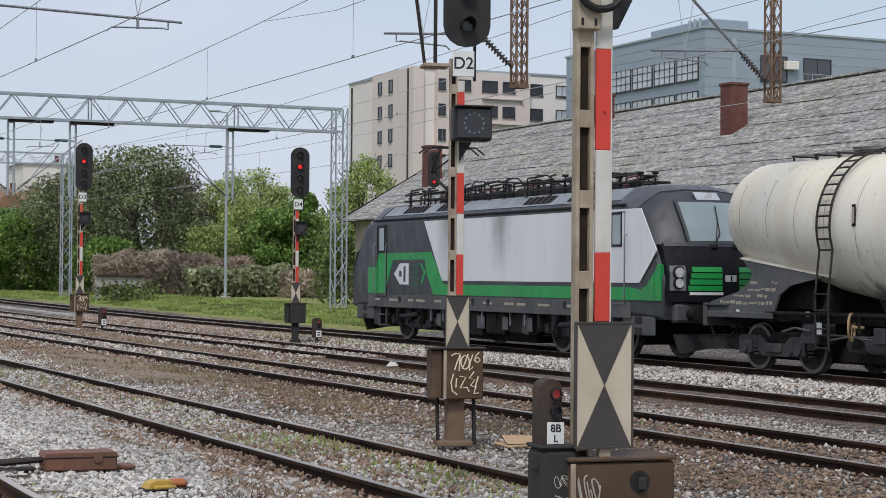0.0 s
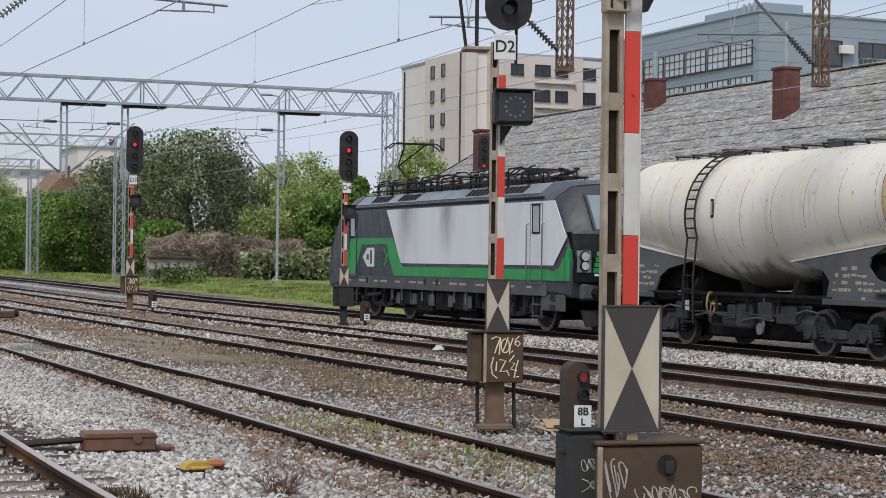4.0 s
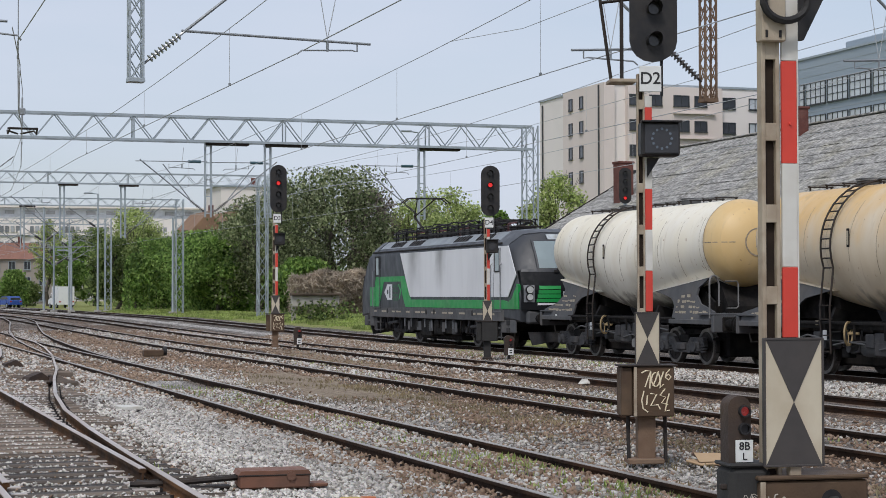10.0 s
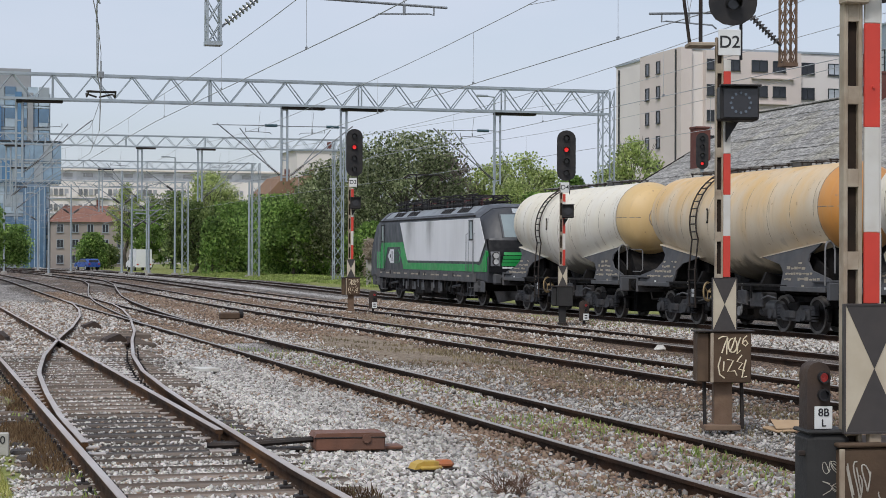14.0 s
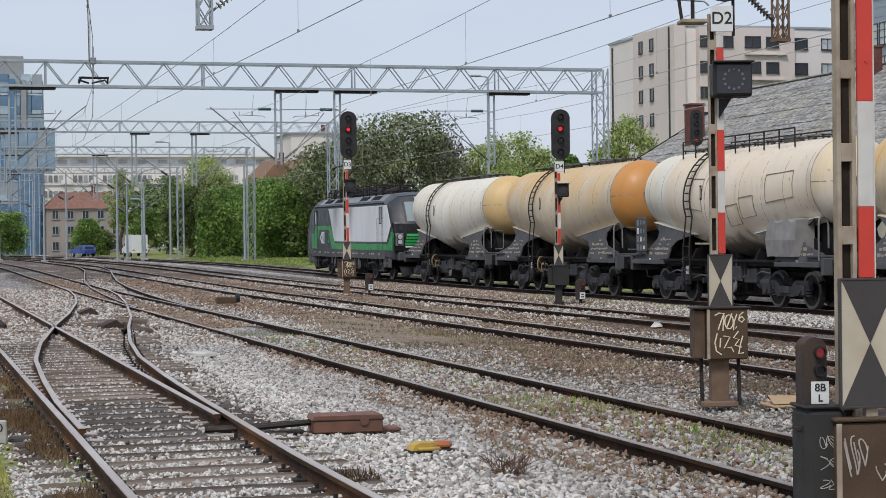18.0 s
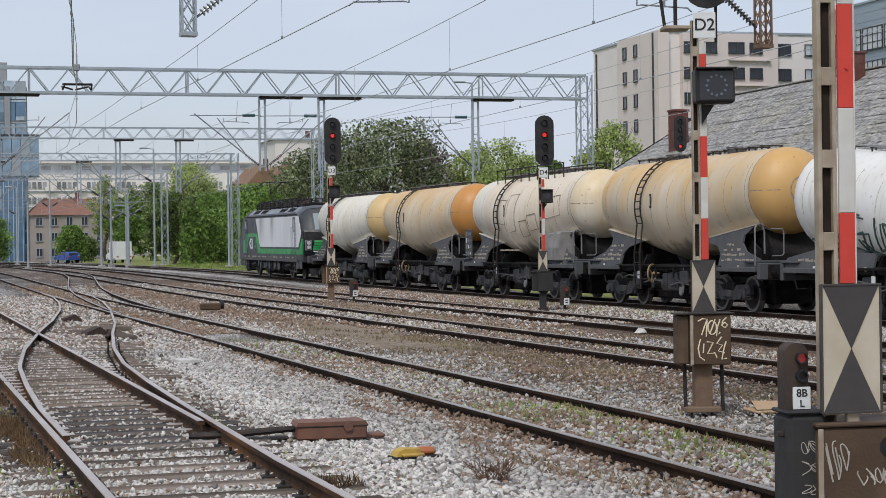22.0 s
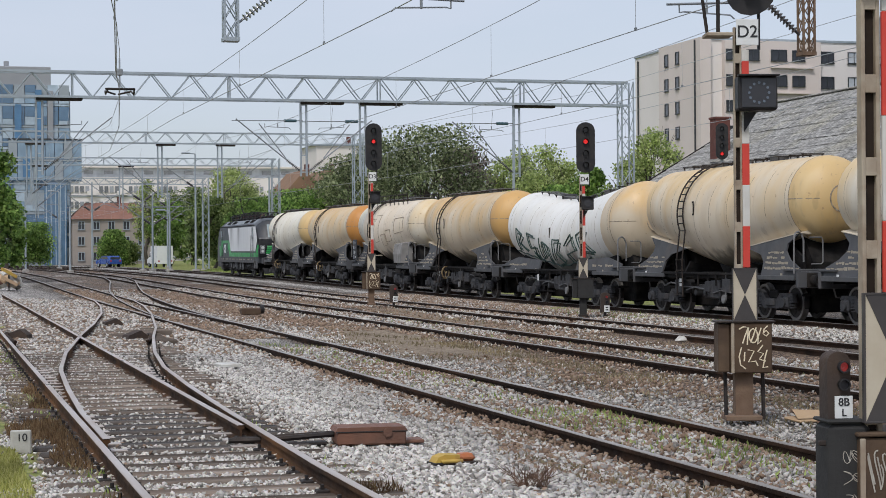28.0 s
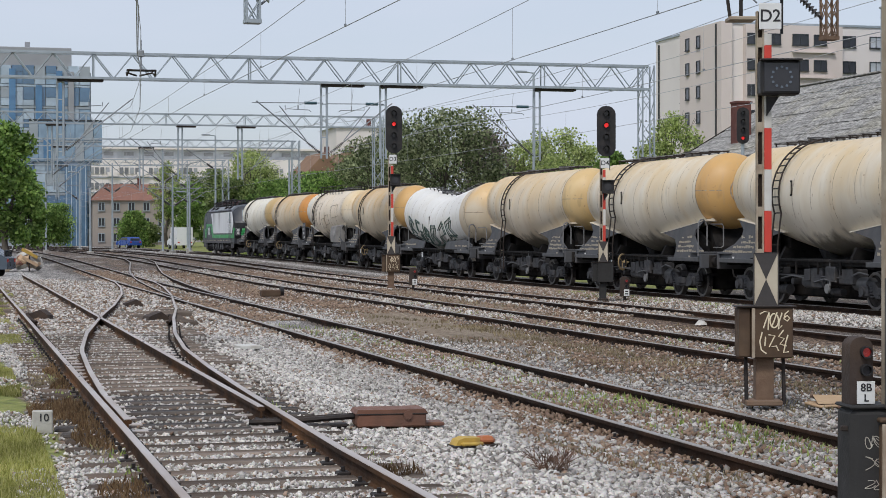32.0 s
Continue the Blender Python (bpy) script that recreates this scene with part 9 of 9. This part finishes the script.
stones("white_ballast", "fresh white ballast stones between the tracks", 3.0, 5.9, 8.5, 34, 30000, 0.02, 0.042, lambda x, y, r: np.clip(0.98 - 0.45 * (x > 5.2 + 0.05 * np.clip(y - 14, 0, 20) + 0.25 * np.sin(y * 1.1)), 0, 1), 1, on_sleeper)
stones("turnout_ballast", "pale ballast between the wooden sleepers", 0.4, 4.2, 9.5, 42, 40000, 0.014, 0.026, lambda x, y, r: np.full(len(x), 0.93), 2, on_sleeper, 0.012)
stones("near_turnout_ballast", "pale ballast heaped over the nearest sleepers", 0.75, 3.4, 10.5, 16.6, 5000, 0.016, 0.03, lambda x, y, r: np.full(len(x), 0.9), 22, on_sleeper, 0.012)
stones("far_turnout_ballast", "pale ballast beside the crossing", 0.6, 6.4, 34, 78, 22000, 0.03, 0.055, lambda x, y, r: np.full(len(x), 0.68), 12, on_sleeper, 0.012)
stones("yard_ballast", "grey and brown ballast between the far tracks", 5.8, 18.2, 40, 95, 34000, 0.024, 0.05, lambda x, y, r: np.clip(0.36 + 0.4 * np.sin(x * 1.7 + 0.4 * np.sin(y * 0.13)), 0, 1), 13, on_earth)
stones("track_ballast", "grey and brown ballast along the rusty track", 5.6, 8.3, 8.5, 36, 22000, 0.02, 0.042, lambda x, y, r: np.clip(0.46 + 0.12 * (y > 15) + 0.2 * np.sin(y * 0.6) - 0.4 * (np.abs(np.abs(x - T_X[0]) - GA_) < 0.2), 0, 1), 3)
stones("mixed_ballast", "brown and pale stones on dry earth", 8.0, 14.8, 11, 45, 28000, 0.016, 0.038, lambda x, y, r: np.clip(0.72 - 0.5 * (x > 9.3 + 0.5 * np.sin(y * 0.7)) + 0.4 * (x > 12.9) + 0.25 * np.sin(x * 2.1 + 0.8 * np.sin(y * 0.3)) * np.sin(y * 0.5 + x), 0.08, 1), 4, on_earth)
stones("far_ballast", "white ballast heaped beside the freight track", 18.2, 20.9, 22, 80, 26000, 0.024, 0.046, lambda x, y, r: np.clip(0.9 - (y - 38) / 28, 0.25, 0.9), 5)


# ---- small things on the ground ----
M_PMBROWN = mat("orange_brown_painted_steel", (0.19, 0.085, 0.052), (0.13, 0.062, 0.04), 0.6, 5.0, 0.65, 0.1, 0.2, 60, (0.09, 0.055, 0.04), 0.5, 2.2)


def point_machine():
    p = thing("point_machine", "brown steel point machine box on the ballast", "point machine", pose(4.0, 16.85, rise(4, 17) - 0.12, 0, 0, -4))
    part("case", G().box((-0.02, 0, 0.07), (0.66, 0.4, 0.13), 0.015), M_PMBROWN, p)
    part("lid", G().slab([(-0.365, 0.132), (0.325, 0.132), (0.3, 0.172), (-0.34, 0.172)], "y", -0.19, 0.19), M_PMBROWN, p)
    part("lid_seam", G().box((-0.02, -0.2, 0.13), (0.68, 0.012, 0.012), 0.003), M_STEEL_DK, p)
    part("lock", G().disc((0.13, -0.205, 0.12), "y", 0.042, 0.03, 16), M_PMBROWN, p)
    part("foot", G().box((0.4, 0, 0.02), (0.2, 0.24, 0.035), 0.01), M_PMBROWN, p)
    rd = G()
    rd.path([(-0.33, 0, 0.1), (-0.9, -0.05, 0.07), (-1.35, 0.0, 0.06)], 0.028, 6)
    rd.path([(-0.33, 0.12, 0.1), (-1.3, 0.14, 0.06)], 0.022, 6)
    rd.box((-0.8, 0.08, 0.01), (0.8, 0.2, 0.03), 0.01)
    part("throw_rod", rd, M_STEEL_DK, p)


def yellow_marker():
    p = thing("track_marker", "worn yellow and orange marker block lying on ballast", "track marker", pose(4.28, 15.0, rise(4.3, 15) - 0.1, 0, 0, 8))
    part("yellow_end", G().slab([(-0.19, 0.02), (0.04, 0.02), (0.04, 0.085), (-0.1, 0.09), (-0.16, 0.07)], "y", -0.075, 0.07), M_YELLOW, p)
    part("orange_end", G().box((0.12, 0.01, 0.05), (0.16, 0.14, 0.075), 0.03), M_ORANGEP, p)
    part("yellow_step", G().box((-0.04, -0.09, 0.035), (0.2, 0.05, 0.03), 0.01), M_YELLOW, p)
    part("base", G().box((0.0, 0, 0.012), (0.4, 0.2, 0.024), 0.006), M_STEEL_DK, p)


M_CONCRETE2 = mat("whitewashed_concrete", (0.48, 0.47, 0.43), (0.34, 0.32, 0.29), 0.7, 6.0, 0.9, 0, 0.3, 40, (0.3, 0.27, 0.22), 0.5, 4.0)


def number_post():
    p = thing("number_marker", "small white concrete marker with black number", "marker", pose(0.77, 17.2, rise(0.8, 17) - 0.15, 0, 0, -3))
    part("block", G().box((0, 0, 0.09), (0.19, 0.05, 0.22), 0.012), M_CONCRETE2, p)
    letters("10", 0.1, M_INK, p, Matrix.Translation((0.01, -0.028, 0.13)), 0.001)


point_machine()
yellow_marker()
number_post()
for x, y, r_ in ((4.15, 39.4, 20), (4.47, 48.0, 10), (1.75, 40.2, -25)):
    solo("crossing_cover", G().slab([(-0.26, 0.0), (0.26, 0.0), (0.24, 0.1), (0.08, 0.22), (-0.2, 0.12)], "y", -0.16, 0.16), M_HOUSING, "dark steel cover beside the crossing", "cover plate", pose(x, y, rise(x, y) - 0.14, 0, 0, r_))
solo("white_stone", G().add([(-0.3, -0.1, 0), (0.32, -0.12, 0), (0.25, 0.15, 0), (-0.2, 0.18, 0), (-0.12, 0.0, 0.17), (0.1, 0.02, 0.14)], [(0, 1, 5, 4), (1, 2, 5), (2, 3, 4, 5), (3, 0, 4), (3, 2, 1, 0)]), M_WHITEPAINT, "white painted stone beside the rail", "stone", pose(15.3, 35.8, -0.1) @ Matrix.Scale(0.62, 4))
solo("cardboard", G().box((0, 0, 0.02), (0.62, 0.3, 0.03), 0.01, Matrix.Rotation(0.08, 3, "X")).add([(-0.3, -0.1, 0.04), (0.28, -0.14, 0.03), (0.2, 0.12, 0.1), (-0.2, 0.14, 0.12)], [(0, 1, 2, 3)]), mat("cardboard_brown", (0.42, 0.29, 0.17), (0.34, 0.22, 0.13), 0.5, 4.0, 0.9), "crumpled brown cardboard sheet on the gravel", "cardboard", pose(9.45, 18.4, -0.1, 0, 0, 10))
solo("white_plank", G().box((0, 0, 0.05), (0.34, 0.5, 0.06), 0.01), M_WHITEPAINT, "white painted block in the ballast", "block", pose(4.6, 29.5, rise(4.6, 29.5) - 0.12, 0, 0, 5))
bm_ = thing("balise", "low brown trackside box with lever", "trackside box", pose(9.3, 55.0, -0.05, 0, 0, 0))
part("case", G().box((0, 0, 0.1), (0.6, 0.35, 0.2), 0.03), M_BROWNBOX, bm_)
part("lever", G().disc((0.36, 0, 0.16), "x", 0.14, 0.1, 14), M_SIGBLACK, bm_)

# concrete wall stub overgrown with ivy, on the verge
bw = thing("overgrown_wall", "weathered low wall with plank and ivy on the verge", "wall", pose(28.2, 108.0, 0.2))
part("slab", G().box((0, 0, 1.2), (3.0, 0.4, 0.7), 0.05), M_CONCRETE, bw, "weathered grey slab")
part("beam", G().box((0, -0.25, 1.62), (3.2, 0.3, 0.14), 0.02), M_SLEEPER, bw)
for sx in (-1.35, -0.3, 1.3):
    part("post", G().box((sx, 0, 0.6), (0.25, 0.3, 1.4), 0.03), M_CONCRETE, bw)
iv = np.random.default_rng(3)
ivy = new("ivy", quads_mesh("ivy", iv.normal(size=(900, 3)) * np.array([1.0, 0.35, 0.4]) + np.array([0.3, -0.3, 0.5]), iv.uniform(0.1, 0.24, 900), LEAF["mid"], iv))
ivy.parent = bw

# masts and lamp posts
def lamp_mast(x, y, h, head=True, r=0.11, lab="slim galvanised mast with lamp arm", arms=0):
    m_ = thing("lamp_mast", lab, "mast", pose(x, y, rise(x, y) - 0.1), group="masts")
    part("pole", G().tube((0, 0, 0), (0, 0, h), r, 10, r * 0.7), M_GALV, m_)
    part("footing", G().box((0, 0, 0.08), (0.6, 0.6, 0.3), 0.03), M_CONCRETE, m_)
    if head:
        part("arm", G().tube((0, 0, h), (-0.9, 0, h + 0.1), 0.05, 6), M_GALV, m_)
        part("lamp", G().box((-0.9, 0, h + 0.08), (0.8, 0.3, 0.14), 0.04), M_TOWERGREY, m_)
    for k in range(arms):
        sd = -1 if k % 2 == 0 else 1
        zb = h - 3.2 - 0.7 * (k // 2)
        br = part("bracket", G().tube((0, 0, zb), (sd * 2.7, 0, zb + 1.9), 0.05, 6), M_TUBE, m_)
        part("level_tube", G().tube((0, 0, zb + 1.7), (sd * 2.5, 0, zb + 1.75), 0.035, 6), M_TUBE, m_)
        part("steady_arm", G().path([(sd * 1.2, 0, zb + 0.85), (sd * 2.3, 0, zb + 0.55), (sd * 2.8, 0, zb + 0.35)], 0.03, 5), M_TUBE, m_)
        part("insulator", G().tube((sd * 0.25, 0, zb + 0.18), (sd * 0.8, 0, zb + 0.56), 0.1, 8), M_INSUL, br)


for x, y, h, hd in ((38.75, 120.0, 12.9, True), (18.9, 172, 9.8, False), (23.6, 170, 11.0, True), (20.05, 174, 7.6, False), (16.2, 196, 9.4, False), (26.4, 214, 10.4, False), (11.9, 168, 6.0, False), (21.3, 171, 5.7, True), (9.0, 190, 8.0, True), (25.5, 205, 8.5, False), (14.0, 215, 9.0, True), (27.0, 150.0, 8.0, False), (6.0, 200, 7.5, False)):
    lamp_mast(x, y, h, hd, arms=0 if y < 160 or h < 7 else 1 if hd else 2)

# van, car and rubble at the far left of the yard
M_VAN = mat("white_van_paint", (0.75, 0.76, 0.77), (0.65, 0.66, 0.67), 0.4, 1.0, 0.35)
M_CARDK = mat("dark_grey_car_paint", (0.07, 0.09, 0.12), (0.055, 0.07, 0.09), 0.4, 1.0, 0.3)
M_CARBLUE = mat("blue_car_paint", (0.03, 0.08, 0.3), (0.025, 0.06, 0.22), 0.4, 1.0, 0.3)
M_TYRE = mat("tyre_rubber", (0.02, 0.02, 0.02), None, 0.3, 8, 0.85)


def vehicle(name, label, category, m_, length, width, height, paint, van=False):
    v = thing(name, label, category, m_)
    hl = length / 2
    if van:
        prof = [(-hl, 0.45), (hl * 0.72, 0.45), (hl, 0.5), (hl, 1.0), (hl * 0.66, 1.25), (hl * 0.45, 1.9), (hl * 0.3, 1.95), (hl * 0.28, height), (-hl, height)]
    else:
        prof = [(-hl, 0.4), (hl, 0.4), (hl, 0.75), (hl * 0.9, 0.9), (hl * 0.4, 1.0), (hl * 0.1, height), (-hl * 0.6, height), (-hl * 0.92, 1.0), (-hl, 0.9)]
    part("body", G().slab(prof, "x", -width / 2, width / 2), paint, v)
    for s in (-1, 1):
        part("side_window", G().slab([(hl * 0.33, 1.05), (hl * 0.08, height - 0.08), (-hl * 0.55, height - 0.08), (-hl * 0.8, 1.05)] if not van else [(hl * 0.6, 1.3), (hl * 0.45, 1.8), (hl * 0.33, 1.8), (hl * 0.33, 1.3)], "x", s * (width / 2 - 0.02), s * (width / 2 + 0.006)), M_WINDARK, v)
        for yy in (hl * 0.62, -hl * 0.62):
            w_ = part("wheel", G().disc((s * (width / 2 - 0.08), yy, 0.31), "x", 0.31, 0.2, 18), M_TYRE, v)
            part("rim", G().disc((s * (width / 2 + 0.022), yy, 0.31), "x", 0.2, 0.02, 14), M_GALV, w_)
        part("lamp", G().box((s * (width / 2 - 0.2), -hl - 0.005, 0.8), (0.25, 0.03, 0.16), 0.01), M_REDLENS, v)
    part("rear_window", G().box((0, -hl * 0.93, height * 0.78), (width * 0.75, 0.05, 0.3), 0.01), M_WINDARK, v)
    return v


vehicle("van", "white box van parked by the shrubs", "van", pose(27.4, 230, 0.2, 0, 0, 8), 5.0, 2.0, 2.7, M_VAN, True)
vehicle("car", "dark grey car parked on the grass", "car", pose(0.45, 86.0, -0.1, 0, 0, 75), 4.2, 1.75, 1.45, M_CARDK)
vehicle("car", "small blue car parked far off", "car", pose(21.3, 233, 0.25, 0, 0, 20), 4.0, 1.7, 1.45, M_CARBLUE)
M_RUBBLE = mat("pale_broken_boards", (0.5, 0.35, 0.22), (0.4, 0.26, 0.16), 0.6, 3.0, 0.9)
rb = thing("rubble_heap", "heap of pale rubble and boards", "rubble", pose(2.9, 96.0, 0.15))
rg_ = random.Random(9)
for k in range(26):
    part("board" if k % 3 == 0 else "rubble_piece", G().box((0, 0, 0), (rg_.uniform(0.3, 1.4), rg_.uniform(0.2, 0.5), rg_.uniform(0.1, 0.35)), 0.03), rg_.choice((M_CONCRETE, M_RUBBLE, M_RUBBLE, M_BEIGE, M_REDTILE, M_WHITEPAINT)), rb, at=pose(rg_.uniform(-2.2, 1.2), rg_.uniform(-1, 1), rg_.uniform(0.1, 0.7), rg_.uniform(-30, 30), rg_.uniform(-30, 30), rg_.uniform(0, 180)))
bar = thing("barrier_board", "yellow and black striped barrier boards", "barrier", pose(3.6, 93.0, 0.1, 0, 0, 10))
for k in range(2):
    part("board", G().box((0, 0, 0.45 + 0.4 * k), (0.9, 0.04, 0.16), 0.01, Matrix.Rotation(0.5, 3, "Y")), M_YELLOW if k else M_RUBBLE, bar)
part("stand", G().box((0, 0.05, 0.35), (0.06, 0.06, 0.8), 0.01), M_STEEL_DK, bar)

# ivy on the corner of the shed
iv = np.random.default_rng(14)
ivy = tagged(new("ivy", quads_mesh("ivy", iv.normal(size=(2600, 3)) * np.array([0.7, 0.5, 1.3]) + np.array([38.6, 98.7, 2.2]), iv.uniform(0.1, 0.26, 2600), LEAF["mid"], iv)), "dark green ivy climbing the corner of the shed", "ivy", kind="stuff")
# bare dead bush on the ballast
M_DEAD = mat("dead_twig", (0.15, 0.085, 0.055), (0.08, 0.05, 0.035), 0.6, 8.0, 0.9)
db = thing("dead_bush", "small dead twiggy bush on white ballast", "bush", pose(4.5, 13.5, rise(4.5, 13.5) - 0.13))
rgb_ = random.Random(21)
for k in range(46):
    a, reach, up = rgb_.uniform(0, 6.28), rgb_.uniform(0.04, 0.2), rgb_.uniform(0.05, 0.2)
    root = Vector((rgb_.uniform(-0.1, 0.1), rgb_.uniform(-0.08, 0.08), 0))
    e_ = root + Vector((reach * math.cos(a), reach * math.sin(a), up))
    tw = G().tube(root, root + (e_ - root) * 0.6, 0.004, 4, 0.003)
    for q in (-0.5, 0.1, 0.6):
        tw.tube(root + (e_ - root) * 0.6, e_ + Vector((0.06 * math.sin(k + 3 * q), 0.06 * math.cos(2 * k + q), 0.04 * q)), 0.003, 4, 0.0018)
    part("twig", tw, M_DEAD, db)


# ---- the train rolls away ----
def rolled(t):
    return lerp_table(ROLL, t)


def motions():
    times = [k for k in range(33)]
    for ob, off in [(loco, 0.0)] + [(w, W_SPEC[i][3]) for i, w in enumerate(wagons)]:
        rows = []
        for t in times:
            y = 42.3 + off + rolled(t)
            dz = rise(TC, y + 4) - rise(TC, y - 4)
            rows.append((t, pose(TC, y, rise(TC, y), math.degrees(math.atan2(dz, 8.0)))))
        walk(ob, rows)
    # wheels turn as the train rolls
    cache = {}
    for ws, par, y, r in WHEELS:
        if r not in cache:
            rows, s, k = [], 0.0, 0
            step = 1.35 * r
            total = ROLL[-1][1]
            n = int(total / step) + 1
            for k in range(n + 1):
                s = total * k / n
                lo_, hi = 0.0, 32.0
                for _ in range(40):
                    mid = (lo_ + hi) / 2
                    if rolled(mid) < s:
                        lo_ = mid
                    else:
                        hi = mid
                rows.append(((lo_ + hi) / 2 if 0 < k < n else (0.0 if k == 0 else 32.0), s / r))
            cache[r] = rows
        walk(ws, [(t, Matrix.Translation((0, y, r)) @ Matrix.Rotation(-a, 4, "X")) for t, a in cache[r]])


motions()
